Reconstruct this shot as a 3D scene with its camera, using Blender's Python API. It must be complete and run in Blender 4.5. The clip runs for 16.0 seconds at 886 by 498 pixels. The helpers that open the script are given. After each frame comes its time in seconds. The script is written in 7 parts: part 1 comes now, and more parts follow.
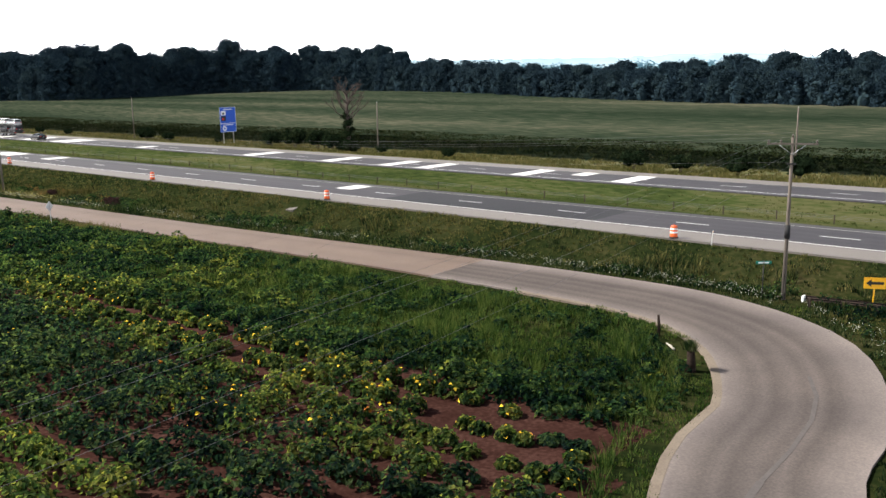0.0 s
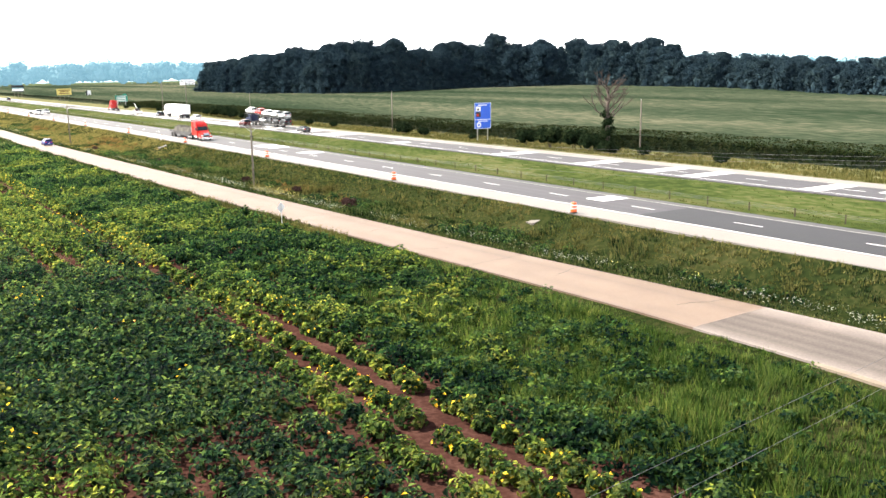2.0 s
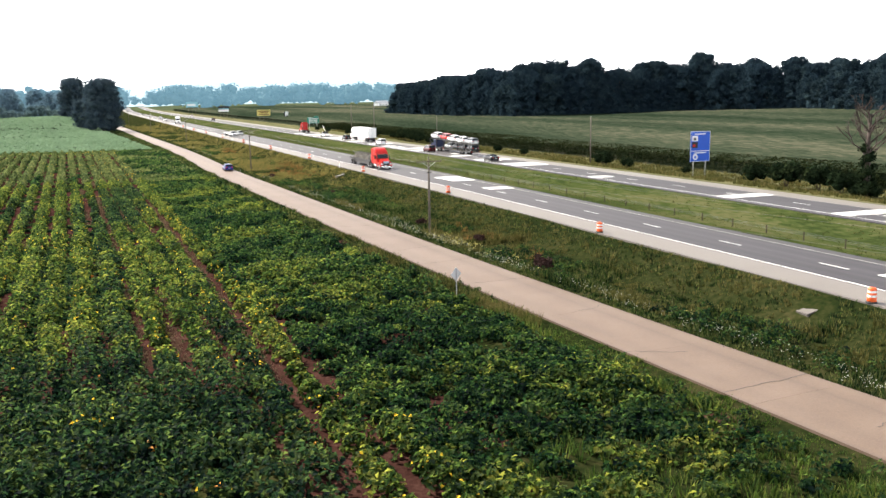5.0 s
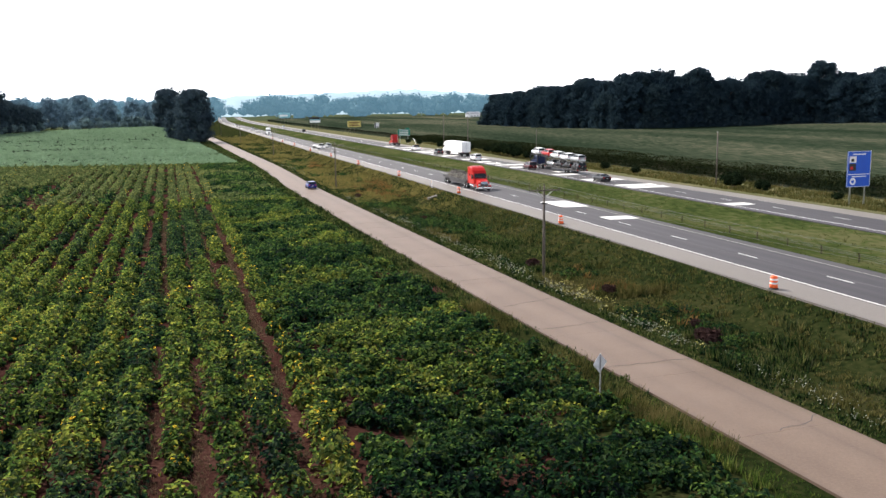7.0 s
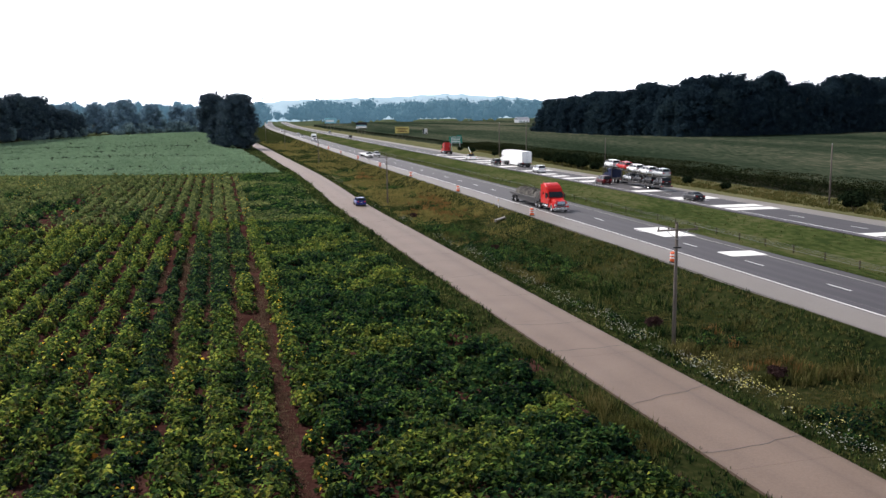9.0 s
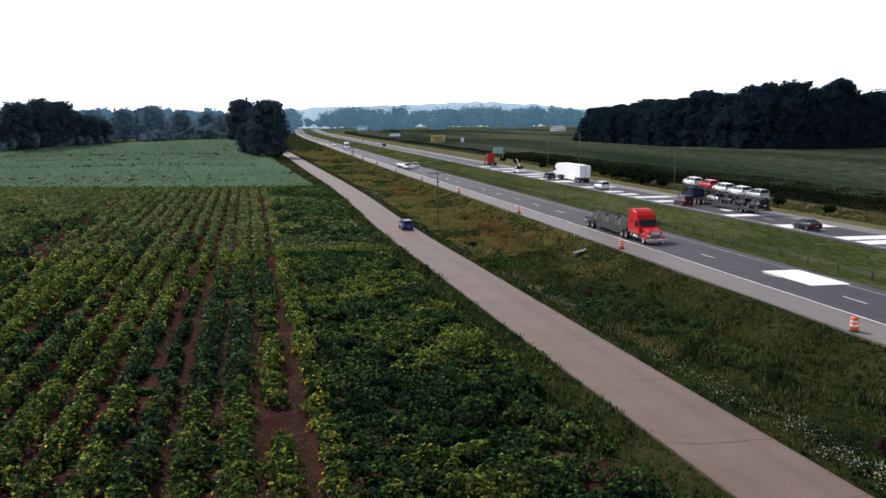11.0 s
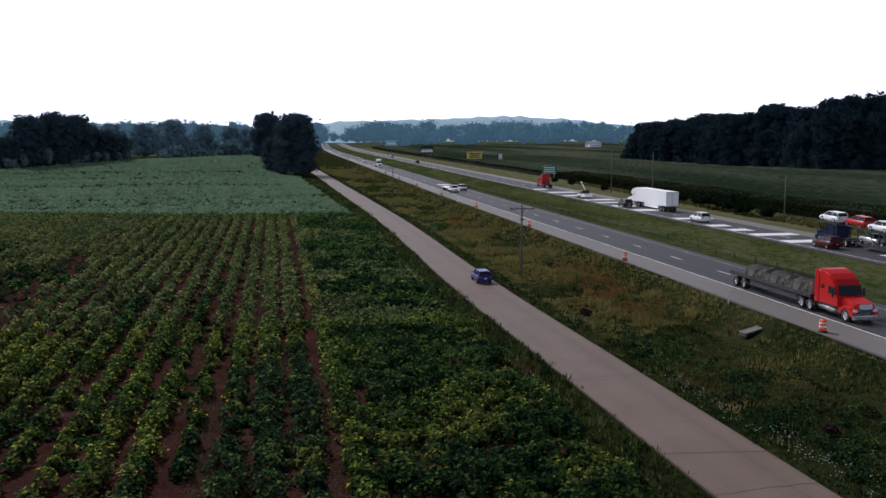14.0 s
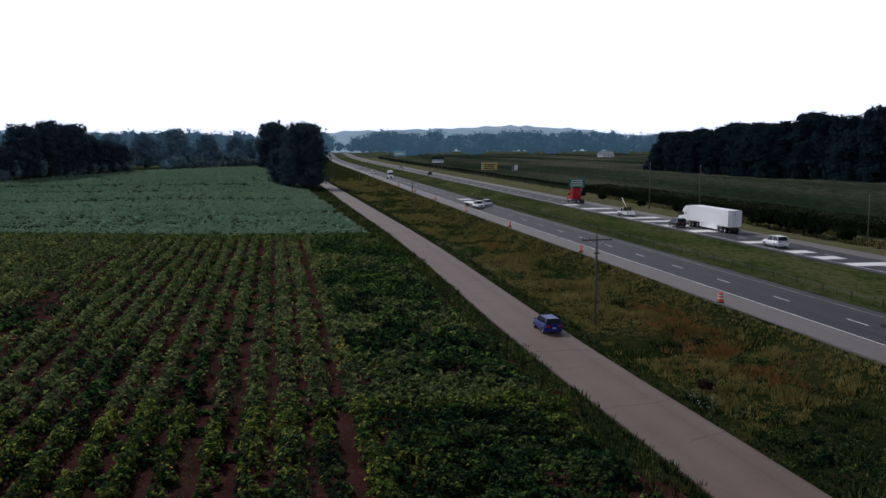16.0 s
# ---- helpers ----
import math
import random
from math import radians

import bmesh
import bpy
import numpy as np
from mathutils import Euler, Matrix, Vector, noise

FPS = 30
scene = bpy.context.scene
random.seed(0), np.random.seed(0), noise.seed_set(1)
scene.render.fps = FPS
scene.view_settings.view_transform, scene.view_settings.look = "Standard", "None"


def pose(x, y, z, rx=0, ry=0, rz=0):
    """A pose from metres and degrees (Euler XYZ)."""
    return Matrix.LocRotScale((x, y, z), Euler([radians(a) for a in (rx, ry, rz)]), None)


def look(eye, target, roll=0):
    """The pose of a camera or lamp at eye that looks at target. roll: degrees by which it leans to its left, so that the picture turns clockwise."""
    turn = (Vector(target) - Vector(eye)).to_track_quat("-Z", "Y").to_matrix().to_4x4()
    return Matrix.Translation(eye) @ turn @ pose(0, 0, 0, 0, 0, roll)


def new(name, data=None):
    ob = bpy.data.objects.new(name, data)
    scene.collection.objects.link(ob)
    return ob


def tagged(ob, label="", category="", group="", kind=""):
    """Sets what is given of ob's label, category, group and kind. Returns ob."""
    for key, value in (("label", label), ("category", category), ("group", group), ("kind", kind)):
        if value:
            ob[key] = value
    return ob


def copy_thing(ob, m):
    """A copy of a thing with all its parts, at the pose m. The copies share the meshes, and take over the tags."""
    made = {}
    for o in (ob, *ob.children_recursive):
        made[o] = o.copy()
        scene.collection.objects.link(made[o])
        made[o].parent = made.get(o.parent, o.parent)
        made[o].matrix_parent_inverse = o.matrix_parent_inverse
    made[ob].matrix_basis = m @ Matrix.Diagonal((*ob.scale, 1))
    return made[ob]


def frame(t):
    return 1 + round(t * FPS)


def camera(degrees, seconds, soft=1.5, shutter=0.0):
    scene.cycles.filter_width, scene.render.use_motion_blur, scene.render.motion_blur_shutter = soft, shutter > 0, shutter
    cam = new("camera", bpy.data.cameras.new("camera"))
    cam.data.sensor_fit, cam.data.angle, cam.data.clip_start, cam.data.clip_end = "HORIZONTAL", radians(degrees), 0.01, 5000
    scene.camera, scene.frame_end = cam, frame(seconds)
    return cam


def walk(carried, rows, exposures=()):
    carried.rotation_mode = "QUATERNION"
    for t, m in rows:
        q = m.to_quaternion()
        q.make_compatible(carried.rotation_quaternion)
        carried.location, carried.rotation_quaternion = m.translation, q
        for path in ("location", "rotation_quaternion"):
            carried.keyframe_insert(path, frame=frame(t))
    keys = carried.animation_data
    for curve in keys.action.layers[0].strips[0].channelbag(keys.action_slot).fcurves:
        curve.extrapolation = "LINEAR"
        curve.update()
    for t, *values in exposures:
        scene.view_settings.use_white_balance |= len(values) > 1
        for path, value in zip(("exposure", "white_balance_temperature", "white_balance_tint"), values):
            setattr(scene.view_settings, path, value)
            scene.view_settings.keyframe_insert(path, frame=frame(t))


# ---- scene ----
cam = camera(53.3, 16.0)
PATH = [
    (0, (0.136, 2.38, 15.191), (1.609, 3.675, 14.8), -0.9),
    (0.5, (3.039, 4.357, 15.188), (4.434, 5.732, 14.787), -0.8),
    (1, (5.471, 6.277, 15.142), (6.757, 7.754, 14.738), -1.0),
    (1.5, (7.633, 8.558, 15.148), (8.783, 10.145, 14.748), -0.9),
    (2, (9.488, 11.059, 15.217), (10.519, 12.727, 14.822), -0.9),
    (2.5, (11.166, 13.742, 15.271), (12.131, 15.45, 14.88), -0.9),
    (3, (12.78, 16.879, 15.4), (13.671, 18.628, 15.017), -1.0),
    (3.5, (14.177, 19.864, 15.443), (15.03, 21.633, 15.067), -0.9),
    (4, (15.644, 23.33, 15.517), (16.454, 25.122, 15.15), -1.0),
    (4.5, (17.027, 27.1, 15.586), (17.761, 28.927, 15.231), -1.0),
    (7, (22.136, 50.098, 15.905), (22.61, 52.015, 15.588), -0.8),
    (7.5, (22.752, 55.2, 15.971), (23.191, 57.126, 15.656), -0.9),
    (8, (23.079, 60.457, 16.105), (23.498, 62.388, 15.792), -0.7),
    (8.5, (23.405, 65.446, 16.171), (23.813, 67.38, 15.861), -0.7),
    (9, (23.489, 70.807, 16.353), (23.867, 72.747, 16.048), -0.7),
    (11.5, (22.787, 99.104, 16.784), (23.1, 101.059, 16.5), -0.3),
    (12, (22.476, 104.533, 16.919), (22.786, 106.489, 16.639), -0.3),
    (12.5, (22.151, 109.728, 16.993), (22.453, 111.686, 16.718), -0.3),
    (13, (21.762, 115.351, 17.15), (22.045, 117.312, 16.882), -0.3),
    (13.5, (21.299, 120.534, 17.216), (21.568, 122.499, 16.953), -0.2),
    (14, (20.749, 126.123, 17.387), (21.015, 128.088, 17.131), -0.2),
    (14.5, (20.182, 131.481, 17.484), (20.446, 133.448, 17.237), -0.2),
    (15, (19.712, 136.727, 17.56), (19.973, 138.695, 17.318), -0.2),
    (15.5, (19.121, 142.104, 17.701), (19.381, 144.073, 17.463), -0.1),
    (16, (18.597, 147.281, 17.756), (18.855, 149.251, 17.521), -0.2),
]
EXPOSURES = [(0.0, 0.98, 6350, 11), (0.5, 1.56, 6450, 10), (1.0, 1.82, 6550, 9), (2.0, 2.2, 6650, 9), (3.5, 2.17, 6650, 9), (4.5, 1.72, 6600, 10), (7.0, 0.94, 6250, 13), (8.0, 0.58, 6150, 14), (9.0, 0.52, 6050, 15), (12.0, -0.04, 5800, 16), (14.0, -0.46, 5650, 17), (16.0, -0.86, 5600, 17)]
walk(cam, [(t, look(eye, target, roll)) for t, eye, target, roll in PATH], EXPOSURES)

# ---- light: hazy morning sun ahead of the flight, bright sky ----
SUN_AZ, SUN_EL = -32.0, 42.0
world = bpy.data.worlds.new("world")
scene.world = world
world.use_nodes = True
wt = world.node_tree
sky = wt.nodes.new("ShaderNodeTexSky")
sky.sky_type = "NISHITA"
sky.sun_disc = False
sky.sun_elevation = radians(SUN_EL)
sky.sun_rotation = radians(SUN_AZ)
sky.dust_density = 1.6
sky.air_density = 1.0
sky.ozone_density = 1.0
haze = wt.nodes.new("ShaderNodeHueSaturation")
haze.inputs["Saturation"].default_value = 0.5
wt.links.new(sky.outputs[0], haze.inputs["Color"])
# bright haze low over the horizon
way = wt.nodes.new("ShaderNodeTexCoord")
split = wt.nodes.new("ShaderNodeSeparateXYZ")
wt.links.new(way.outputs["Generated"], split.inputs[0])
low = wt.nodes.new("ShaderNodeMapRange")
low.interpolation_type = "SMOOTHSTEP"
for i, val in ((1, 0.16), (2, 0.24), (3, 1.0), (4, 0.0)):
    low.inputs[i].default_value = val
wt.links.new(split.outputs["Z"], low.inputs[0])
mist = wt.nodes.new("ShaderNodeMix")
mist.data_type, mist.blend_type = "RGBA", "LIGHTEN"
mist.inputs[7].default_value = (23.0, 23.1, 23.4, 1)
wt.links.new(low.outputs[0], mist.inputs[0])
wt.links.new(haze.outputs[0], mist.inputs[6])
wt.links.new(mist.outputs[2], wt.nodes["Background"].inputs[0])
wt.nodes["Background"].inputs[1].default_value = 0.085
sun = new("sun", bpy.data.lights.new("sun", "SUN"))
sun.data.energy = 5.0
sun.data.angle = radians(0.8)
sun.data.color = (1.0, 0.93, 0.82)
sa, se = radians(SUN_AZ), radians(SUN_EL)
sun.matrix_world = look((0, 0, 60), (-math.sin(sa) * math.cos(se), -math.cos(sa) * math.cos(se), 60 - math.sin(se)))


# ---- materials ----
def srgb(r, g, b):
    return tuple((c / 255 / 12.92 if c / 255 <= 0.04045 else ((c / 255 + 0.055) / 1.055) ** 2.4) for c in (r, g, b)) + (1,)


def material(name, colours, scale=1.0, fine=12.0, rough=0.8, bump=0.2, metal=0.0, island=False, randoms=False, translucent=0.0, stretch=(1, 1, 1), spec=0.3, coat=0.0, tracks=(), glow=None, span=0.2, lit=None):
    """Colours blended by noise at two scales; island or randoms vary piece by piece."""
    m = bpy.data.materials.new(name)
    m.use_nodes = True
    nt = m.node_tree
    n, l = nt.nodes, nt.links
    p = n["Principled BSDF"]
    p.inputs["Roughness"].default_value, p.inputs["Metallic"].default_value = rough, metal
    p.inputs["Specular IOR Level"].default_value = spec
    p.inputs["Coat Weight"].default_value = coat
    co = n.new("ShaderNodeTexCoord")
    mp = n.new("ShaderNodeMapping")
    mp.inputs["Scale"].default_value = stretch
    l.new(co.outputs["Object"], mp.inputs["Vector"])
    big, small = n.new("ShaderNodeTexNoise"), n.new("ShaderNodeTexNoise")
    for t, s, d in ((big, scale, 3), (small, fine, 4)):
        t.inputs["Scale"].default_value, t.inputs["Detail"].default_value = s, d
        l.new(mp.outputs["Vector"], t.inputs["Vector"])
    mixer = n.new("ShaderNodeMath")
    mixer.operation = "MULTIPLY_ADD"
    l.new(small.outputs["Fac"], mixer.inputs[0])
    mixer.inputs[1].default_value = 0.5
    half = n.new("ShaderNodeMath")
    half.operation = "MULTIPLY"
    half.inputs[1].default_value = 0.5
    if island or randoms:
        src = n.new("ShaderNodeNewGeometry").outputs["Random Per Island"] if island else n.new("ShaderNodeObjectInfo").outputs["Random"]
        if island and randoms:
            both = n.new("ShaderNodeMix")
            both.inputs[0].default_value = 0.6
            l.new(src, both.inputs[2])
            l.new(n.new("ShaderNodeObjectInfo").outputs["Random"], both.inputs[3])
            src = both.outputs[0]
        avg = n.new("ShaderNodeMath")
        avg.operation = "ADD"
        for i, (out, weight) in enumerate(((src, 0.8 if island else 1.0), (big.outputs["Fac"], 1.2 if island else 1.0))):
            wgh = n.new("ShaderNodeMath")
            wgh.operation = "MULTIPLY"
            wgh.inputs[1].default_value = weight
            l.new(out, wgh.inputs[0])
            l.new(wgh.outputs[0], avg.inputs[i])
        hh = n.new("ShaderNodeMath")
        hh.operation = "MULTIPLY"
        hh.inputs[1].default_value = 0.5
        l.new(avg.outputs[0], hh.inputs[0])
        l.new(hh.outputs[0], half.inputs[0])
    else:
        l.new(big.outputs["Fac"], half.inputs[0])
    l.new(half.outputs[0], mixer.inputs[2])
    ramp = n.new("ShaderNodeValToRGB")
    cr = ramp.color_ramp
    lo, hi = 0.5 - span, 0.5 + span
    while len(cr.elements) < len(colours):
        cr.elements.new(0.5)
    for i, c in enumerate(colours):
        cr.elements[i].position = lo + (hi - lo) * i / max(1, len(colours) - 1)
        cr.elements[i].color = tuple(c[:3]) + (1,)
    l.new(mixer.outputs[0], ramp.inputs[0])
    l.new(ramp.outputs[0], p.inputs["Base Color"])
    if bump:
        b = n.new("ShaderNodeBump")
        b.inputs["Strength"].default_value = bump
        b.inputs["Distance"].default_value = 0.05
        l.new(small.outputs["Fac"], b.inputs["Height"])
        l.new(b.outputs[0], p.inputs["Normal"])
    if glow:
        p.inputs["Emission Color"].default_value = glow + (1,)
        p.inputs["Emission Strength"].default_value = 1.0
    if tracks:
        at_ = n.new("ShaderNodeAttribute")
        at_.attribute_name = "across"
        tr_ramp = n.new("ShaderNodeValToRGB")
        e = tr_ramp.color_ramp.elements
        while len(e) < len(tracks):
            e.new(0.5)
        for i, (pos_, val) in enumerate(tracks):
            e[i].position, e[i].color = pos_, (val, val, val, 1)
        l.new(at_.outputs["Fac"], tr_ramp.inputs[0])
        mulc = n.new("ShaderNodeMix")
        mulc.data_type, mulc.blend_type = "RGBA", "MULTIPLY"
        mulc.inputs[0].default_value = 1.0
        l.new(ramp.outputs[0], mulc.inputs[6])
        l.new(tr_ramp.outputs[0], mulc.inputs[7])
        l.new(mulc.outputs[2], p.inputs["Base Color"])
    if translucent:
        tr = n.new("ShaderNodeBsdfTranslucent")
        if lit:
            # light that passes a leaf comes out brighter and yellower than what it throws back
            gain = n.new("ShaderNodeVectorMath")
            gain.operation = "MULTIPLY"
            gain.inputs[1].default_value = lit
            l.new(ramp.outputs[0], gain.inputs[0])
            l.new(gain.outputs[0], tr.inputs["Color"])
        else:
            l.new(ramp.outputs[0], tr.inputs["Color"])
        mx = n.new("ShaderNodeMixShader")
        mx.inputs[0].default_value = translucent
        l.new(p.outputs[0], mx.inputs[1])
        l.new(tr.outputs[0], mx.inputs[2])
        l.new(mx.outputs[0], n["Material Output"].inputs["Surface"])
    return m


def glass(name, tint=(0.02, 0.025, 0.03)):
    m = bpy.data.materials.new(name)
    m.use_nodes = True
    p = m.node_tree.nodes["Principled BSDF"]
    p.inputs["Base Color"].default_value = tint + (1,)
    p.inputs["Roughness"].default_value = 0.1
    p.inputs["Specular IOR Level"].default_value = 0.2
    return m


SOIL = material("red_brown_soil", [(0.0169, 0.0076, 0.0062), (0.0324, 0.0149, 0.0118), (0.0648, 0.0326, 0.0262)], 0.35, 5, 0.95, 0.6, spec=0.0)
VERGE = material("verge_grass_ground", [(0.0051, 0.0087, 0.0034), (0.0109, 0.0160, 0.0051), (0.0211, 0.0239, 0.0085), (0.0387, 0.0350, 0.0152)], 0.14, 2.5, 0.95, 0.6, spec=0.0, span=0.16)
MOWN = material("mown_grass", [(0.0215, 0.0320, 0.0107), (0.0395, 0.0518, 0.0166), (0.0688, 0.0691, 0.0312)], 0.12, 1.5, 0.95, 0.5, stretch=(1, 0.4, 1), spec=0.0, span=0.1)
DRYGRASS = material("dry_verge_grass", [(0.05, 0.06, 0.024), (0.095, 0.095, 0.045), (0.16, 0.145, 0.08)], 0.2, 4, 0.95, 0.5, spec=0.0)
# ground under the soybeans, darkened to stand for shade between plants
SOY = material("soybean_ground_shade", [(0.0149, 0.0230, 0.0147), (0.0219, 0.0309, 0.0209), (0.0300, 0.0391, 0.0270)], 0.03, 0.5, 0.9, 0.6, stretch=(0.3, 1, 1), spec=0.0)
CORN = material("corn_canopy", [(0.0099, 0.0166, 0.0099), (0.0197, 0.0294, 0.0179), (0.0399, 0.0470, 0.0299), (0.0850, 0.0823, 0.0552)], 0.035, 2.0, 0.85, 0.8, stretch=(1, 0.1, 1), spec=0.0, span=0.12)
FARLAND = material("far_pasture", [(0.03, 0.045, 0.024), (0.05, 0.065, 0.036), (0.075, 0.085, 0.05)], 0.01, 0.2, 0.95, 0.2, spec=0.0)
CONCRETE = material("pale_tan_concrete", [(0.0993, 0.0673, 0.0478), (0.1231, 0.0857, 0.0620), (0.1438, 0.1028, 0.0777)], 0.25, 9, 0.6, 0.15, tracks=((0.0, 0.82), (0.07, 1.0), (0.24, 0.94), (0.36, 1.03), (0.5, 1.04), (0.6, 1.0), (0.7, 0.9), (0.74, 0.8), (0.78, 0.92), (0.92, 1.02), (1.0, 0.8)), spec=0.3)
SHOULDER = material("pale_concrete_shoulder", [(0.1091, 0.0965, 0.0857), (0.1351, 0.1206, 0.1065), (0.1558, 0.1375, 0.1228)], 0.2, 8, 0.6, 0.15, randoms=True, tracks=((0.0, 0.8), (0.15, 1.0), (0.85, 1.0), (1.0, 0.85)), spec=0.35)
ASPHALT = material("worn_grey_asphalt", [(0.0140, 0.0118, 0.0144), (0.0194, 0.0164, 0.0197), (0.0280, 0.0236, 0.0281)], 0.15, 10, 0.7, 0.15, stretch=(1, 0.08, 1), spec=0.5, tracks=((0.0, 0.75), (0.08, 1.2), (0.14, 1.15), (0.18, 0.72), (0.25, 0.8), (0.31, 1.25), (0.37, 0.78), (0.44, 0.85), (0.5, 1.3), (0.57, 0.75), (0.66, 0.7), (0.72, 1.2), (0.78, 0.72), (0.88, 0.95), (0.93, 1.2), (1.0, 0.6)))
NEWASPHALT = material("dark_new_asphalt", [(0.0092, 0.0086, 0.0104), (0.0123, 0.0114, 0.0135)], 0.5, 10, 0.7, 0.1)
CURVEROAD = material("tan_grey_chip_asphalt", [(0.1079, 0.0932, 0.0899), (0.1397, 0.1211, 0.1122), (0.1841, 0.1553, 0.1412)], 0.2, 9, 0.85, 0.15, tracks=((0.0, 1.2), (0.05, 0.95), (0.12, 0.8), (0.2, 0.6), (0.27, 0.68), (0.34, 0.54), (0.45, 0.66), (0.52, 0.56), (0.6, 0.68), (0.66, 0.54), (0.72, 0.62), (0.8, 0.85), (0.9, 1.0), (1.0, 1.2)), spec=0.0, stretch=(1, 1, 1))
PATCH = material("white_concrete_patch", [(0.62, 0.61, 0.58), (0.72, 0.71, 0.68)], 0.5, 8, 0.8, 0.1, spec=0.15)
PAINT = material("road_paint_white", [(0.62, 0.62, 0.6), (0.8, 0.8, 0.78)], 2, 20, 0.7, 0.05)
GUTTER = material("pale_gutter_concrete", [(0.1300, 0.1066, 0.0857), (0.1950, 0.1631, 0.1285)], 0.6, 10, 0.85, 0.2, spec=0.0)
LEAF_SQUASH = material("squash_leaf", [(0.0016, 0.0048, 0.0057), (0.0045, 0.0128, 0.0100), (0.0140, 0.0303, 0.0171), (0.0428, 0.0635, 0.0259)], 0.16, 1.1, 0.6, 0.1, island=True, translucent=0.5, spec=0.02, span=0.12, lit=(3.0, 2.9, 1.6))
LEAF_PALE = material("pale_squash_leaf", [(0.0051, 0.0126, 0.0069), (0.0161, 0.0324, 0.0123), (0.0429, 0.0651, 0.0204), (0.1011, 0.1096, 0.0299)], 0.16, 1.1, 0.6, 0.1, island=True, translucent=0.5, spec=0.02, span=0.12, lit=(3.0, 2.9, 1.6))
LEAF_VINE = material("vine_leaf", [(0.0013, 0.0044, 0.0048), (0.0041, 0.0132, 0.0083), (0.0132, 0.0318, 0.0142), (0.0415, 0.0662, 0.0237)], 0.14, 0.8, 0.6, 0.1, island=True, translucent=0.5, spec=0.02, span=0.12, lit=(3.0, 2.9, 1.6))
GRASS_BLADE = material("tall_grass_blade", [(0.0028, 0.0079, 0.0042), (0.0086, 0.0200, 0.0083), (0.0270, 0.0432, 0.0148), (0.0704, 0.0748, 0.0369)], 0.35, 1.8, 0.7, 0.0, island=True, translucent=0.4, spec=0.03, stretch=(1.3, 0.35, 1), span=0.1, lit=(2.0, 1.9, 1.2))
# leaf for far squash, haze put into its paler, greyer green
LEAF_HAZED = material("hazed_squash_leaf", [(0.016, 0.030, 0.014), (0.042, 0.066, 0.026), (0.085, 0.112, 0.045), (0.15, 0.165, 0.07)], 0.16, 1.1, 0.7, 0.0, island=True, translucent=0.4, spec=0.03, span=0.14, lit=(1.8, 1.7, 1.3))
CORNER_BLADE = material("fresh_tall_grass_blade", [(0.0057, 0.0147, 0.0048), (0.0171, 0.0375, 0.0096), (0.0428, 0.0703, 0.0176), (0.0927, 0.1071, 0.0360)], 0.3, 1.4, 0.7, 0.0, island=True, translucent=0.45, spec=0.03, span=0.15, lit=(1.9, 1.8, 1.2))
# dry straw grass, its colour also paled in place of haze
PALE_DRY = material("hazed_dry_grass_blade", [(0.0665, 0.0714, 0.0211), (0.1330, 0.1260, 0.0384), (0.2280, 0.1890, 0.0651), (0.3040, 0.2352, 0.0868)], 0.15, 0.9, 0.85, 0.0, island=True, translucent=0.3, spec=0.0)
STRAW = material("dry_straw", [(0.085, 0.055, 0.036), (0.16, 0.11, 0.072), (0.26, 0.19, 0.12)], 0.6, 3.0, 0.9, 0.0, island=True, translucent=0.2, spec=0.0)
DRY_BLADE = material("dry_grass_blade", [(0.0238, 0.0312, 0.0089), (0.0541, 0.0580, 0.0177), (0.1082, 0.1004, 0.0373), (0.1623, 0.1338, 0.0590)], 0.12, 0.6, 0.85, 0.0, island=True, translucent=0.2, spec=0.0, lit=(1.5, 1.4, 1.2))
CORN_LEAF = material("corn_leaf", [(0.0057, 0.0103, 0.0039), (0.0109, 0.0168, 0.0062), (0.0186, 0.0232, 0.0096), (0.0315, 0.0323, 0.0174)], 0.06, 0.4, 0.7, 0.0, island=True, translucent=0.2, spec=0.0)
# grey-green crop, colour lifted above real leaves in place of haze
SOY_LEAF = material("hazed_soybean_leaf", [(0.1556, 0.2373, 0.1418), (0.2223, 0.3277, 0.2008), (0.2998, 0.4070, 0.2618)], 0.03, 0.3, 0.8, 0.0, island=True, translucent=0.2, spec=0.0)
# dark leaf with a blue tint painted in for haze over the wood
TREE_LEAF = material("dark_hazed_tree_leaf", [(0.0127, 0.0240, 0.0363), (0.0204, 0.0367, 0.0480), (0.0365, 0.0583, 0.0607)], 0.12, 0.5, 0.7, 0.0, island=True, randoms=True, translucent=0.25, spec=0.0, span=0.2)
# haze over far woods, put into the colour and an added glow
HAZE_LEAF = material("far_leaf_haze_glow", [(0.04, 0.07, 0.075), (0.06, 0.095, 0.10), (0.08, 0.12, 0.125)], 0.03, 0.2, 0.9, 0.0, island=True, spec=0.0, glow=(0.05, 0.10, 0.13))
# haze painted into the leaf, paler and bluer than real foliage
TREE_LEAF_FAR = material("hazed_distant_leaf", [(0.1027, 0.1710, 0.2195), (0.1543, 0.2418, 0.2975), (0.2285, 0.3244, 0.3540)], 0.06, 0.3, 0.8, 0.0, island=True, spec=0.0, translucent=0.2)
# pale blue-green stands in for haze over the hedgerow
HEDGE_LEAF = material("hazed_hedge_leaf", [(0.0802, 0.1262, 0.1390), (0.1177, 0.1765, 0.1872), (0.1658, 0.2246, 0.2139)], 0.06, 0.3, 0.8, 0.0, island=True, spec=0.0, translucent=0.2)
BARK = material("tree_bark", [(0.045, 0.035, 0.028), (0.09, 0.075, 0.06)], 1.5, 12, 0.95, 0.5, spec=0.0)
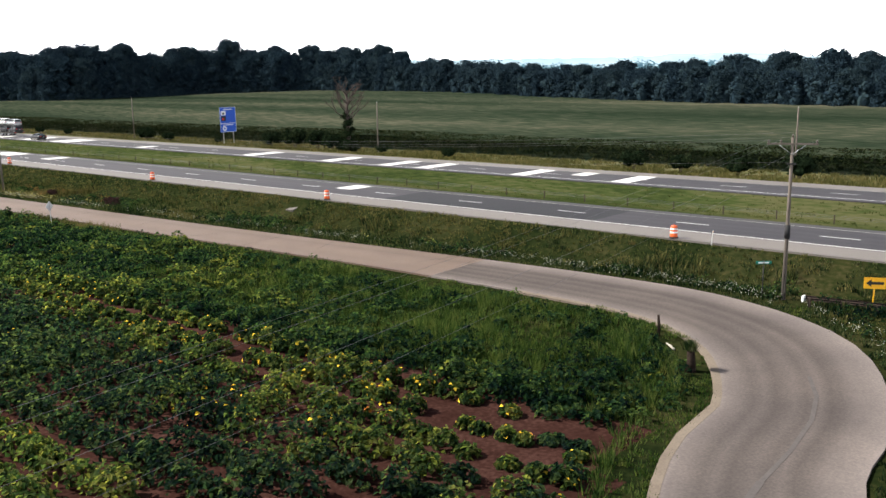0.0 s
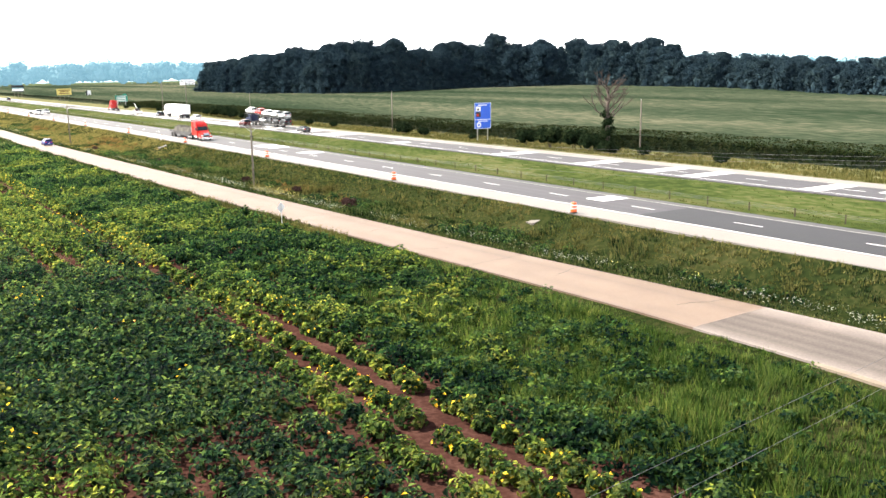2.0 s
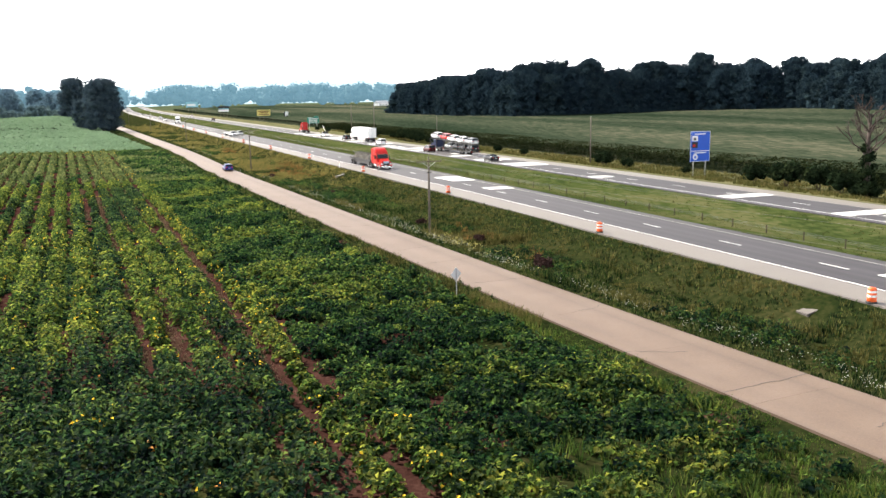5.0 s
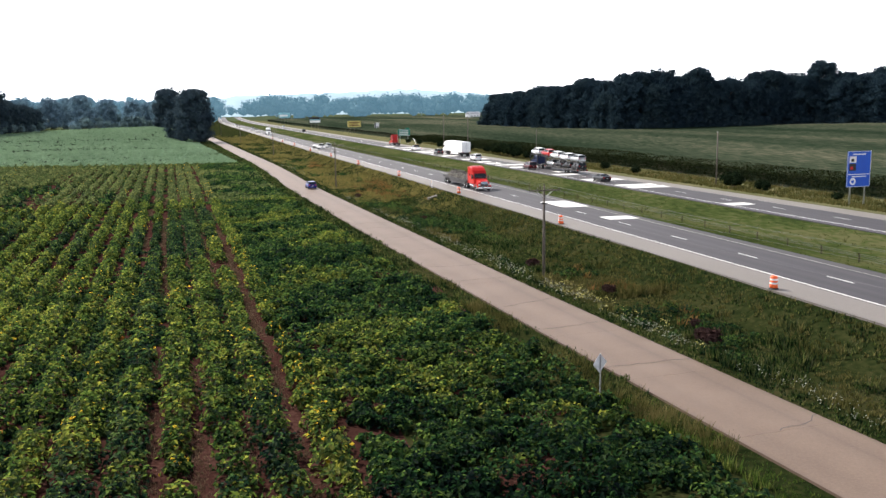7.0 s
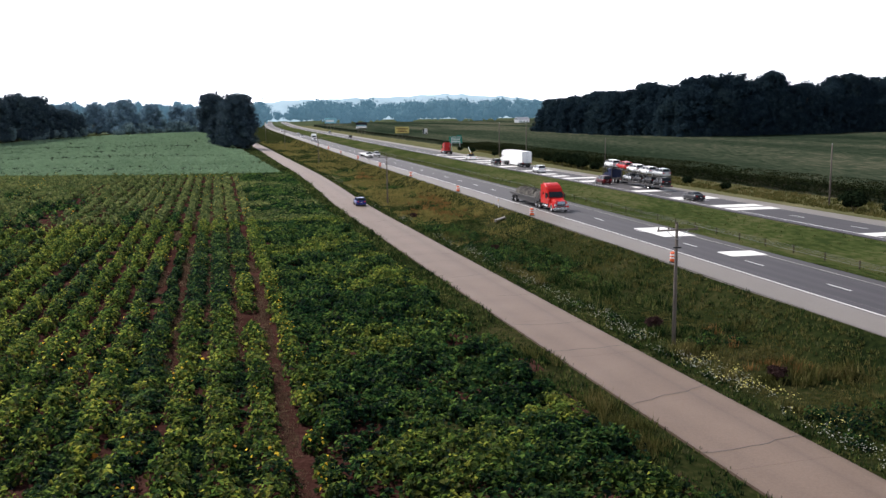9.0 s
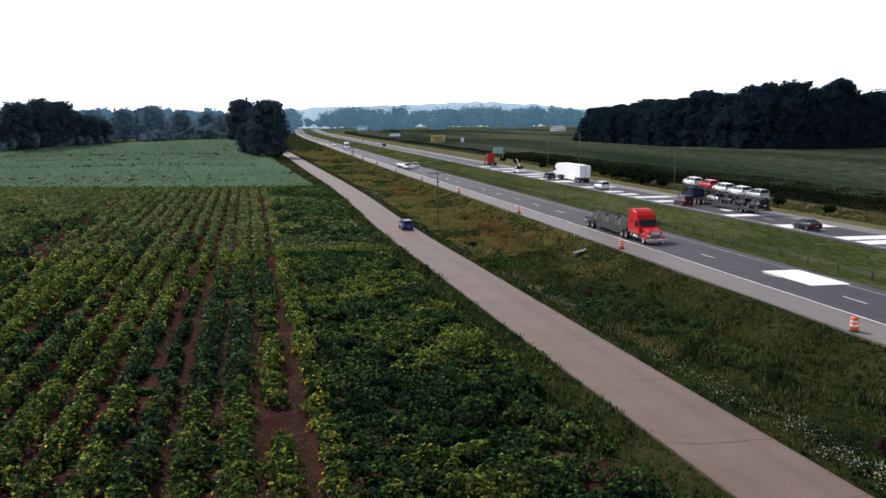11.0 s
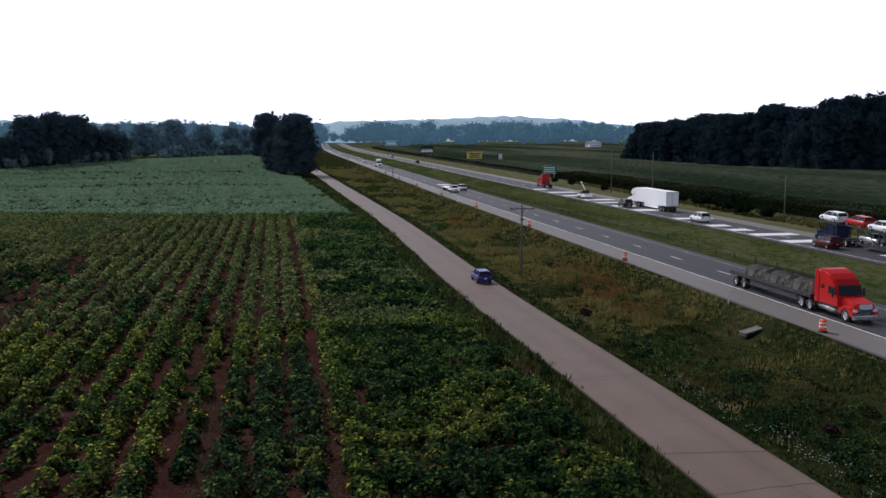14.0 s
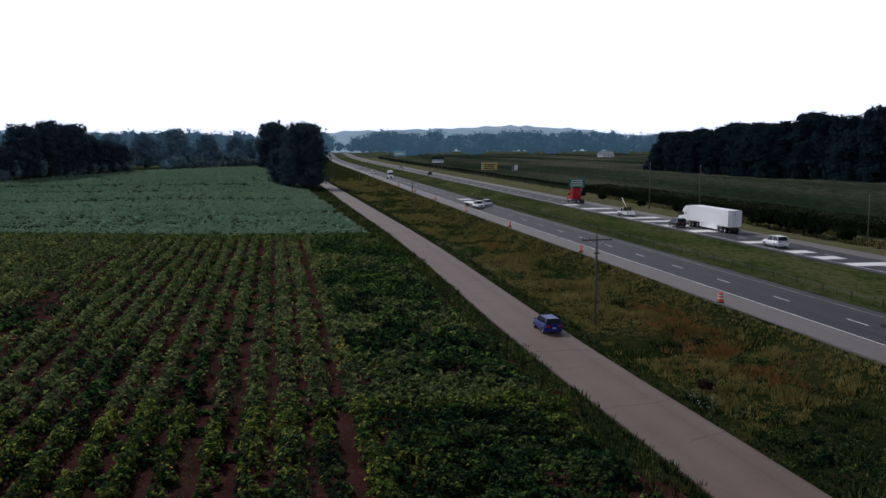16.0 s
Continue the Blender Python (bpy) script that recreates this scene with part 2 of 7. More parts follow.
DEADWOOD = material("bare_grey_branches", [(0.0390, 0.0290, 0.0252), (0.0660, 0.0493, 0.0420)], 1.5, 12, 0.95, 0.3)
YELLOW = material("yellow_squash_flower", [(0.75, 0.45, 0.03), (0.85, 0.62, 0.06)], 1, 4, 0.6, 0.0, island=True, translucent=0.2, spec=0.0)
ORANGE = material("orange_pumpkin", [(0.70, 0.22, 0.02), (0.85, 0.36, 0.03)], 1, 4, 0.5, 0.0, island=True)
WHITEFLOWER = material("white_wild_carrot", [(0.3300, 0.3410, 0.2750), (0.4125, 0.4180, 0.3630)], 1, 4, 0.8, 0.0, island=True, translucent=0.2, spec=0.0)
YELLOWFLOWER = material("pale_yellow_wild_flower", [(0.55, 0.5, 0.12), (0.65, 0.6, 0.25)], 1, 4, 0.8, 0.0, island=True, translucent=0.2, spec=0.0)
WOODPOLE = material("weathered_grey_pole", [(0.07, 0.058, 0.048), (0.14, 0.118, 0.10)], 1.2, 14, 0.9, 0.3, stretch=(1, 1, 0.1))
STEEL = material("galvanised_steel", [(0.32, 0.33, 0.34), (0.45, 0.46, 0.47)], 2, 20, 0.45, 0.05, metal=0.7)
BLACK = material("black_rubber", [(0.012, 0.012, 0.013), (0.025, 0.025, 0.026)], 3, 20, 0.75, 0.05)
WIRE = material("dull_aluminium_wire", [(0.0864, 0.0864, 0.0896), (0.1296, 0.1296, 0.1328)], 3, 20, 0.6, 0.0, metal=0.2)


# ---- building helpers ----
def part(name, bm, mat, parent=None, label=""):
    me = bpy.data.meshes.new(name)
    bm.to_mesh(me)
    bm.free()
    me.materials.append(mat)
    ob = new(name, me)
    if parent:
        ob.parent = parent
    if label:
        ob["label"] = label
    return ob


def np_mesh(name, verts, faces, mat, parent=None, label="", smooth=False):
    """One mesh object from arrays: verts (n, 3), faces (m, 3) or (m, 4)."""
    verts, faces = np.asarray(verts, np.float32), np.asarray(faces, np.int32)
    me = bpy.data.meshes.new(name)
    k = faces.shape[1]
    me.vertices.add(len(verts))
    me.vertices.foreach_set("co", verts.ravel())
    me.loops.add(len(faces) * k)
    me.loops.foreach_set("vertex_index", faces.ravel())
    me.polygons.add(len(faces))
    me.polygons.foreach_set("loop_start", np.arange(0, len(faces) * k, k, dtype=np.int32))
    me.update(calc_edges=True)
    me.polygons.foreach_set("use_smooth", np.full(len(faces), smooth))
    for m in (mat if isinstance(mat, (list, tuple)) else [mat]):
        me.materials.append(m)
    ob = new(name, me)
    if parent:
        ob.parent = parent
    if label:
        ob["label"] = label
    return ob


def empty(name, x, y, z, rz=0.0, label="", category="", group=""):
    e = new(name)
    e.matrix_basis = pose(x, y, z, 0, 0, rz)
    return tagged(e, label, category, group)


def box(bm, x0, x1, y0, y1, z0, z1, bevel=0.0):
    vs = [bm.verts.new(v) for v in ((x0, y0, z0), (x1, y0, z0), (x1, y1, z0), (x0, y1, z0), (x0, y0, z1), (x1, y0, z1), (x1, y1, z1), (x0, y1, z1))]
    fs = [bm.faces.new([vs[i] for i in q]) for q in ((3, 2, 1, 0), (4, 5, 6, 7), (0, 1, 5, 4), (1, 2, 6, 5), (2, 3, 7, 6), (3, 0, 4, 7))]
    if bevel:
        bmesh.ops.bevel(bm, geom=list({e for f in fs for e in f.edges}), offset=bevel, segments=2, affect="EDGES")
    return bm


def tube(bm, points, radii, sides=8, caps=True):
    """A tapered tube along points."""
    rings = []
    for i, p in enumerate(points):
        p = Vector(p)
        d = (Vector(points[min(i + 1, len(points) - 1)]) - Vector(points[max(i - 1, 0)])).normalized()
        u = d.cross(Vector((0, 0, 1)) if abs(d.z) < 0.9 else Vector((1, 0, 0))).normalized()
        v = d.cross(u)
        r = radii[i] if isinstance(radii, (list, tuple)) else radii
        rings.append([bm.verts.new(p + r * (math.cos(a) * u + math.sin(a) * v)) for a in (2 * math.pi * k / sides for k in range(sides))])
    for a, b in zip(rings, rings[1:]):
        for k in range(sides):
            bm.faces.new((a[k], a[(k + 1) % sides], b[(k + 1) % sides], b[k])).smooth = True
    if caps:
        bm.faces.new(rings[0][::-1])
        bm.faces.new(rings[-1])
    return bm


RNG = np.random.default_rng(7)


def value_noise(x, y, cell, seed):
    """Smooth noise 0..1 on the plan, for borders, heights and densities."""
    r = np.random.default_rng(seed).random((64, 64))
    u, v = np.asarray(x) / cell, np.asarray(y) / cell
    i, j = np.floor(u).astype(int), np.floor(v).astype(int)
    fu, fv = u - i, v - j
    fu, fv = fu * fu * (3 - 2 * fu), fv * fv * (3 - 2 * fv)
    a, b, c, d = r[i % 64, j % 64], r[(i + 1) % 64, j % 64], r[i % 64, (j + 1) % 64], r[(i + 1) % 64, (j + 1) % 64]
    return (a * (1 - fu) + b * fu) * (1 - fv) + (c * (1 - fu) + d * fu) * fv


def ramp01(x, a, b):
    t = np.clip((np.asarray(x, float) - a) / (b - a), 0, 1)
    return t * t * (3 - 2 * t)


# ---- plan: the highway's centre dashes, the frontage road, the lie of the land ----
def hx(y):
    y = np.asarray(y, float)
    sway = np.interp(y, [0, 60, 110, 150, 220, 260, 310, 360], [0, 0.3, 0.8, 1.2, 1.25, 0.95, 0.45, 0])
    return sway + 73.0 - 0.0415 * np.minimum(y, 850) - 0.0415 * (np.clip(y - 850, 0, 550) - np.clip(y - 850, 0, 550) ** 2 / 1100)


def spline(ctrl, step=1.0):
    """Dense points along a Catmull-Rom curve through ctrl."""
    c = np.array([ctrl[0]] + list(ctrl) + [ctrl[-1]], float)
    out = []
    for i in range(1, len(c) - 2):
        n = max(2, int(np.linalg.norm(c[i + 1, :2] - c[i, :2]) / step))
        t = np.linspace(0, 1, n, endpoint=False)[:, None]
        p0, p1, p2, p3 = c[i - 1], c[i], c[i + 1], c[i + 2]
        out.append(0.5 * (2 * p1 + (p2 - p0) * t + (2 * p0 - 5 * p1 + 4 * p2 - p3) * t * t + (3 * p1 - p0 - 3 * p2 + p3) * t ** 3))
    return np.vstack(out + [c[-1:]])


# centre x, centre y, half width
FRONT = spline([(-60, -40, 3.3), (-15, -9, 3.3), (10, 4, 3.4), (29.5, 13.3, 3.5), (38.5, 14.9, 3.6), (47.2, 19.4, 4.2), (51.6, 26.8, 4.1), (52.2, 35.5, 3.85), (51.7, 45, 3.6), (50.9, 55, 3.3),
                (48.4, 80, 3.0), (45.2, 118, 2.9), (42.3, 158, 2.9), (40.0, 192, 2.85), (37.8, 226, 2.8), (34.6, 300, 2.7), (30.0, 370, 2.7), (25.8, 430, 2.7), (20.8, 505, 2.7), (15.0, 590, 2.7),
                (5.0, 760, 2.7), (-12, 1000, 2.7)], 1.5)
FY = FRONT[FRONT[:, 1] > 27.5]


def front_x(y):
    return np.interp(y, FY[:, 1], FY[:, 0])


def road_gap(x, y):
    """Distance from the frontage road's edge (negative on it)."""
    x, y = np.asarray(x, float), np.asarray(y, float)
    out = np.full(x.shape, 1e9)
    near = (np.abs(y - 60) < 700)
    sub = FRONT[::2]
    xs, ys = x[near], y[near]
    best = np.full(xs.shape, 1e9)
    for k in range(0, len(xs), 20000):
        d = np.hypot(xs[k:k + 20000, None] - sub[None, :, 0], ys[k:k + 20000, None] - sub[None, :, 1]) - sub[None, :, 2]
        best[k:k + 20000] = d.min(1)
    out[near] = best
    return out


HWY = 1.9
PROFILE_D = [-400, -26, -14.8, -11.4, -7.7, 5.2, 7, 13.5, 20, 21.2, 33.5, 36, 44, 52]
PROFILE_Z = [0.1, 0.15, 0.0, 0.0, HWY - 0.02, HWY - 0.02, HWY - 0.15, HWY - 0.9, HWY - 0.15, HWY - 0.02, HWY - 0.02, HWY - 0.2, 0.9, 0.8]


def soy_rise(x, y):
    """The soybean field climbs to a low crest."""
    crest = 594 + 0.13 * x
    return 5.8 * np.exp(-(np.minimum(0, y - crest) / 98) ** 2) * ramp01(x, 10.9, -16.4) * ramp01(y, 320, 350) * ramp01(y, crest + 250, crest + 50)


def soy_end(x):
    """Far side of the soybeans, slanting away from the west."""
    return np.clip(475 + 1.455 * (np.asarray(x, float) + 130), 440, 660)


def field_end(x):
    """Where the squash rows stop."""
    return 316.0 + 0.28 * np.clip(-np.asarray(x, float), 0, 90)


def ground_z(x, y, fine=True):
    x, y = np.asarray(x, float), np.asarray(y, float)
    d = x - hx(y)
    z = np.interp(d, PROFILE_D, PROFILE_Z)
    rise = 2.2 * ramp01(d, 50, 115) + 2.6 * np.exp(-((x - 300) / 90) ** 2 - ((y - 310) / 130) ** 2)
    z = z + np.where(d > 50, rise, 0) + soy_rise(x, y)
    if fine:
        rough = np.where((d < -8) & (d > -30) & (y < 420), 0.42, 0.06)
        z = z + rough * (0.65 * value_noise(x, y, 5.0, 3) + 0.5 * value_noise(x, y, 2.3, 4) - 0.55) * ramp01(np.where(d > 20, d - 35, -8 - d), 0, 1.5)
    return z


def ground_z_road(x, y):
    """Ground levelled under the frontage road."""
    z = ground_z(x, y)
    g = road_gap(x, y)
    w = ramp01(g, 0.3, 2.5)
    return z * w + 0.13 * (1 - w)


# rows of squash: they run with the frontage road
ROW = 2.2


def row_x(k, y):
    u = np.clip(y - 40, 0, 110)
    return 27.5 - ROW * k - 0.25 * (k >= 1) * ramp01(y, 84, 98) - 0.018 * (y - 40) - 0.00017 * u ** 2 - 0.0374 * np.clip(y - 150, 0, None)


# ---- the ground, one sheet to the horizon ----
def graded(stops):
    out = []
    for a, b, s in stops:
        out.append(np.arange(a, b, s))
    return np.concatenate(out + [[stops[-1][1]]])


gx = graded([(-4500, -600, 260), (-600, -240, 40), (-240, -30, 6), (-30, 60, 1.25), (60, 125, 1.25), (125, 200, 5), (200, 600, 25), (600, 4500, 260)])
gy = graded([(-1500, -100, 140), (-100, -20, 8), (-20, 260, 1.5), (260, 420, 2), (420, 720, 4), (720, 900, 12), (900, 1600, 50), (1600, 4600, 250)])
GX, GY = np.meshgrid(gx, gy)
GZ = ground_z_road(GX.ravel(), GY.ravel()).reshape(GX.shape)
nx, ny = len(gx), len(gy)
ii, jj = np.meshgrid(np.arange(nx - 1), np.arange(ny - 1))
q = (jj * nx + ii).ravel()
ground = np_mesh("ground", np.c_[GX.ravel(), GY.ravel(), GZ.ravel()], np.c_[q, q + 1, q + nx + 1, q + nx], [SOIL, VERGE, MOWN, DRYGRASS, SOY, FARLAND, CORN], smooth=True)
tagged(ground, "farm field soil, grass verges and ditch along a highway", "ground", kind="structure")
cx, cy = (GX[:-1, :-1] + GX[1:, 1:]).ravel() / 2, (GY[:-1, :-1] + GY[1:, 1:]).ravel() / 2
cd, cgap = cx - hx(cy), road_gap(cx, cy)
wob = 3 * (value_noise(cx, cy, 7, 11) - 0.5)
FIELD_END = 316.0
left = cx < np.interp(cy, FY[:, 1], FY[:, 0])
zone = np.full(cx.shape, 1)
zone[left & (cgap > 2.0 + wob * 0.4) & (cy > 12)] = 0
# dark ground under the dense squash stands in for shade between leaves
zone[left & (cx < row_x(1.6, cy)) & (cx > 2) & (cy > 46 + 2 * wob) & (cy < 78)] = 1
# dark ground under the vines imitates shaded gaps; near the bend, grass
zone[left & (cx > row_x(-1.5, cy) + 1.6 * (cy < 74)) & ((value_noise(cx, cy, 4, 12) > 0.3) | (cy < 60))] = 1
zone[left & (cy > field_end(cx) + wob * 0.5)] = 1
zone[left & (cgap > 6.0 + 0.02 * (cy - 320)) & (cy >= field_end(cx) + 6) & (cy < soy_end(cx) + 4)] = 4
zone[left & (cgap > 0) & (cy > 760)] = 5
zone[(cd > 5) & (cd < 22)] = 2
zone[(cd > 33) & (cd < 54)] = 3
zone[cd >= 54] = 6
zone[(cx < -600) | (cx > 600) | (cy > 1300) | (cy < -60)] = 5
ground.data.polygons.foreach_set("material_index", zone.astype(np.int32))


# ---- roads ----
def strip(name, pts_left, pts_right, z, thick, mat, parent=None):
    """A slab between two edge lines of points (n, 2)."""
    n = len(pts_left)
    zl, zr = (z, z) if np.isscalar(z) else z
    top = np.vstack([np.c_[pts_left, np.full(n, zl)], np.c_[pts_right, np.full(n, zr)]])
    bot = top - np.array([0, 0, thick])
    v = np.vstack([top, bot])
    i = np.arange(n - 1)
    f = np.vstack([np.c_[i, i + n, i + n + 1, i + 1], np.c_[i, i + 1, i + 1 + 2 * n, i + 2 * n], np.c_[i + n, i + 3 * n, i + 3 * n + 1, i + n + 1]])
    ends = np.array([[0, 2 * n, 3 * n, n], [n - 1, 2 * n - 1, 4 * n - 1, 3 * n - 1]])
    ob = np_mesh(name, v, np.vstack([f, ends]), mat, parent)
    across = ob.data.attributes.new("across", "FLOAT", "POINT")
    across.data.foreach_set("value", np.tile(np.r_[np.zeros(n), np.ones(n)], 2).astype(np.float32))
    return ob


def hwy_strip(name, d0, d1, y0, y1, z, thick, mat, parent=None, step=20.0):
    y = np.linspace(y0, y1, max(2, int((y1 - y0) / step) + 1))
    return strip(name, np.c_[hx(y) + d0, y], np.c_[hx(y) + d1, y], z, thick, mat, parent)


road = tagged(new("highway"), "four-lane divided highway of worn grey asphalt with pale concrete shoulders", "road", kind="structure")
Y0, Y1 = -150, 1900
hwy_strip("carriageway", -3.75, 5.0, Y0, Y1, HWY + 0.05, 0.3, ASPHALT, road)
hwy_strip("carriageway", 21.3, 29.9, Y0, Y1, HWY + 0.05, 0.3, ASPHALT, road)
hwy_strip("shoulder", -7.45, -3.76, Y0, Y1, HWY + 0.046, 0.3, SHOULDER, road)
hwy_strip("shoulder", 29.91, 33.3, Y0, Y1, HWY + 0.046, 0.3, SHOULDER, road)
ZP = HWY + 0.056
WORNPAINT = material("worn_edge_paint", [(0.16, 0.15, 0.14), (0.3, 0.29, 0.27), (0.42, 0.41, 0.38)], 0.6, 6, 0.8, 0.0, stretch=(1, 0.3, 1), spec=0.1)
for d, line_mat in ((-3.62, PAINT), (3.66, WORNPAINT), (22.7, PAINT), (29.8, WORNPAINT)):
    hwy_strip("edge_line", d - 0.07, d + 0.07, Y0, Y1, ZP, 0.004, line_mat, road)
for base, phase in ((0.0, 60.57), (26.3, 56.0)):
    for k in range(-8, 60):
        y = phase + 12.19 * k
        hwy_strip("lane_dash", base - 0.07, base + 0.07, y - 1.52, y + 1.52, ZP, 0.004, PAINT, road, 10)
# pale concrete repair patches in the asphalt: first and last offset, y, length
for d0, d1, y, ln in ((0.1, 3.6, 79.6, 2.6), (0.3, 4.2, 168.5, 8.0), (0.1, 4.0, 151.4, 3.0), (0.1, 3.6, 373, 4), (0.1, 3.6, 401, 4),
                      (22.6, 29.9, 56.2, 2.4), (26.4, 29.9, 64.2, 2.2), (22.6, 29.9, 71, 2.4), (22.6, 29.9, 87.7, 2.4), (22.6, 29.9, 95, 2.4), (22.6, 29.9, 107.5, 2.6), (22.6, 29.9, 127, 2.8),
                      (22.6, 26.3, 159.7, 2.6), (22.6, 29.9, 188.5, 3), (22.6, 29.9, 192.6, 3), (22.6, 29.9, 205.5, 4), (22.6, 29.9, 220, 3), (26.4, 29.9, 228, 3), (22.6, 29.9, 245, 3), (22.6, 29.9, 254, 3),
                      (22.6, 26.3, 261, 3), (22.6, 26.3, 268, 3), (22.6, 29.9, 281, 3), (22.6, 29.9, 300, 4), (22.6, 29.9, 311, 4), (22.6, 29.9, 321, 3), (22.6, 29.9, 330, 4), (22.6, 29.9, 345, 4), (22.6, 29.9, 358, 4), (22.6, 26.3, 372, 4)):
    hwy_strip("repair_patch", d0, d1, y - ln / 2, y + ln / 2, ZP + 0.004, 0.006, PATCH, road, 10)
hwy_strip("repair_patch", -3.5, 3.5, 44, 70, ZP - 0.003, 0.003, NEWASPHALT, road, 10)

frontage = tagged(new("frontage_road"), "narrow two-way frontage road of tan concrete slabs curving beside the field", "road", kind="structure")
seg = np.r_[0, np.cumsum(np.hypot(*np.diff(FRONT[:, :2], axis=0).T))]
tang = np.gradient(FRONT[:, :2], axis=0)
tang /= np.linalg.norm(tang, axis=1)[:, None]
nrm = np.c_[-tang[:, 1], tang[:, 0]]


def road_piece(name, s0, s1, o0, o1, z, thick, mat, parent, edge=False):
    """A piece of the frontage road from s0 to s1 along it; offsets as shares of its half width, or metres from the edge."""
    s = np.linspace(s0, s1, max(2, int((s1 - s0) / 2) + 1))
    c = np.c_[np.interp(s, seg, FRONT[:, 0]), np.interp(s, seg, FRONT[:, 1])]
    nn = np.c_[np.interp(s, seg, nrm[:, 0]), np.interp(s, seg, nrm[:, 1])]
    w = np.interp(s, seg, FRONT[:, 2])[:, None]
    a, b = (c + nn * (w + o0), c + nn * (w + o1)) if edge else (c + nn * w * o0, c + nn * w * o1)
    return strip(name, a, b, z, thick, mat, parent)


S_CURVE = float(np.interp(46.0, FRONT[:, 1], seg))
road_piece("curve_surface", 0, S_CURVE, 1, -1, 0.26, 0.2, CURVEROAD, frontage)
road_piece("gutter", float(np.interp(29, FRONT[:, 0][:60], seg[:60])), S_CURVE - 8, 0.30, -0.12, 0.268, 0.2, GUTTER, frontage, edge=True)
s = S_CURVE
while s < seg[-1] - 13:
    ln = 9.0 + 1.5 * random.random()
    road_piece("slab", s + 0.004, s + ln - 0.004, 1, -1, 0.26 + 0.003 * random.random(), 0.2, CONCRETE, frontage)
    s += ln


def line_on_road(name, pts, w, z, mat):
    """A thin line of tar or rubber along plan points."""
    p = np.array(pts, float)
    t = np.gradient(p, axis=0)
    t /= np.linalg.norm(t, axis=1)[:, None]
    o = np.c_[-t[:, 1], t[:, 0]] * w / 2
    return strip(name, p + o, p - o, z, 0.004, mat, frontage)


SKID = material("faint_rubber_mark", [(0.08, 0.072, 0.07), (0.105, 0.095, 0.09)], 1.5, 9, 0.85, 0.0, spec=0.0)
TAR = material("tar_crack_filler", [(0.05, 0.045, 0.042), (0.09, 0.08, 0.072)], 2, 12, 0.8, 0.0)
crng = np.random.default_rng(12)
for sc in np.arange(S_CURVE + 4, S_CURVE + 330, 9.5):
    sc = sc + crng.normal(0, 2.0)
    cxy = np.array([np.interp(sc, seg, FRONT[:, 0]), np.interp(sc, seg, FRONT[:, 1])])
    nn = np.array([np.interp(sc, seg, nrm[:, 0]), np.interp(sc, seg, nrm[:, 1])])
    tt = np.array([nn[1], -nn[0]])
    w = float(np.interp(sc, seg, FRONT[:, 2]))
    a, b = (-1, 1) if crng.random() < 0.5 else ((-1, 0.1) if crng.random() < 0.5 else (-0.1, 1))
    k = np.linspace(a * w, b * w, 12)
    line_on_road("crack", cxy + nn * k[:, None] + tt * (np.cumsum(crng.normal(0, 0.12, 12)) + 0.25 * k * crng.normal())[:, None], 0.05, 0.274, TAR)
# rubber marks through the bend
for pts, wd in (([(28.0, 13.35), (29.0, 13.45), (30.4, 13.6)], 0.3), ([(30.4, 13.6), (33.8, 13.75), (37.5, 14.2), (40.5, 15.0), (43.0, 16.2)], 0.2)):
    line_on_road("skid_mark", pts, wd, 0.266 + 0.01 * wd, NEWASPHALT if wd > 0.3 else SKID)


# ---- plants ----
def leaf_quads(c, nor, size, aspect=0.8, bend=0.25):
    """Bent leaf quads at c (n, 3), facing nor (n, 3), of length size (n,)."""
    n = len(c)
    nor = nor / np.linalg.norm(nor, axis=1)[:, None]
    t = RNG.normal(size=(n, 3))
    t -= nor * (t * nor).sum(1)[:, None]
    t /= np.linalg.norm(t, axis=1)[:, None]
    b = np.cross(nor, t)
    s = size[:, None]
    v = np.stack([c - t * s * 0.5, c + b * s * aspect * 0.5 + nor * s * bend * 0.5, c + t * s * 0.55 - nor * s * bend, c - b * s * aspect * 0.5 + nor * s * bend * 0.5], 1)
    return v.reshape(-1, 3), np.arange(4 * n).reshape(n, 4)


def domes(x, y, z, r, h, wide, per, size, up=0.5):
    """Leaves over the domes of many plants: arrays x, y, z, r, h; per leaves each."""
    n = len(x)
    a = RNG.random((n, per)) * 2 * np.pi
    cz = RNG.random((n, per)) ** 0.8
    sr = np.sqrt(1 - cz ** 2)
    k = 0.7 + 0.42 * RNG.random((n, per))
    u = np.stack([sr * np.cos(a), sr * np.sin(a), cz], -1)
    c = np.stack([x[:, None] + np.reshape(wide, (-1, 1)) * u[..., 0] * r[:, None] * k, y[:, None] + u[..., 1] * r[:, None] * k, z[:, None] + 0.03 + u[..., 2] * h[:, None] * k], -1).reshape(-1, 3)
    nor = u.reshape(-1, 3) + np.array([0, 0, up]) + 0.5 * RNG.normal(size=(n * per, 3))
    s = size * (0.7 + 0.6 * RNG.random(n * per))
    return leaf_quads(c, nor, s)


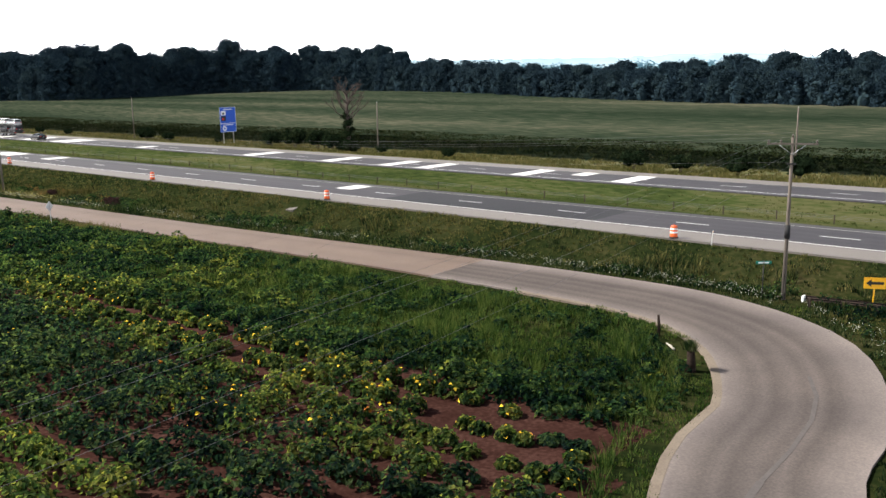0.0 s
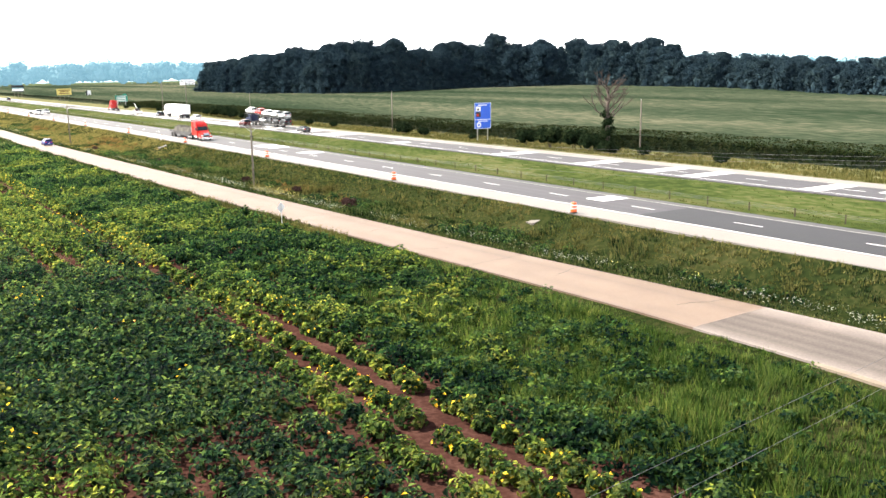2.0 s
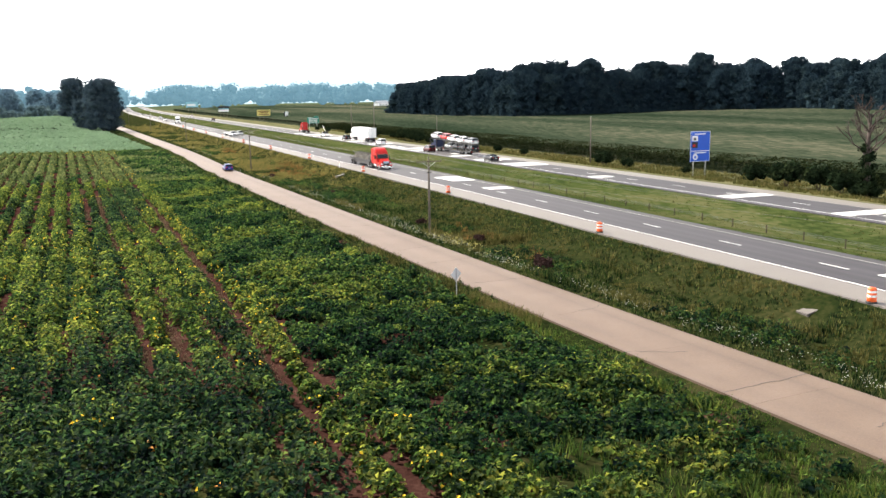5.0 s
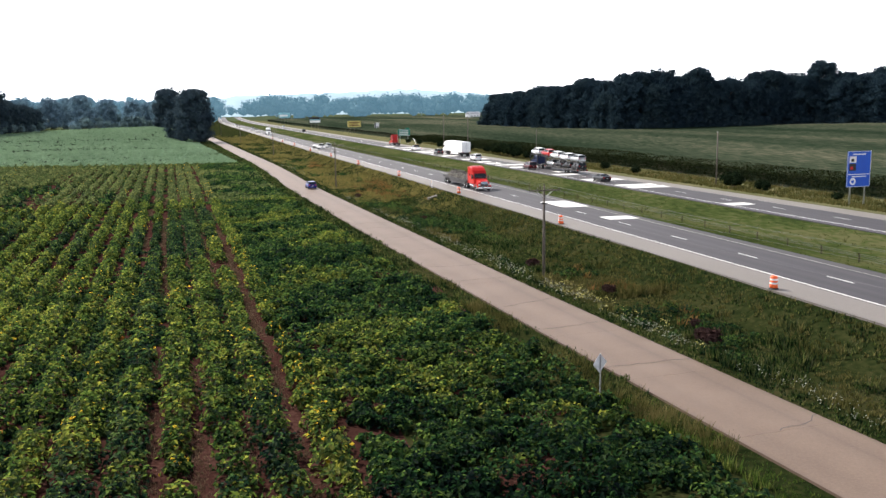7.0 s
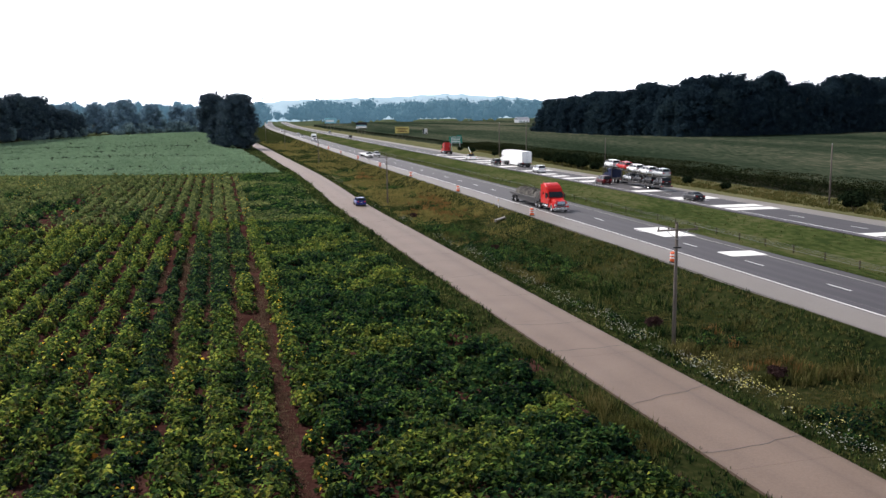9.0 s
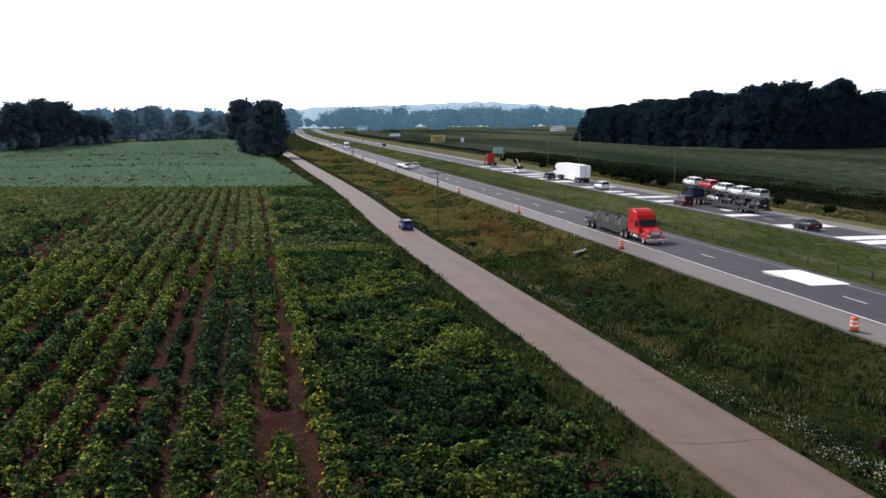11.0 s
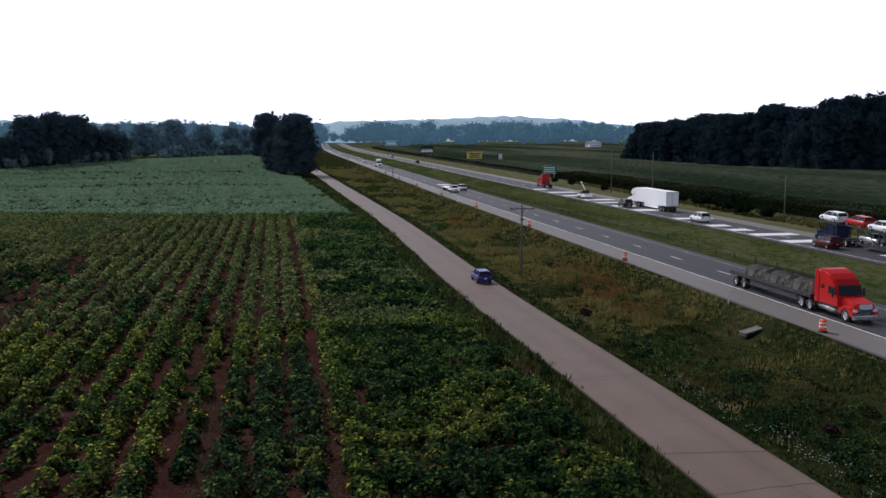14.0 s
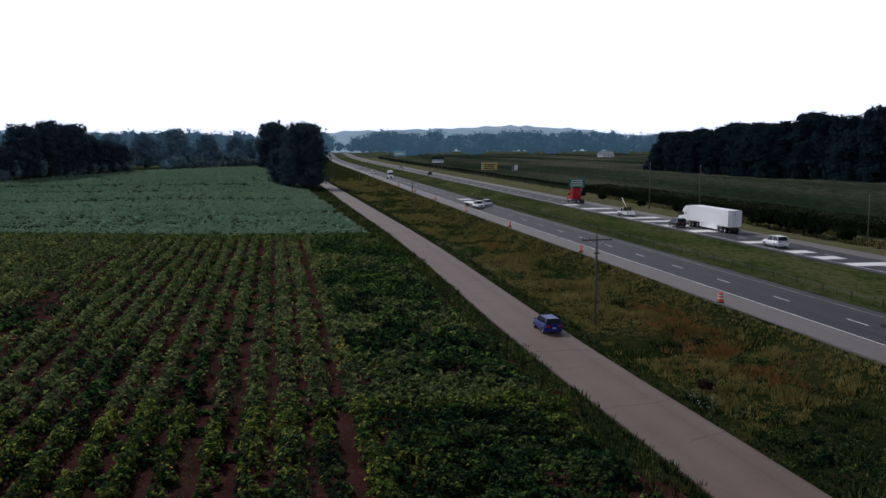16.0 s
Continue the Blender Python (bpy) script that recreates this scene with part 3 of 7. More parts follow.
def blades(x, y, z, h, per, spread=0.25, width=0.05):
    """Grass tufts: per thin triangles each."""
    n = len(x)
    a = RNG.random((n, per)) * 2 * np.pi
    off = spread * RNG.random((n, per))
    bx, by = x[:, None] + off * np.cos(a), y[:, None] + off * np.sin(a)
    hh = h[:, None] * (0.55 + 0.6 * RNG.random((n, per)))
    lean = hh * (0.15 + 0.45 * RNG.random((n, per)))
    tx, ty = bx + lean * np.cos(a), by + lean * np.sin(a)
    w = width * (0.6 + 0.8 * RNG.random((n, per)))
    z0 = np.repeat(z[:, None], per, 1)
    wa = RNG.random((n, per)) * np.pi
    dx, dy = w * np.cos(wa), w * np.sin(wa)
    v = np.stack([np.stack([bx - dx, by - dy, z0 - 0.03], -1), np.stack([bx + dx, by + dy, z0 - 0.03], -1), np.stack([tx, ty, z0 + hh], -1)], 2)
    return v.reshape(-1, 3), np.arange(3 * n * per).reshape(-1, 3)


def joined(name, sets, mat, label, category):
    vs, fs, k = [], [], 0
    for v, f in sets:
        vs.append(v)
        fs.append(f + k)
        k += len(v)
    return tagged(np_mesh(name, np.vstack(vs), np.vstack(fs), mat), label, category, kind="stuff")


def scatter(x0, x1, y0, y1, per_m2):
    n = int((x1 - x0) * (y1 - y0) * per_m2)
    return x0 + (x1 - x0) * RNG.random(n), y0 + (y1 - y0) * RNG.random(n)


def view_left(y):
    """West limit of what the flight passes over."""
    return np.where(y < 100, np.minimum(13, 0.3 * y - 2), 13 - 0.39 * (y - 100))


# stretches of open soil between rows: first row, from y, to y
BARE = ((-1, 22, 66), (0, 22, 188), (1, 20, 28), (2, 42, 58), (5, 38, 58), (6, 46, 60), (1, 36, 97), (1, 128, 168), (2, 84, 106), (2, 142, 176), (3, 84, 99), (3, 104, 112), (3, 128, 186), (4, 152, 166), (6, 132, 146), (7, 96, 110), (8, 158, 172), (13, 200, 250), (2, 200, 222), (3, 206, 216), (1, 188, 200), (5, 86, 92), (5, 172, 184), (9, 184, 196), (6, 226, 238), (4, 190, 200))


def bare(k, x, y):
    """How open the gap east of row k + 1 is, 0 to 1."""
    out = np.zeros(len(y))
    for kk, a, b in BARE:
        if kk == k:
            w = 3 * (value_noise(x, y, 2.5, 81 + k) - 0.5)
            out = np.maximum(out, ramp01(y + w, a - 2, a + 1) * ramp01(y + w, b + 2, b - 1))
    poor_ = ramp01(value_noise(x, y, 9, 64), 0.52, 0.66) * ramp01(y, 64, 50)
    return np.maximum(out, np.maximum(poor_, 0.9 * ramp01(value_noise(x, y * 0.6, 6, 65), 0.72, 0.8)))


pale_near, pale_far, sq_near, sq_far, flowers, pumpkins = [], [], [], [], [], []
for k in range(-1, 40):
    y = np.arange(16, FIELD_END + 24, 0.95)
    y = y + RNG.normal(0, 0.25, len(y))
    x = row_x(k + 0.5 + (0.15 if k < 4 else 0.0), y) + RNG.normal(0, 0.2, len(y))
    keep = (RNG.random(len(y)) > np.maximum(0.2 + 0.66 * ramp01(y, 118, 150) + 0.3 * ramp01(y, 52, 44), 1.1 * bare(k, x, y))) & ((k >= 0) | (y < 72)) & (x > np.minimum(view_left(y) - 3, -45)) & (road_gap(x, y) > 3.0) & (y < field_end(x) - 1)
    x, y = x[keep], y[keep]
    r = 0.55 + 0.3 * RNG.random(len(x))
    near = (y < 205) & (x > view_left(y) - 3)
    for sel, dest in ((near, sq_near), (~near, sq_far)):
        dest.append((x[sel], y[sel], ground_z(x[sel], y[sel]), r[sel], 0.3 * r[sel] + 0.05, np.full(sel.sum(), 1.0)))
for k in range(-1, 41):
    y = np.arange(14, FIELD_END + 26, 1.2)
    y = y + RNG.normal(0, 0.22, len(y))
    x = row_x(k, y) + RNG.normal(0, 0.13, len(y))
    thick = value_noise(x, y, 7, 21)
    keep = (x > np.minimum(view_left(y) - 3, -45)) & (road_gap(x, y) > 3.0) & (y < field_end(x) - 1) & ((k >= 0) | ((y > 24) & (y < 74)))
    # thin patches, single gaps, two rows that failed far out in the field
    thin = ramp01(value_noise(x, y * 0.5, 9, 61 + (k % 7)), 0.5, 0.62) * ramp01(y, 80, 90)
    poor = ramp01(value_noise(x + 30, y, 11, 63), 0.55, 0.7) * ramp01(y, 60, 44)
    failed = 0.6 * (k in (13, 14)) * ramp01(y, 200, 208) * ramp01(y, 296, 284)
    gone = (RNG.random(len(y)) < 0.03) | (RNG.random(len(y)) < 0.25 * poor) | (RNG.random(len(y)) < 0.15 * thin) | (RNG.random(len(y)) < failed)
    keep &= ~gone
    x, y, thick, thin, poor = x[keep], y[keep], thick[keep], thin[keep], poor[keep]
    dense = ramp01(y, 84 + 2 * max(0, k - 4), 78 + 2 * max(0, k - 4)) * ramp01(k + 1.2 * (value_noise(x, y, 6, 5) - 0.5), 0.9, 1.6) * (1 - poor) * ramp01(y, 42, 52)
    width = 0.98 if k in (1, 2, 3, 4) else 1.1
    r = (0.78 + 0.32 * RNG.random(len(x))) * (0.9 + 0.25 * thick) * (1 + 0.3 * dense) * (1 - 0.2 * thin) * (1 - 0.25 * poor) * np.where(y > 84, width, 1.0) * 1.08
    if k <= 0:
        r *= 0.8
    if k <= 1:
        r *= 1 - 0.25 * ramp01(y, 66, 58)
    h = np.minimum(r, 1.05) * (0.75 + 0.6 * RNG.random(len(x))) * (0.85 + 0.35 * thick)
    z = ground_z(x, y)
    near = (y < 205) & (x > view_left(y) - 3)
    # the last two distance steps add pale plants in place of haze
    pale = value_noise(np.full(len(y), k * 3.1), y * 0.3 + 40, 8, 51) + 0.34 * (k in (6, 7, 10, 11)) + 0.6 * (k <= 0) + 0.5 * ramp01(y, 86, 98) * ramp01(y, 165, 125) * (k > 4) + 0.2 * (k > 5) * ramp01(y, 46, 38) - 0.6 * dense * (y > 42) + 0.36 * ramp01(y, 150, 210) + 0.26 * ramp01(y, 240, 290) + 0.34 * (RNG.random(len(y)) - 0.5) > 0.6
    wide = (0.92 + 0.2 * dense) * (1 - 0.3 * ramp01(y, 122, 150) * (k > 3))
    for sel, dest in ((near & ~pale, sq_near), (~near & ~pale, sq_far), (near & pale, pale_near), (~near & pale, pale_far)):
        dest.append((x[sel], y[sel], z[sel], r[sel], h[sel], wide[sel]))
    bloom = ramp01(value_noise(x, y, 5, 77), 0.35, 0.6)
    fl = RNG.random(len(x)) < np.where(k < 1, 0.3 + 0.7 * bloom, np.where(k < 2, 0.5 * bloom, 0.14 * bloom)) * np.where(y < 150, 1, 0.5)
    flowers.append((x[fl], y[fl], z[fl], r[fl], h[fl]))
    pk = RNG.random(len(x)) < 0.05 * ramp01(y, 170, 120)
    pumpkins.append((x[pk] + 0.5, y[pk], z[pk]))


def cat(sets):
    return [np.concatenate(c) for c in zip(*sets)]


def nearest(sets):
    """Leaves of plants in three grades: the closest with many small leaves."""
    a, b, d = sets[1] < 50, sets[1] >= 78, (sets[1] >= 50) & (sets[1] < 78)
    return [domes(*[c[a] for c in sets], 130, 0.26), domes(*[c[d] for c in sets], 110, 0.29), domes(*[c[b] for c in sets], 95, 0.28)]


def distant(sets):
    a = sets[0] > view_left(sets[1]) - 3
    return [domes(*[c[a] for c in sets], 26, 0.42), domes(*[c[~a] for c in sets], 12, 0.6)]


S1, S2, FL, PK = cat(sq_near), cat(sq_far), cat(flowers), cat(pumpkins)
joined("squash_rows", nearest(S1), LEAF_SQUASH, "rows of leafy green squash plants on red-brown soil", "squash plants")
P1, P2 = cat(pale_near), cat(pale_far)
joined("squash_rows", nearest(P1), LEAF_PALE, "rows of yellowing pale green squash plants on red-brown soil", "squash plants")
joined("squash_rows", distant(S2), LEAF_VINE, "far rows of dark green squash plants towards the soybean field", "squash plants")
joined("squash_rows", distant(P2), LEAF_HAZED, "far rows of squash plants towards the soybean field, leaves paled to imitate haze", "squash plants")
# dry straw and weeds lying in the open furrows
hx_, hy_ = [], []
for k, a, b in BARE:
    if k in (0, 1, 2, 3, 4) and b > 80:
        y = np.arange(max(a, 76), b, 0.028)
        y = y + RNG.normal(0, 0.2, len(y))
        hx_.append(row_x(k + 0.62, y) + RNG.normal(0, 0.28, len(y)))
        hy_.append(y)
hx_, hy_ = np.concatenate(hx_), np.concatenate(hy_)
sel = value_noise(hx_, hy_, 3, 95) > 0.3
hx_, hy_ = hx_[sel], hy_[sel]
joined("furrow_straw", [blades(hx_, hy_, ground_z(hx_, hy_), 0.07 + 0.12 * value_noise(hx_, hy_, 2, 96), 4, 0.18, 0.03)], STRAW, "tan dry straw and dead weeds lying in the open furrows", "straw")
# trailing vines between the rows and the frontage road
vx, vy = scatter(2, 52, 14, FIELD_END - 2, 1.2)
edge0 = row_x(-0.7, vy) + 1.5 * ramp01(vy, 72, 62) - 1.0 * ramp01(vy, 88, 100) + 0.8 * (value_noise(vx, vy, 6, 8) - 0.5)
grassy = ramp01(vy, 78, 48)
g = road_gap(vx, vy)
keep = (vx > edge0) & (vx < np.interp(vy, FY[:, 1], FY[:, 0])) & (g > 3.2) & (RNG.random(len(vx)) > grassy * ramp01(vx - edge0, 1, 6) * 0.92)
vx, vy, g = vx[keep], vy[keep], g[keep]
vr = (0.55 + 0.5 * RNG.random(len(vx))) * (0.8 + 0.4 * value_noise(vx, vy, 7, 10))
vh = vr * (0.35 + 0.5 * RNG.random(len(vx)) + 0.5 * value_noise(vx, vy, 4, 9))
vz = ground_z(vx, vy)
for tx_, ty_, ts in ((41.2, 100.6, 1.5), (40.2, 72.4, 1.5), (42.6, 71.0, 1.3), (40.6, 96.4, 1.4), (36.5, 84.0, 1.1), (37.6, 120.5, 1.2), (34.0, 108.0, 1.1), (37.0, 141.0, 1.2), (42.5, 84.5, 1.0), (33.2, 190.0, 1.2), (33.0, 66.0, 1.2), (36.5, 58.0, 1.2)):
    vh = vh + 0.75 * ts * np.exp(-((vx - tx_) ** 2 + (vy - ty_) ** 2) / (0.8 * ts) ** 2)
near = vy < 205
bright = value_noise(vx, vy, 5, 74) + 0.3 * (RNG.random(len(vx)) - 0.5) - 0.08 * ramp01(vy, 90, 60) > 0.6
for sel, mat, label in ((~bright, LEAF_VINE, "dense dark green trailing squash vines beside the frontage road"), (bright, LEAF_PALE, "bright yellow-green mounds of squash vines beside the frontage road")):
    a, b = sel & near, sel & ~near
    joined("squash_vines", [domes(vx[a], vy[a], vz[a], vr[a], vh[a], 1.0, 66, 0.27)], mat, label, "vines")
    # bright mounds far off take the leaf with painted haze
    joined("squash_vines", [domes(vx[b], vy[b], vz[b], vr[b], vh[b], 1.0, 18, 0.42)], LEAF_HAZED if mat is LEAF_PALE else LEAF_VINE, label.replace("beside", "far along"), "vines")
# yellow blossoms and orange fruit among the leaves
fv = domes(FL[0], FL[1], FL[2], FL[3], FL[4] * 1.08, 1.0, 6, 0.19)
joined("squash_blossom", [fv], YELLOW, "yellow squash blossoms and yellowing leaves on the plants", "blossoms")


def fruit(x, y, z, r):
    """Flattened ribbed fruits, joined."""
    a = np.arange(8) * np.pi / 4
    ring = np.stack([np.cos(a), np.sin(a)], 1)
    vs, fs = [], []
    for i in range(len(x)):
        b = len(vs)
        for zz, rr in ((0.1, 0.6), (0.6, 1.0), (1.1, 0.9), (1.4, 0.4)):
            vs.extend([(x[i] + r[i] * rr * c, y[i] + r[i] * rr * s, z[i] + r[i] * zz) for c, s in ring])
        for q in range(3):
            fs.extend([(b + q * 8 + e, b + q * 8 + (e + 1) % 8, b + q * 8 + 8 + (e + 1) % 8, b + q * 8 + 8 + e) for e in range(8)])
        fs.extend([(b + 24, b + 25, b + 26, b + 27), (b + 24, b + 27, b + 28, b + 31), (b + 28, b + 29, b + 30, b + 31)])
    return np.array(vs), np.array(fs)


joined("pumpkin_fruit", [fruit(PK[0], PK[1], PK[2] + 0.12, 0.12 + 0.09 * RNG.random(len(PK[0])))], ORANGE, "small orange pumpkins lying among the squash leaves", "pumpkins")

BEND = FRONT[FRONT[:, 1] <= 22]


def outer_side(x, y):
    """East of the frontage road, or outside its bend."""
    return np.where(y > 22, x > np.interp(y, FRONT[:, 1], FRONT[:, 0]), y < np.interp(x, BEND[:, 0], BEND[:, 1]))


# tall grass: the corner by the bend, the verges and the ditch
gx1, gy1 = scatter(24, 56, 10, 92, 7.5)
gg = road_gap(gx1, gy1)
leftside = ~outer_side(gx1, gy1)
wgt = ramp01(gy1, 70, 46) * ramp01(gx1 - row_x(-0.9, gy1), 1.8, 4.0)
keep = leftside & (gg > 0.3) & (RNG.random(len(gx1)) < np.maximum(wgt, ramp01(gg, 3.2, 2.0))) & (gy1 > 13) & (np.hypot(gx1 - 43.0, gy1 - 23.6) > 1.7) & (np.hypot(gx1 - 40.4, gy1 - 21.2) > 0.9)
gx1, gy1, gg = gx1[keep], gy1[keep], gg[keep]
tall = 0.35 + 0.75 * value_noise(gx1, gy1, 6, 14)
gh = np.where(gg < 2, 0.22, tall)
clump = value_noise(gx1, gy1, 2.2, 71)
gh = gh * (0.45 + 0.7 * clump)
joined("corner_grass", [blades(gx1, gy1, ground_z(gx1, gy1), gh, 10, 0.3, 0.035)], CORNER_BLADE, "fresh green tall grass filling the corner inside the bend", "grass")
sets = []
bx, by = scatter(26, 52, 14, 80, 0.55)
bg = road_gap(bx, by)
keep = ~outer_side(bx, by) & (bg > 1.6) & (bx > row_x(-0.9, by) + 2.6) & (value_noise(bx, by, 7, 72) > 0.42)
bx, by = bx[keep], by[keep]
br_ = 0.3 + 0.5 * RNG.random(len(bx))
wx, wy = scatter(26, 64, 14, 330, 0.45)
wg = road_gap(wx, wy)
keep = outer_side(wx, wy) & (wg > 1.8) & (wx - hx(wy) < -12.5) & (value_noise(wx, wy, 9, 73) > 0.5)
wx, wy = wx[keep], wy[keep]
wr = 0.35 + 0.6 * RNG.random(len(wx))
joined("ditch_weeds", [domes(wx, wy, ground_z_road(wx, wy), wr, wr * (0.7 + 0.6 * RNG.random(len(wx))), 1.0, 44, 0.2)], LEAF_VINE, "dark green clumps of weeds along the ditch", "weeds")
joined("broadleaf_weeds", [domes(bx, by, ground_z(bx, by), br_, br_ * 1.2, 1.0, 40, 0.2)], LEAF_VINE, "green broadleaf weeds in the grassy corner", "weeds")
gx2, gy2 = scatter(18, 52, 92, 330, 5)
gg2 = road_gap(gx2, gy2)
keep = (gx2 < front_x(gy2)) & (gg2 > 0.25) & (gg2 < 3.4 + 1.5 * value_noise(gx2, gy2, 8, 4))
gx2, gy2 = gx2[keep], gy2[keep]
sets.append(blades(gx2, gy2, ground_z(gx2, gy2), 0.2 + 0.35 * value_noise(gx2, gy2, 5, 15), 5, 0.3, 0.05))
gx7, gy7 = scatter(-2, 40, 322, 600, 1.6)
gg7 = road_gap(gx7, gy7)
keep = (gx7 < front_x(gy7)) & (gg7 > 0.3) & (gg7 < 11 + 0.03 * (gy7 - 320))
gx7, gy7 = gx7[keep], gy7[keep]
sets.append(blades(gx7, gy7, ground_z(gx7, gy7), 0.25 + 0.3 * value_noise(gx7, gy7, 7, 15), 5, 0.4, 0.09))
gx6, gy6 = scatter(-95, 40, FIELD_END - 2, FIELD_END + 34, 3.5)
keep = (gx6 < front_x(gy6) - 2) & (gx6 > view_left(gy6) - 6) & (gy6 > field_end(gx6) - 2) & (gy6 < field_end(gx6) + 6 + 2 * value_noise(gx6, gy6, 9, 16))
gx6, gy6 = gx6[keep], gy6[keep]
joined("headland_grass", [blades(gx6, gy6, ground_z(gx6, gy6), 0.25 + 0.3 * value_noise(gx6, gy6, 5, 16), 5, 0.4, 0.07)], CORNER_BLADE, "bright green grass strip between the squash and the soybeans", "grass")
# ditch and embankment, east of the frontage road
gx3, gy3 = scatter(14, 67, 5, 620, 6.0)
farkeep = (gy3 < 330) | (RNG.random(len(gy3)) < 0.4)
gx3, gy3 = gx3[farkeep], gy3[farkeep]
d3, gg3 = gx3 - hx(gy3), road_gap(gx3, gy3)
keep = outer_side(gx3, gy3) & (d3 < -7.8) & (gg3 > 0.35) & (np.hypot(gx3 - 60.6, gy3 - 77.0) > 1.9) & (np.hypot(gx3 - 55.9, gy3 - 194.7) > 1.9)
gx3, gy3, d3, gg3 = gx3[keep], gy3[keep], d3[keep], gg3[keep]
dry = value_noise(gx3, gy3, 13, 17) * 0.7 + 0.3 * value_noise(gx3, gy3, 3, 18)
isdry = ((dry > 0.6 - 0.25 * ramp01(gy3, 150, 230)) | ((d3 > -12) & (RNG.random(len(d3)) < 0.4))) & (gg3 > 2.0)
hh = np.where(gg3 < 1.3, 0.2, np.where(d3 > -10.0, 0.16 + 0.2 * value_noise(gx3, gy3, 2.2, 19), 0.1 + 1.0 * value_noise(gx3, gy3, 2.4, 19) ** 2.4))
z3 = ground_z_road(gx3, gy3)
sets.append(blades(gx3[~isdry], gy3[~isdry], z3[~isdry], hh[~isdry], 6, 0.3, 0.055))
joined("tall_grass", sets, GRASS_BLADE, "uneven green tall grass and weeds on the verges and in the ditch", "grass")
gx4, gy4 = scatter(105, 128, 20, 420, 1.6)
d4 = gx4 - hx(gy4)
keep = (d4 > 33.6) & (d4 < 53)
gx4, gy4 = gx4[keep], gy4[keep]
# dry grass farther on takes the blade with painted haze
paledry = isdry & (gy3 + 30 * (value_noise(gx3, gy3, 8, 97) - 0.5) > 185)
isdry = isdry & ~paledry
joined("dry_grass", [blades(gx3[paledry], gy3[paledry], z3[paledry], hh[paledry] * 1.1, 6, 0.3, 0.06)], PALE_DRY, "straw-coloured dry grass on the embankment farther along", "grass")
drysets = [blades(gx3[isdry], gy3[isdry], z3[isdry], hh[isdry] * 1.1, 6, 0.3, 0.055), blades(gx4, gy4, ground_z(gx4, gy4), 0.3 + 0.5 * value_noise(gx4, gy4, 6, 20), 6, 0.4, 0.07)]
joined("dry_grass", drysets, DRY_BLADE, "tawny dry grass and seed heads in the ditch and field margin", "grass")
ux, uy = scatter(44, 64, 40, 330, 6.0)
ug = road_gap(ux, uy)
spot = np.exp(-((ux - 51.6) / 1.9) ** 2 - ((uy - 216) / 10) ** 2) + 0.8 * np.exp(-((ux - 52.6) / 1.6) ** 2 - ((uy - 230) / 9) ** 2) + 0.6 * np.exp(-((ux - 47.0) / 1.6) ** 2 - ((uy - 300) / 14) ** 2) + 0.25 * np.exp(-((ux - 55.6) / 1.6) ** 2 - ((uy - 118) / 9) ** 2) + 0.1 * ramp01(value_noise(ux, uy, 12, 91), 0.68, 0.8) * ramp01(uy, 130, 180)
keep = outer_side(ux, uy) & (ug > 2.5) & (ux - hx(uy) < -10) & (RNG.random(len(ux)) < spot * ramp01(value_noise(ux, uy, 3, 92), 0.3, 0.6))
ux, uy = ux[keep], uy[keep]
joined("dead_brush", [blades(ux, uy, ground_z_road(ux, uy), 0.35 + 0.5 * value_noise(ux, uy, 3, 93), 14, 0.45, 0.05)], material("tawny_dead_stalks", [(0.10, 0.056, 0.020), (0.19, 0.105, 0.036), (0.28, 0.165, 0.062)], 0.3, 1.5, 0.9, 0.0, island=True, translucent=0.3, spec=0.0),
       "orange-brown patches of dead brush in the ditch", "dead brush")
gx5, gy5 = scatter(60, 100, 5, 420, 0.7)
d5 = gx5 - hx(gy5)
keep = (d5 > 5.3) & (d5 < 21)
gx5, gy5 = gx5[keep], gy5[keep]
joined("median_grass", [blades(gx5, gy5, ground_z(gx5, gy5), 0.07 + 0.13 * value_noise(gx5, gy5, 7, 23), 6, 0.35, 0.06)], material("median_blade", [(0.034, 0.050, 0.014), (0.058, 0.072, 0.021), (0.105, 0.100, 0.036)], 0.1, 0.5, 0.8, 0.0, island=True, translucent=0.4, spec=0.0),
       "bright green mown grass in the highway median", "grass")
qx, qy = scatter(40, 50, 62, 150, 5)
qg = road_gap(qx, qy)
keep = ~outer_side(qx, qy) & (qg > 0.8) & (qg < 3.2) & (RNG.random(len(qx)) < ramp01(value_noise(qx, qy, 5, 98), 0.5, 0.75))
qx, qy = qx[keep], qy[keep]
joined("dry_grass", [blades(qx, qy, ground_z(qx, qy), 0.45 + 0.5 * value_noise(qx, qy, 2, 99), 12, 0.3, 0.03)], DRY_BLADE, "tan seeding grass tufts along the field side of the frontage road", "grass")
# white and yellow wild flowers along the frontage road's far edge
fx, fy = scatter(28, 62, 12, 330, 6.0)
fg = road_gap(fx, fy)
dens = ramp01(value_noise(fx, fy, 7, 27), 0.45, 0.8) + 0.5 * np.exp(-((fy - 118) / 14) ** 2) + 0.6 * np.exp(-((fy - 78) / 16) ** 2)
keep = outer_side(fx, fy) & (fg > 0.7) & (fg < 2.2 + 1.2 * value_noise(fx, fy, 5, 26)) & (RNG.random(len(fx)) < dens * 0.34)
fx, fy = fx[keep], fy[keep]
fz = ground_z_road(fx, fy)
joined("wild_carrot_flowers", [domes(fx, fy, fz + 0.25, np.full(len(fx), 0.35), np.full(len(fx), 0.45), 1.0, 5, 0.085, 2.0)], WHITEFLOWER, "white wild carrot flowers along the frontage road edge", "wild flowers")
fx, fy = scatter(44, 64, 14, 140, 1.6)
fg = road_gap(fx, fy)
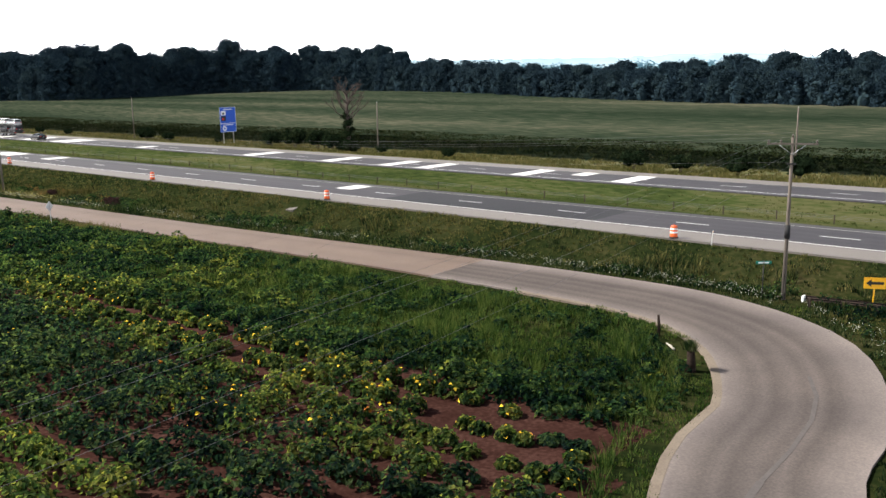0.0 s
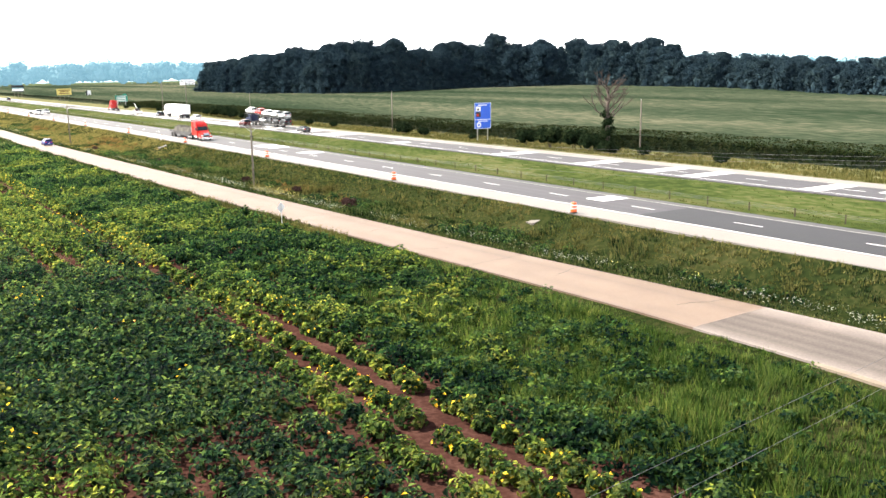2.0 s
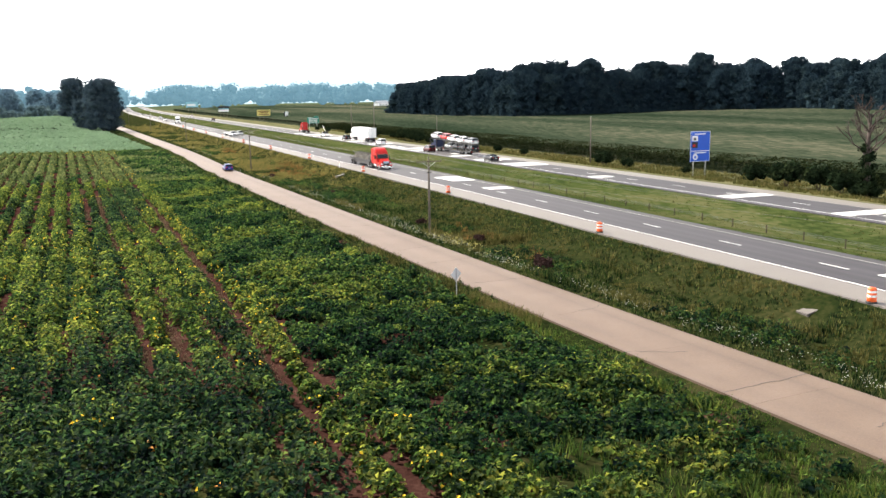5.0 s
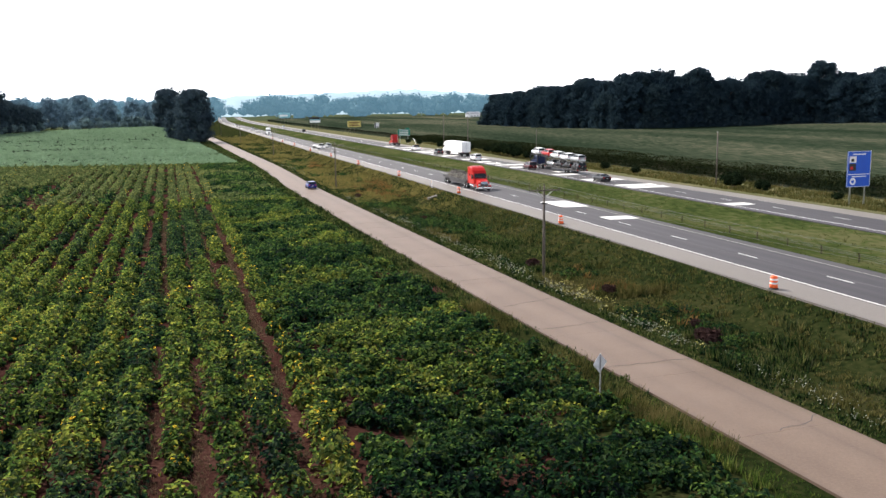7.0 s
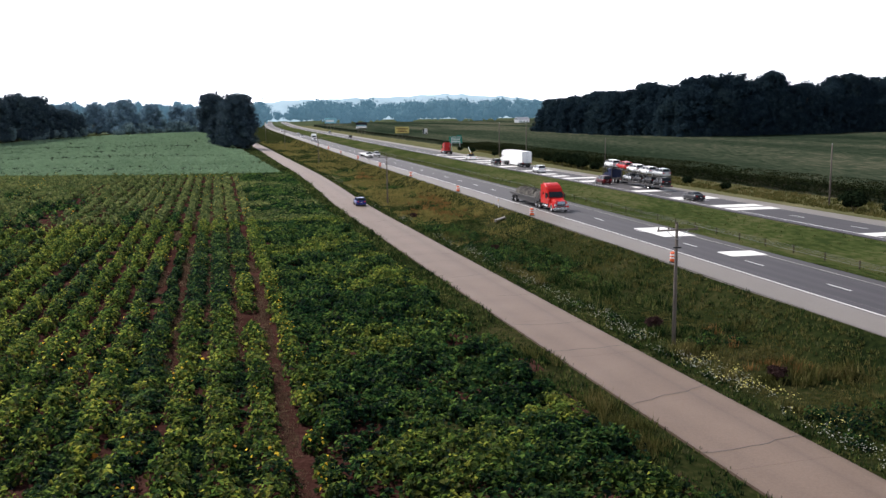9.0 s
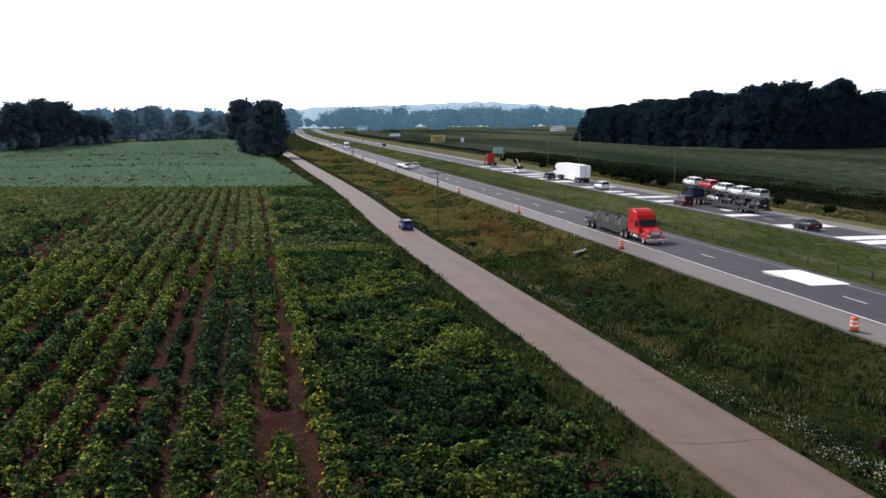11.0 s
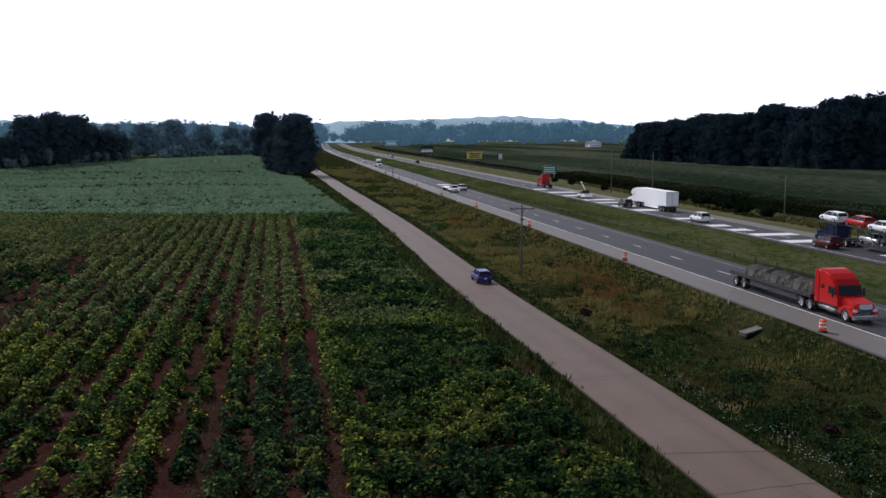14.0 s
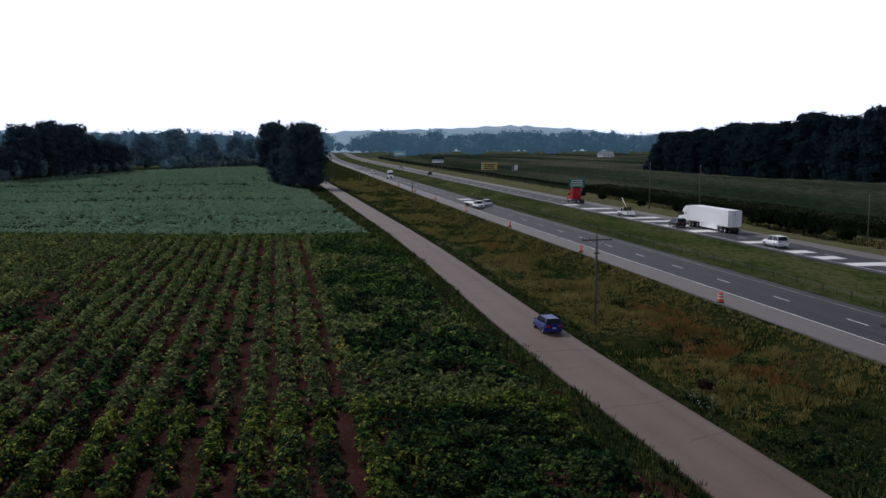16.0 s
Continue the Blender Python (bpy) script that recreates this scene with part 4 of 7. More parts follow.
keep = outer_side(fx, fy) & (fg > 1.2) & (fg < 3.6) & (RNG.random(len(fx)) < 0.7 * 1.3 * np.exp(-((fy - 115) / 10) ** 2) * ramp01(value_noise(fx, fy, 4, 28), 0.2, 0.5) + 0.05 * ramp01(value_noise(fx, fy, 8, 29), 0.6, 0.8))
fx, fy = fx[keep], fy[keep]
joined("yellow_wild_flowers", [domes(fx, fy, ground_z_road(fx, fy) + 0.3, np.full(len(fx), 0.4), np.full(len(fx), 0.4), 1.0, 6, 0.1, 2.0)], YELLOWFLOWER, "pale yellow wild flowers in the ditch grass", "wild flowers")

# soybeans beyond the squash field, in drills that follow the slope, with wheel marks left open
sx, sy = scatter(-190, 40, FIELD_END + 5, 660, 0.55)
lane_ = sy - 0.10 * sx + 5 * (value_noise(sx, sy, 40, 42) - 0.5)
open_ = np.zeros(len(sx))
for c, w, x0, x1 in ((351, 1.3, -60, 8), (362, 1.0, -80, -2), (374, 1.5, -75, 22), (392, 1.0, -110, -20), (405, 0.9, -40, 20), (438, 2.2, -85, 6), (447, 1.2, -60, -15), (474, 1.3, -120, -40), (500, 1.6, -100, -12)):
    open_ = np.maximum(open_, (np.abs(lane_ - c) < 1.7 * w * (0.5 + 1.2 * value_noise(sx, sy, 6, 43))) * (sx > x0) * (sx < x1))
keep = (sx < front_x(sy) - 7 - 0.02 * (sy - 320)) & (sx > 13 - 0.45 * (sy - 100)) & (sy > field_end(sx) + 6) & (sy < soy_end(sx) + 3) & (RNG.random(len(sx)) > 0.93 * open_) & (np.hypot(sx - 9, sy - 512) > 8)
sx, sy = sx[keep], sy[keep]
sn = value_noise(sx, sy, 18, 41)
tram = 0.5 + 0.5 * np.sin(lane_[keep] * 2 * np.pi / 3.1)
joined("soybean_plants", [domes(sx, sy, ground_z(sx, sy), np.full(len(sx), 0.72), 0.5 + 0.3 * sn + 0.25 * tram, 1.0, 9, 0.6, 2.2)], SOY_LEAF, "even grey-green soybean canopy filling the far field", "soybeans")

# corn: a raised canopy east of the highway, ragged at its edge
kx = graded([(0, 60, 2.0), (60, 330, 6.0)])
ky = graded([(-60, 460, 3.0), (460, 1250, 12.0)])
KX, KY = np.meshgrid(kx, ky)
CXX = hx(KY) + 55.5 + KX
top = ground_z(CXX, KY, False) + 2.2 + 0.35 * (value_noise(CXX, KY, 3.0, 44) - 0.5) + 0.5 * (value_noise(CXX, KY, 25, 45) - 0.5)
nx, ny = len(kx), len(ky)
ii, jj = np.meshgrid(np.arange(nx - 1), np.arange(ny - 1))
q = (jj * nx + ii).ravel()
V = np.c_[CXX.ravel(), KY.ravel(), top.ravel()]
F = np.c_[q, q + 1, q + nx + 1, q + nx]
# west and south faces of the standing crop
e = np.arange(ny) * nx
south = np.arange(nx)
base = len(V)
Vw = V[e].copy()
Vw[:, 0] -= 0.3
Vw[:, 2] = ground_z(Vw[:, 0], Vw[:, 1]) - 0.1
F = np.vstack([F, np.c_[e[1:], base + np.arange(1, ny), base + np.arange(ny - 1), e[:-1]][:, ::-1]])
corn = tagged(np_mesh("corn_field", np.vstack([V, Vw]), F, CORN, smooth=True), "standing corn crop, dull green canopy with straw-coloured streaks", "corn field", kind="stuff")
cy1 = np.repeat(np.arange(-20, 460, 0.55), 4) + RNG.normal(0, 0.1, 4 * len(np.arange(-20, 460, 0.55)))
cx1 = hx(cy1) + 54.2 + np.tile(np.arange(4) * 0.75, len(cy1) // 4) + RNG.normal(0, 0.12, len(cy1))
cz1 = ground_z(cx1, cy1)
per = 7
lz = RNG.random((len(cx1), per)) * 2.1 + 0.3
la = RNG.random((len(cx1), per)) * 2 * np.pi
cc = np.stack([cx1[:, None] + 0.25 * np.cos(la), cy1[:, None] + 0.25 * np.sin(la), cz1[:, None] + lz], -1).reshape(-1, 3)
cn = np.stack([0.5 * np.cos(la), 0.5 * np.sin(la), np.full(la.shape, 0.6)], -1).reshape(-1, 3)
cset = [leaf_quads(cc, cn, 0.6 + 0.3 * RNG.random(len(cc)), 0.3, 0.35)]
tx, ty = scatter(55, 66, -40, 460, 4.0)
tx = tx + hx(ty)
tz = ground_z(tx, ty, False) + 2.25 + 0.5 * (value_noise(tx, ty, 25, 45) - 0.5)
cset.append(leaf_quads(np.c_[tx, ty, tz], np.c_[RNG.normal(0, 0.7, len(tx)), RNG.normal(0, 0.7, len(tx)), np.ones(len(tx))], 0.45 + 0.35 * RNG.random(len(tx)), 0.35, 0.3))
joined("corn_plants", cset, CORN_LEAF, "corn stalks with drooping leaves at the field edge and tassels above the crop", "corn")


# ---- trees ----
def ball(sub):
    bm = bmesh.new()
    bmesh.ops.create_icosphere(bm, subdivisions=sub, radius=1.0)
    v, f = np.array([x.co for x in bm.verts]), np.array([[x.index for x in g.verts] for g in bm.faces])
    bm.free()
    return v, f


BALL = ball(2)
KNOB = ball(1)


def crown_leaves(blobs, per_m2, size, rng, core=0.78, heart=None, jitter=0.3):
    """Leaves over the shells of blobs (x, y, z, rx, rz), round lumpy hearts of foliage."""
    cs, ns, vs, fs, k0 = [], [], [], [], 0
    hv, hf = heart or BALL
    for bx, by, bz, rx, rz in blobs:
        n = int(per_m2 * rx * rx * 7) + 6
        u = rng.normal(size=(n, 3))
        u[:, 2] = np.where(u[:, 2] < -0.4 * np.abs(u[:, 0]), -0.6 * u[:, 2], u[:, 2])
        u /= np.linalg.norm(u, axis=1)[:, None]
        k = 0.66 + 0.44 * rng.random(n) + 0.12 * (rng.random(n) < 0.1)
        cs.append(np.c_[bx + u[:, 0] * rx * k, by + u[:, 1] * rx * k, bz + u[:, 2] * rz * k])
        ns.append(u + jitter * rng.normal(size=(n, 3)) + np.array([0, 0, 0.2]))
        j = core * (0.9 + 0.2 * rng.random(len(hv)))[:, None]
        vs.append(hv * j * np.array([rx, rx, rz]) + np.array([bx, by, bz]))
        fs.append(hf + k0)
        k0 += len(hv)
    c, n = np.vstack(cs), np.vstack(ns)
    lv, lf = leaf_quads(c, n, size * (0.6 + 0.8 * rng.random(len(c))), 0.85, 0.15)
    tri = np.vstack([lf[:, [0, 1, 2]], lf[:, [0, 2, 3]]])
    return np.vstack([lv] + vs), np.vstack([tri, np.vstack(fs) + len(lv)])


def tree(seed, height, radius, low=0.06, size=0.75, dens=1.2, label="tall broadleaf tree with a dense dark green crown", group="", leaf=None, lobes=30):
    """A broadleaf tree at the origin: trunk with limbs, crown of many rounded lobes of leaves."""
    rng = np.random.default_rng(seed)
    t = tagged(new("tree"), label, "tree", group)
    bm = bmesh.new()
    tube(bm, [(0, 0, -0.3), (0.1, 0.05, height * 0.25), (-0.1, 0.2, height * 0.55), (0.2, 0, height * 0.85)], [radius * 0.075, radius * 0.055, radius * 0.035, 0.05], 8)
    blobs = []
    for i in range(lobes):
        f = low + (1 - low) * ((i + 0.5) / lobes) ** 0.85
        a = i * 2.4 + 0.8 * rng.random()
        prof = math.sin(math.pi * min(1, 0.25 + 0.67 * f)) ** 0.6
        br = radius * (0.21 + 0.2 * rng.random())
        rr = max(0.0, radius * prof * (0.72 + 0.46 * rng.random()) - br * 0.8)
        bx, by, bz = rr * math.cos(a), rr * math.sin(a), height * f
        bz = min(bz, height * (0.9 + 0.1 * rng.random()) - br * 0.8)
        blobs.append((bx, by, bz, br, br * (0.8 + 0.25 * rng.random())))
        if i % 4 == 0:
            tube(bm, [(0, 0, bz * 0.55), (bx * 0.5, by * 0.5, bz * 0.8), (bx, by, bz)], [radius * 0.025, radius * 0.018, 0.03], 5)
    # small sprays that break the outline of the crown
    for i in range(lobes // 2):
        f, a, br = 0.35 + 0.62 * rng.random() ** 0.7, 6.283 * rng.random(), radius * (0.07 + 0.08 * rng.random())
        rr = radius * math.sin(math.pi * min(1, 0.25 + 0.67 * f)) ** 0.6 * (0.85 + 0.25 * rng.random())
        blobs.append((rr * math.cos(a), rr * math.sin(a), height * f * (0.96 + 0.08 * rng.random()), br, br * (0.9 + 0.6 * rng.random())))
    blobs.append((0, 0, height * 0.48, radius * 0.66, height * 0.4))
    blobs += [(0.5 * radius * math.cos(k * 1.57), 0.5 * radius * math.sin(k * 1.57), height * 0.11, radius * 0.5, height * 0.14) for k in range(4)]
    part("trunk", bm, BARK, t)
    v, f = crown_leaves(blobs, dens, size, rng, 0.6, KNOB, 0.75)
    np_mesh("crown", v, f, leaf or TREE_LEAF, t)
    return t


def at(ob, x, y, rz=0.0, s=1.0, z=None):
    zz = float(ground_z(np.array([x]), np.array([y]))[0]) if z is None else z
    ob.matrix_basis = pose(x, y, zz, 0, 0, rz) @ Matrix.Scale(s, 4)
    return ob


def placed(ob, x, y, rz=0.0, s=1.0, z=None):
    zz = float(ground_z(np.array([x]), np.array([y]))[0]) if z is None else z
    c = copy_thing(ob, pose(x, y, zz, 0, 0, rz))
    c.scale = (s, s, s)
    return c


GROUPW = "trees at the wood's edge"
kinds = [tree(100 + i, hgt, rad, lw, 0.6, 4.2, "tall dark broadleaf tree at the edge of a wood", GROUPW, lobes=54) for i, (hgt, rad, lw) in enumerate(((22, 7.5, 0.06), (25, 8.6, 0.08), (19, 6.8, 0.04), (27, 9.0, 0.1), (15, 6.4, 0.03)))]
# the wood's edge: x, y, skyline height
EDGE = spline([(176, 560, 18), (177, 520, 19.5), (177, 500, 20.5), (179, 480, 21.5), (180, 460, 22.5), (182, 440, 24), (185, 428, 21), (187, 417, 20.5), (190, 405, 25.5), (202, 402, 26.5), (213, 398, 25), (225, 395, 25), (238, 392, 25), (251, 388, 23), (265, 385, 27.5), (273, 372, 24),
               (280, 359, 25.5), (288, 345, 23.5), (289, 330, 22), (291, 315, 20.5), (292, 300, 20), (289, 277, 15), (284, 230, 14), (262, 150, 13.6), (249, 107, 15), (241, 60, 14.5), (236, 30, 15), (240, -40, 16)], 1.0)
es = np.r_[0, np.cumsum(np.hypot(*np.diff(EDGE[:, :2], axis=0).T))]
EN = np.gradient(EDGE[:, :2], axis=0)
EN = np.c_[-EN[:, 1], EN[:, 0]] / np.linalg.norm(EN, axis=1)[:, None]
first = set()


def wood_tree(p, back, want):
    """One tree at arc length p of the edge, back metres into the wood."""
    x, y = (float(np.interp(p, es, EDGE[:, c] + EN[:, c] * back)) for c in range(2))
    k = int(RNG.integers(0, 5))
    own = [22, 25, 19, 27, 15][k]
    if k in first:
        placed(kinds[k], x, y, 360 * RNG.random(), want / own)
    else:
        first.add(k)
        at(kinds[k], x, y, 0, want / own)


pos = 0.0
while pos < es[-1]:
    hh = float(np.interp(pos, es, EDGE[:, 2]))
    wood_tree(pos + RNG.normal(0, 1.0), RNG.normal(1.0, 1.2), hh * (0.66 + 0.26 * RNG.random()))
    wood_tree(pos + 3.5 + RNG.normal(0, 1.0), 8 + RNG.normal(0, 1.5), hh * (0.84 + 0.3 * RNG.random()))
    pos += hh * (0.29 + 0.08 * RNG.random())


def wood_mass(name, pts, leaf, label, size, dens=0.5, lobes=4, heart=None):
    """Joined crowns for the depth of a wood: pts rows x, y, z, radius, height."""
    rng = np.random.default_rng(len(pts))
    blobs = []
    for x, y, z, r, h in pts:
        for _ in range(lobes):
            br = r * (0.38 + 0.25 * rng.random())
            blobs.append((x + rng.normal(0, r * 0.34), y + rng.normal(0, r * 0.34), z + h - br * (0.7 + 1.3 * rng.random()), br, br))
        blobs.append((x, y, z + h * 0.45, r * 0.85, h * 0.45))
    v, f = crown_leaves(blobs, dens, size, rng, 0.6, heart)
    return tagged(np_mesh(name, v, f, leaf), label, "woods", kind="stuff")


pts = []
for i in range(330):
    p = es[-1] * RNG.random()
    x, y, hh = (float(np.interp(p, es, EDGE[:, c])) for c in range(3))
    dx = 8 + 110 * RNG.random()
    px, py = x + dx, y + (0.35 * dx if y > 350 else 0.1 * dx)
    pts.append((px, py, 4.5, 6 + 3 * RNG.random(), hh * (0.7 + 0.26 * RNG.random())))
under = []
for p in np.arange(0, es[-1], 3.2):
    x, y, hh = (float(np.interp(p, es, EDGE[:, c])) for c in range(3))
    under.append((x - 1 + RNG.normal(0, 1.2), y - 1 + RNG.normal(0, 1.2), float(ground_z(np.array([x]), np.array([y]))[0]) - 0.5, 3.2, 6 + 5 * RNG.random()))
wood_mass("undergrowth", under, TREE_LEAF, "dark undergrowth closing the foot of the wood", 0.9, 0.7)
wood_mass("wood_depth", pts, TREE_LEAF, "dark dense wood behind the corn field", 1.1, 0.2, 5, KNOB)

# lighter, bluer copy of the wood's leaf, haze put into the colour
BIG_LEAF = material("hazed_roadside_leaf", [(0.0281, 0.0463, 0.0648), (0.0454, 0.0707, 0.0891), (0.0756, 0.1049, 0.1080)], 0.12, 0.5, 0.7, 0.0, island=True, translucent=0.25, spec=0.0, span=0.2)
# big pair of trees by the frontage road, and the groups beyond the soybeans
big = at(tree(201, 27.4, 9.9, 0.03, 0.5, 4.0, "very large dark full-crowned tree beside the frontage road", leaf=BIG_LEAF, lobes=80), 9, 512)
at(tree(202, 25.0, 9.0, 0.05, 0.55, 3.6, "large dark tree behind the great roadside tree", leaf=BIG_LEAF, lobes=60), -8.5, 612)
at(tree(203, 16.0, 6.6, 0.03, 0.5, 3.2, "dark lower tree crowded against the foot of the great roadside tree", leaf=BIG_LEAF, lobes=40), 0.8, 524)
grp = "trees beyond the soybean field"
far_kind = near_kind = None
for i, (x, y, h, r) in enumerate(((-57, 612, 20.5, 6.8), (-104, 527, 22.6, 8.6), (-97, 538, 23.8, 8.8), (-90, 547, 22.5, 8.4), (-86, 556, 17.5, 6.8), (-79, 560, 15, 6), (-75, 566, 13, 5.4), (-111, 520, 13.5, 6.5), (-122, 512, 17, 8), (-136, 505, 20, 9), (-150, 500, 18, 8),
                                  (-84, 670, 20, 8), (-74, 684, 21, 8.5), (-55, 712, 21, 8.5), (-40, 735, 21, 8), (-28, 728, 19, 7.6), (-18, 690, 18, 7), (-30, 650, 10, 5), (-112, 640, 18, 8), (-130, 620, 19, 8), (-98, 655, 19, 8))):
    if far_kind is None:
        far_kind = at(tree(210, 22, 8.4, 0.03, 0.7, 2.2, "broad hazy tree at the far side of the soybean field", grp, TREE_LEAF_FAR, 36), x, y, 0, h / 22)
    elif y < 580:
        if near_kind is None:
            near_kind = o = at(tree(211, 22, 8.4, 0.03, 0.6, 3.0, "broad dark tree in the clump beside the soybean field", grp, BIG_LEAF, 44), x, y)
        else:
            o = placed(near_kind, x, y, 70 * i, h / 22)
        o.scale = (r / 8.4, r / 8.4, h / 22)
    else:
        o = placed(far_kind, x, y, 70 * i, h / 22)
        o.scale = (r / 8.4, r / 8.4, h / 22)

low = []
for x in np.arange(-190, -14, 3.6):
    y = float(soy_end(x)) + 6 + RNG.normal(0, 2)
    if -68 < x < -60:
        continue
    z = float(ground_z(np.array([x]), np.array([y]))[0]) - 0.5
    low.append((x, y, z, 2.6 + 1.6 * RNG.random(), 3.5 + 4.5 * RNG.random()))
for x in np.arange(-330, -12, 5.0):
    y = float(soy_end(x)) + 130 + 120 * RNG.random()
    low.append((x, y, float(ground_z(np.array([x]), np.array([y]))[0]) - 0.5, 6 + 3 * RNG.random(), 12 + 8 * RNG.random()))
# the haze of this wood lies in its leaf colour
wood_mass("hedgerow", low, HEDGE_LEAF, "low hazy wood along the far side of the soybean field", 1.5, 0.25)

# woods along the horizon, haze put into the leaf colour and a glow
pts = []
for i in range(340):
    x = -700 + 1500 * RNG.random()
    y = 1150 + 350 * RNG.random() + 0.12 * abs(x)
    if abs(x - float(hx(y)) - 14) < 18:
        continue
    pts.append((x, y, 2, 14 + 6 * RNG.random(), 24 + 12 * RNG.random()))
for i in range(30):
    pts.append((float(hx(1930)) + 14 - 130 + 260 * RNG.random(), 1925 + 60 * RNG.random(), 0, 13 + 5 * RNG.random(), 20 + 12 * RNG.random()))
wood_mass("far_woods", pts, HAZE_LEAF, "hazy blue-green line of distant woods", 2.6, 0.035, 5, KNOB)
# woods behind the corn, with the same painted haze and glow
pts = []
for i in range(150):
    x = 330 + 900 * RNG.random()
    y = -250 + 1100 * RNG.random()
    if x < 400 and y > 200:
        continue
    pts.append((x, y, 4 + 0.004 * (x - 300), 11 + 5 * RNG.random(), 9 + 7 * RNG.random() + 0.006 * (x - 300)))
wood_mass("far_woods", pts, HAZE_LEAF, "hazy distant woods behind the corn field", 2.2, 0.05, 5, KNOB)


def hills(name, dist, az0, az1, base, amp, seed, mat, label):
    """A far ridge of wooded hills, an arc of solid ground with a bumpy skyline."""
    az = np.radians(np.arange(az0, az1, 0.25))
    u = np.degrees(az)
    crest = base + amp * (value_noise(u + 60, u * 0, 9, seed) - 0.3) + amp * 0.16 * (value_noise(u * 8 + 500, u * 0, 4, seed + 1) - 0.5)
    n = len(az)
    ring = np.c_[dist * np.sin(az), dist * np.cos(az)]
    v = np.vstack([np.c_[ring * 0.9, np.full(n, -2.0)], np.c_[ring * 0.98, crest * 0.85], np.c_[ring, crest], np.c_[ring * 1.1, np.full(n, -2.0)]])
    i = np.arange(n - 1)
    f = np.vstack([np.c_[i + k * n, i + 1 + k * n, i + 1 + (k + 1) * n, i + (k + 1) * n] for k in range(3)])
    return tagged(np_mesh(name, v, f, mat, smooth=True), label, "hills", kind="structure")


# pale blue and glow are painted haze over the hills
HILL = material("hill_painted_haze", [(0.20, 0.29, 0.34), (0.25, 0.34, 0.39), (0.30, 0.39, 0.44)], 0.004, 0.02, 1.0, 0.0, spec=0.0, glow=(0.07, 0.09, 0.10))
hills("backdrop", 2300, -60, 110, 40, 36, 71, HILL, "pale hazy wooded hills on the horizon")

BUSH_LEAF = material("dark_bush_leaf", [(0.0048, 0.0093, 0.0053), (0.0108, 0.0186, 0.0090), (0.0240, 0.0325, 0.0135)], 0.3, 1.2, 0.7, 0.0, island=True, translucent=0.25, spec=0.0)


# ---- bushes, dead tree ----
def bush(seed, r, h, label="dark rounded bush in the field margin"):
    rng = np.random.default_rng(seed)
    b = tagged(new("bush"), label, "bush", "bushes in the field margin")
    bm = bmesh.new()
    for k in range(4):
        a = k * 1.6
        tube(bm, [(0, 0, -0.1), (0.3 * r * math.cos(a), 0.3 * r * math.sin(a), h * 0.6)], [0.05, 0.02], 5)
    part("stems", bm, BARK, b)
    blobs = [(r * 0.45 * math.cos(k * 2.1), r * 0.45 * math.sin(k * 2.1), h * (0.35 + 0.3 * rng.random()), r * 0.6, h * 0.38) for k in range(6)]
    v, f = crown_leaves(blobs, 16, 0.3, rng, 0.55, jitter=0.6)
    np_mesh("leaves", v, f, BUSH_LEAF, b)
    return b


bk = at(bush(301, 1.6, 2.4), 110.0, 189, 0)
for x, y, s in ((107.5, 186, 1.3), (109.5, 180, 0.9), (111, 145, 1.4), (112, 139, 1.7), (113.5, 134, 1.6), (112, 128, 1.4), (110, 97.5, 0.8), (113, 116, 0.8), (113, 166, 0.6), (106, 318, 1.1), (104, 350, 1.2), (103, 352, 1.0), (105, 345, 1.1),
                (105.5, 312, 1.7), (106, 306, 1.5), (105.5, 299, 1.8), (104.5, 293, 1.3), (105, 285, 1.0), (107, 330, 0.9), (106, 262, 0.7), (108, 240, 0.8), (109, 226, 0.7), (101, 372, 0.8), (100, 402, 0.9), (99, 420, 0.8), (113, 65, 1.3), (113.5, 58, 1.1), (114, 50, 1.2), (114, 42, 1.4)):
    placed(bk, x, y, 57 * s * 10, s)


BROWN_LEAF = material("withered_brown_leaf", [(0.022, 0.013, 0.013), (0.045, 0.026, 0.024), (0.075, 0.045, 0.036)], 0.5, 2.0, 0.85, 0.0, island=True, translucent=0.2, spec=0.0)
bb = bush(312, 0.9, 1.5, "withered purple-brown bush beside the frontage road")
bb["group"] = "withered bushes along the verge"
next(c for c in bb.children if c.name.startswith("leaves")).data.materials[0] = BROWN_LEAF
at(bb, 52.6, 100.8)
for x, y, s in ((53.4, 118.0, 0.7), (51.2, 131.0, 0.8), (45.2, 206.0, 0.7), (54.4, 105.5, 0.55), (49.6, 172.0, 0.6)):
    placed(bb, x, y, 61 * y, s)


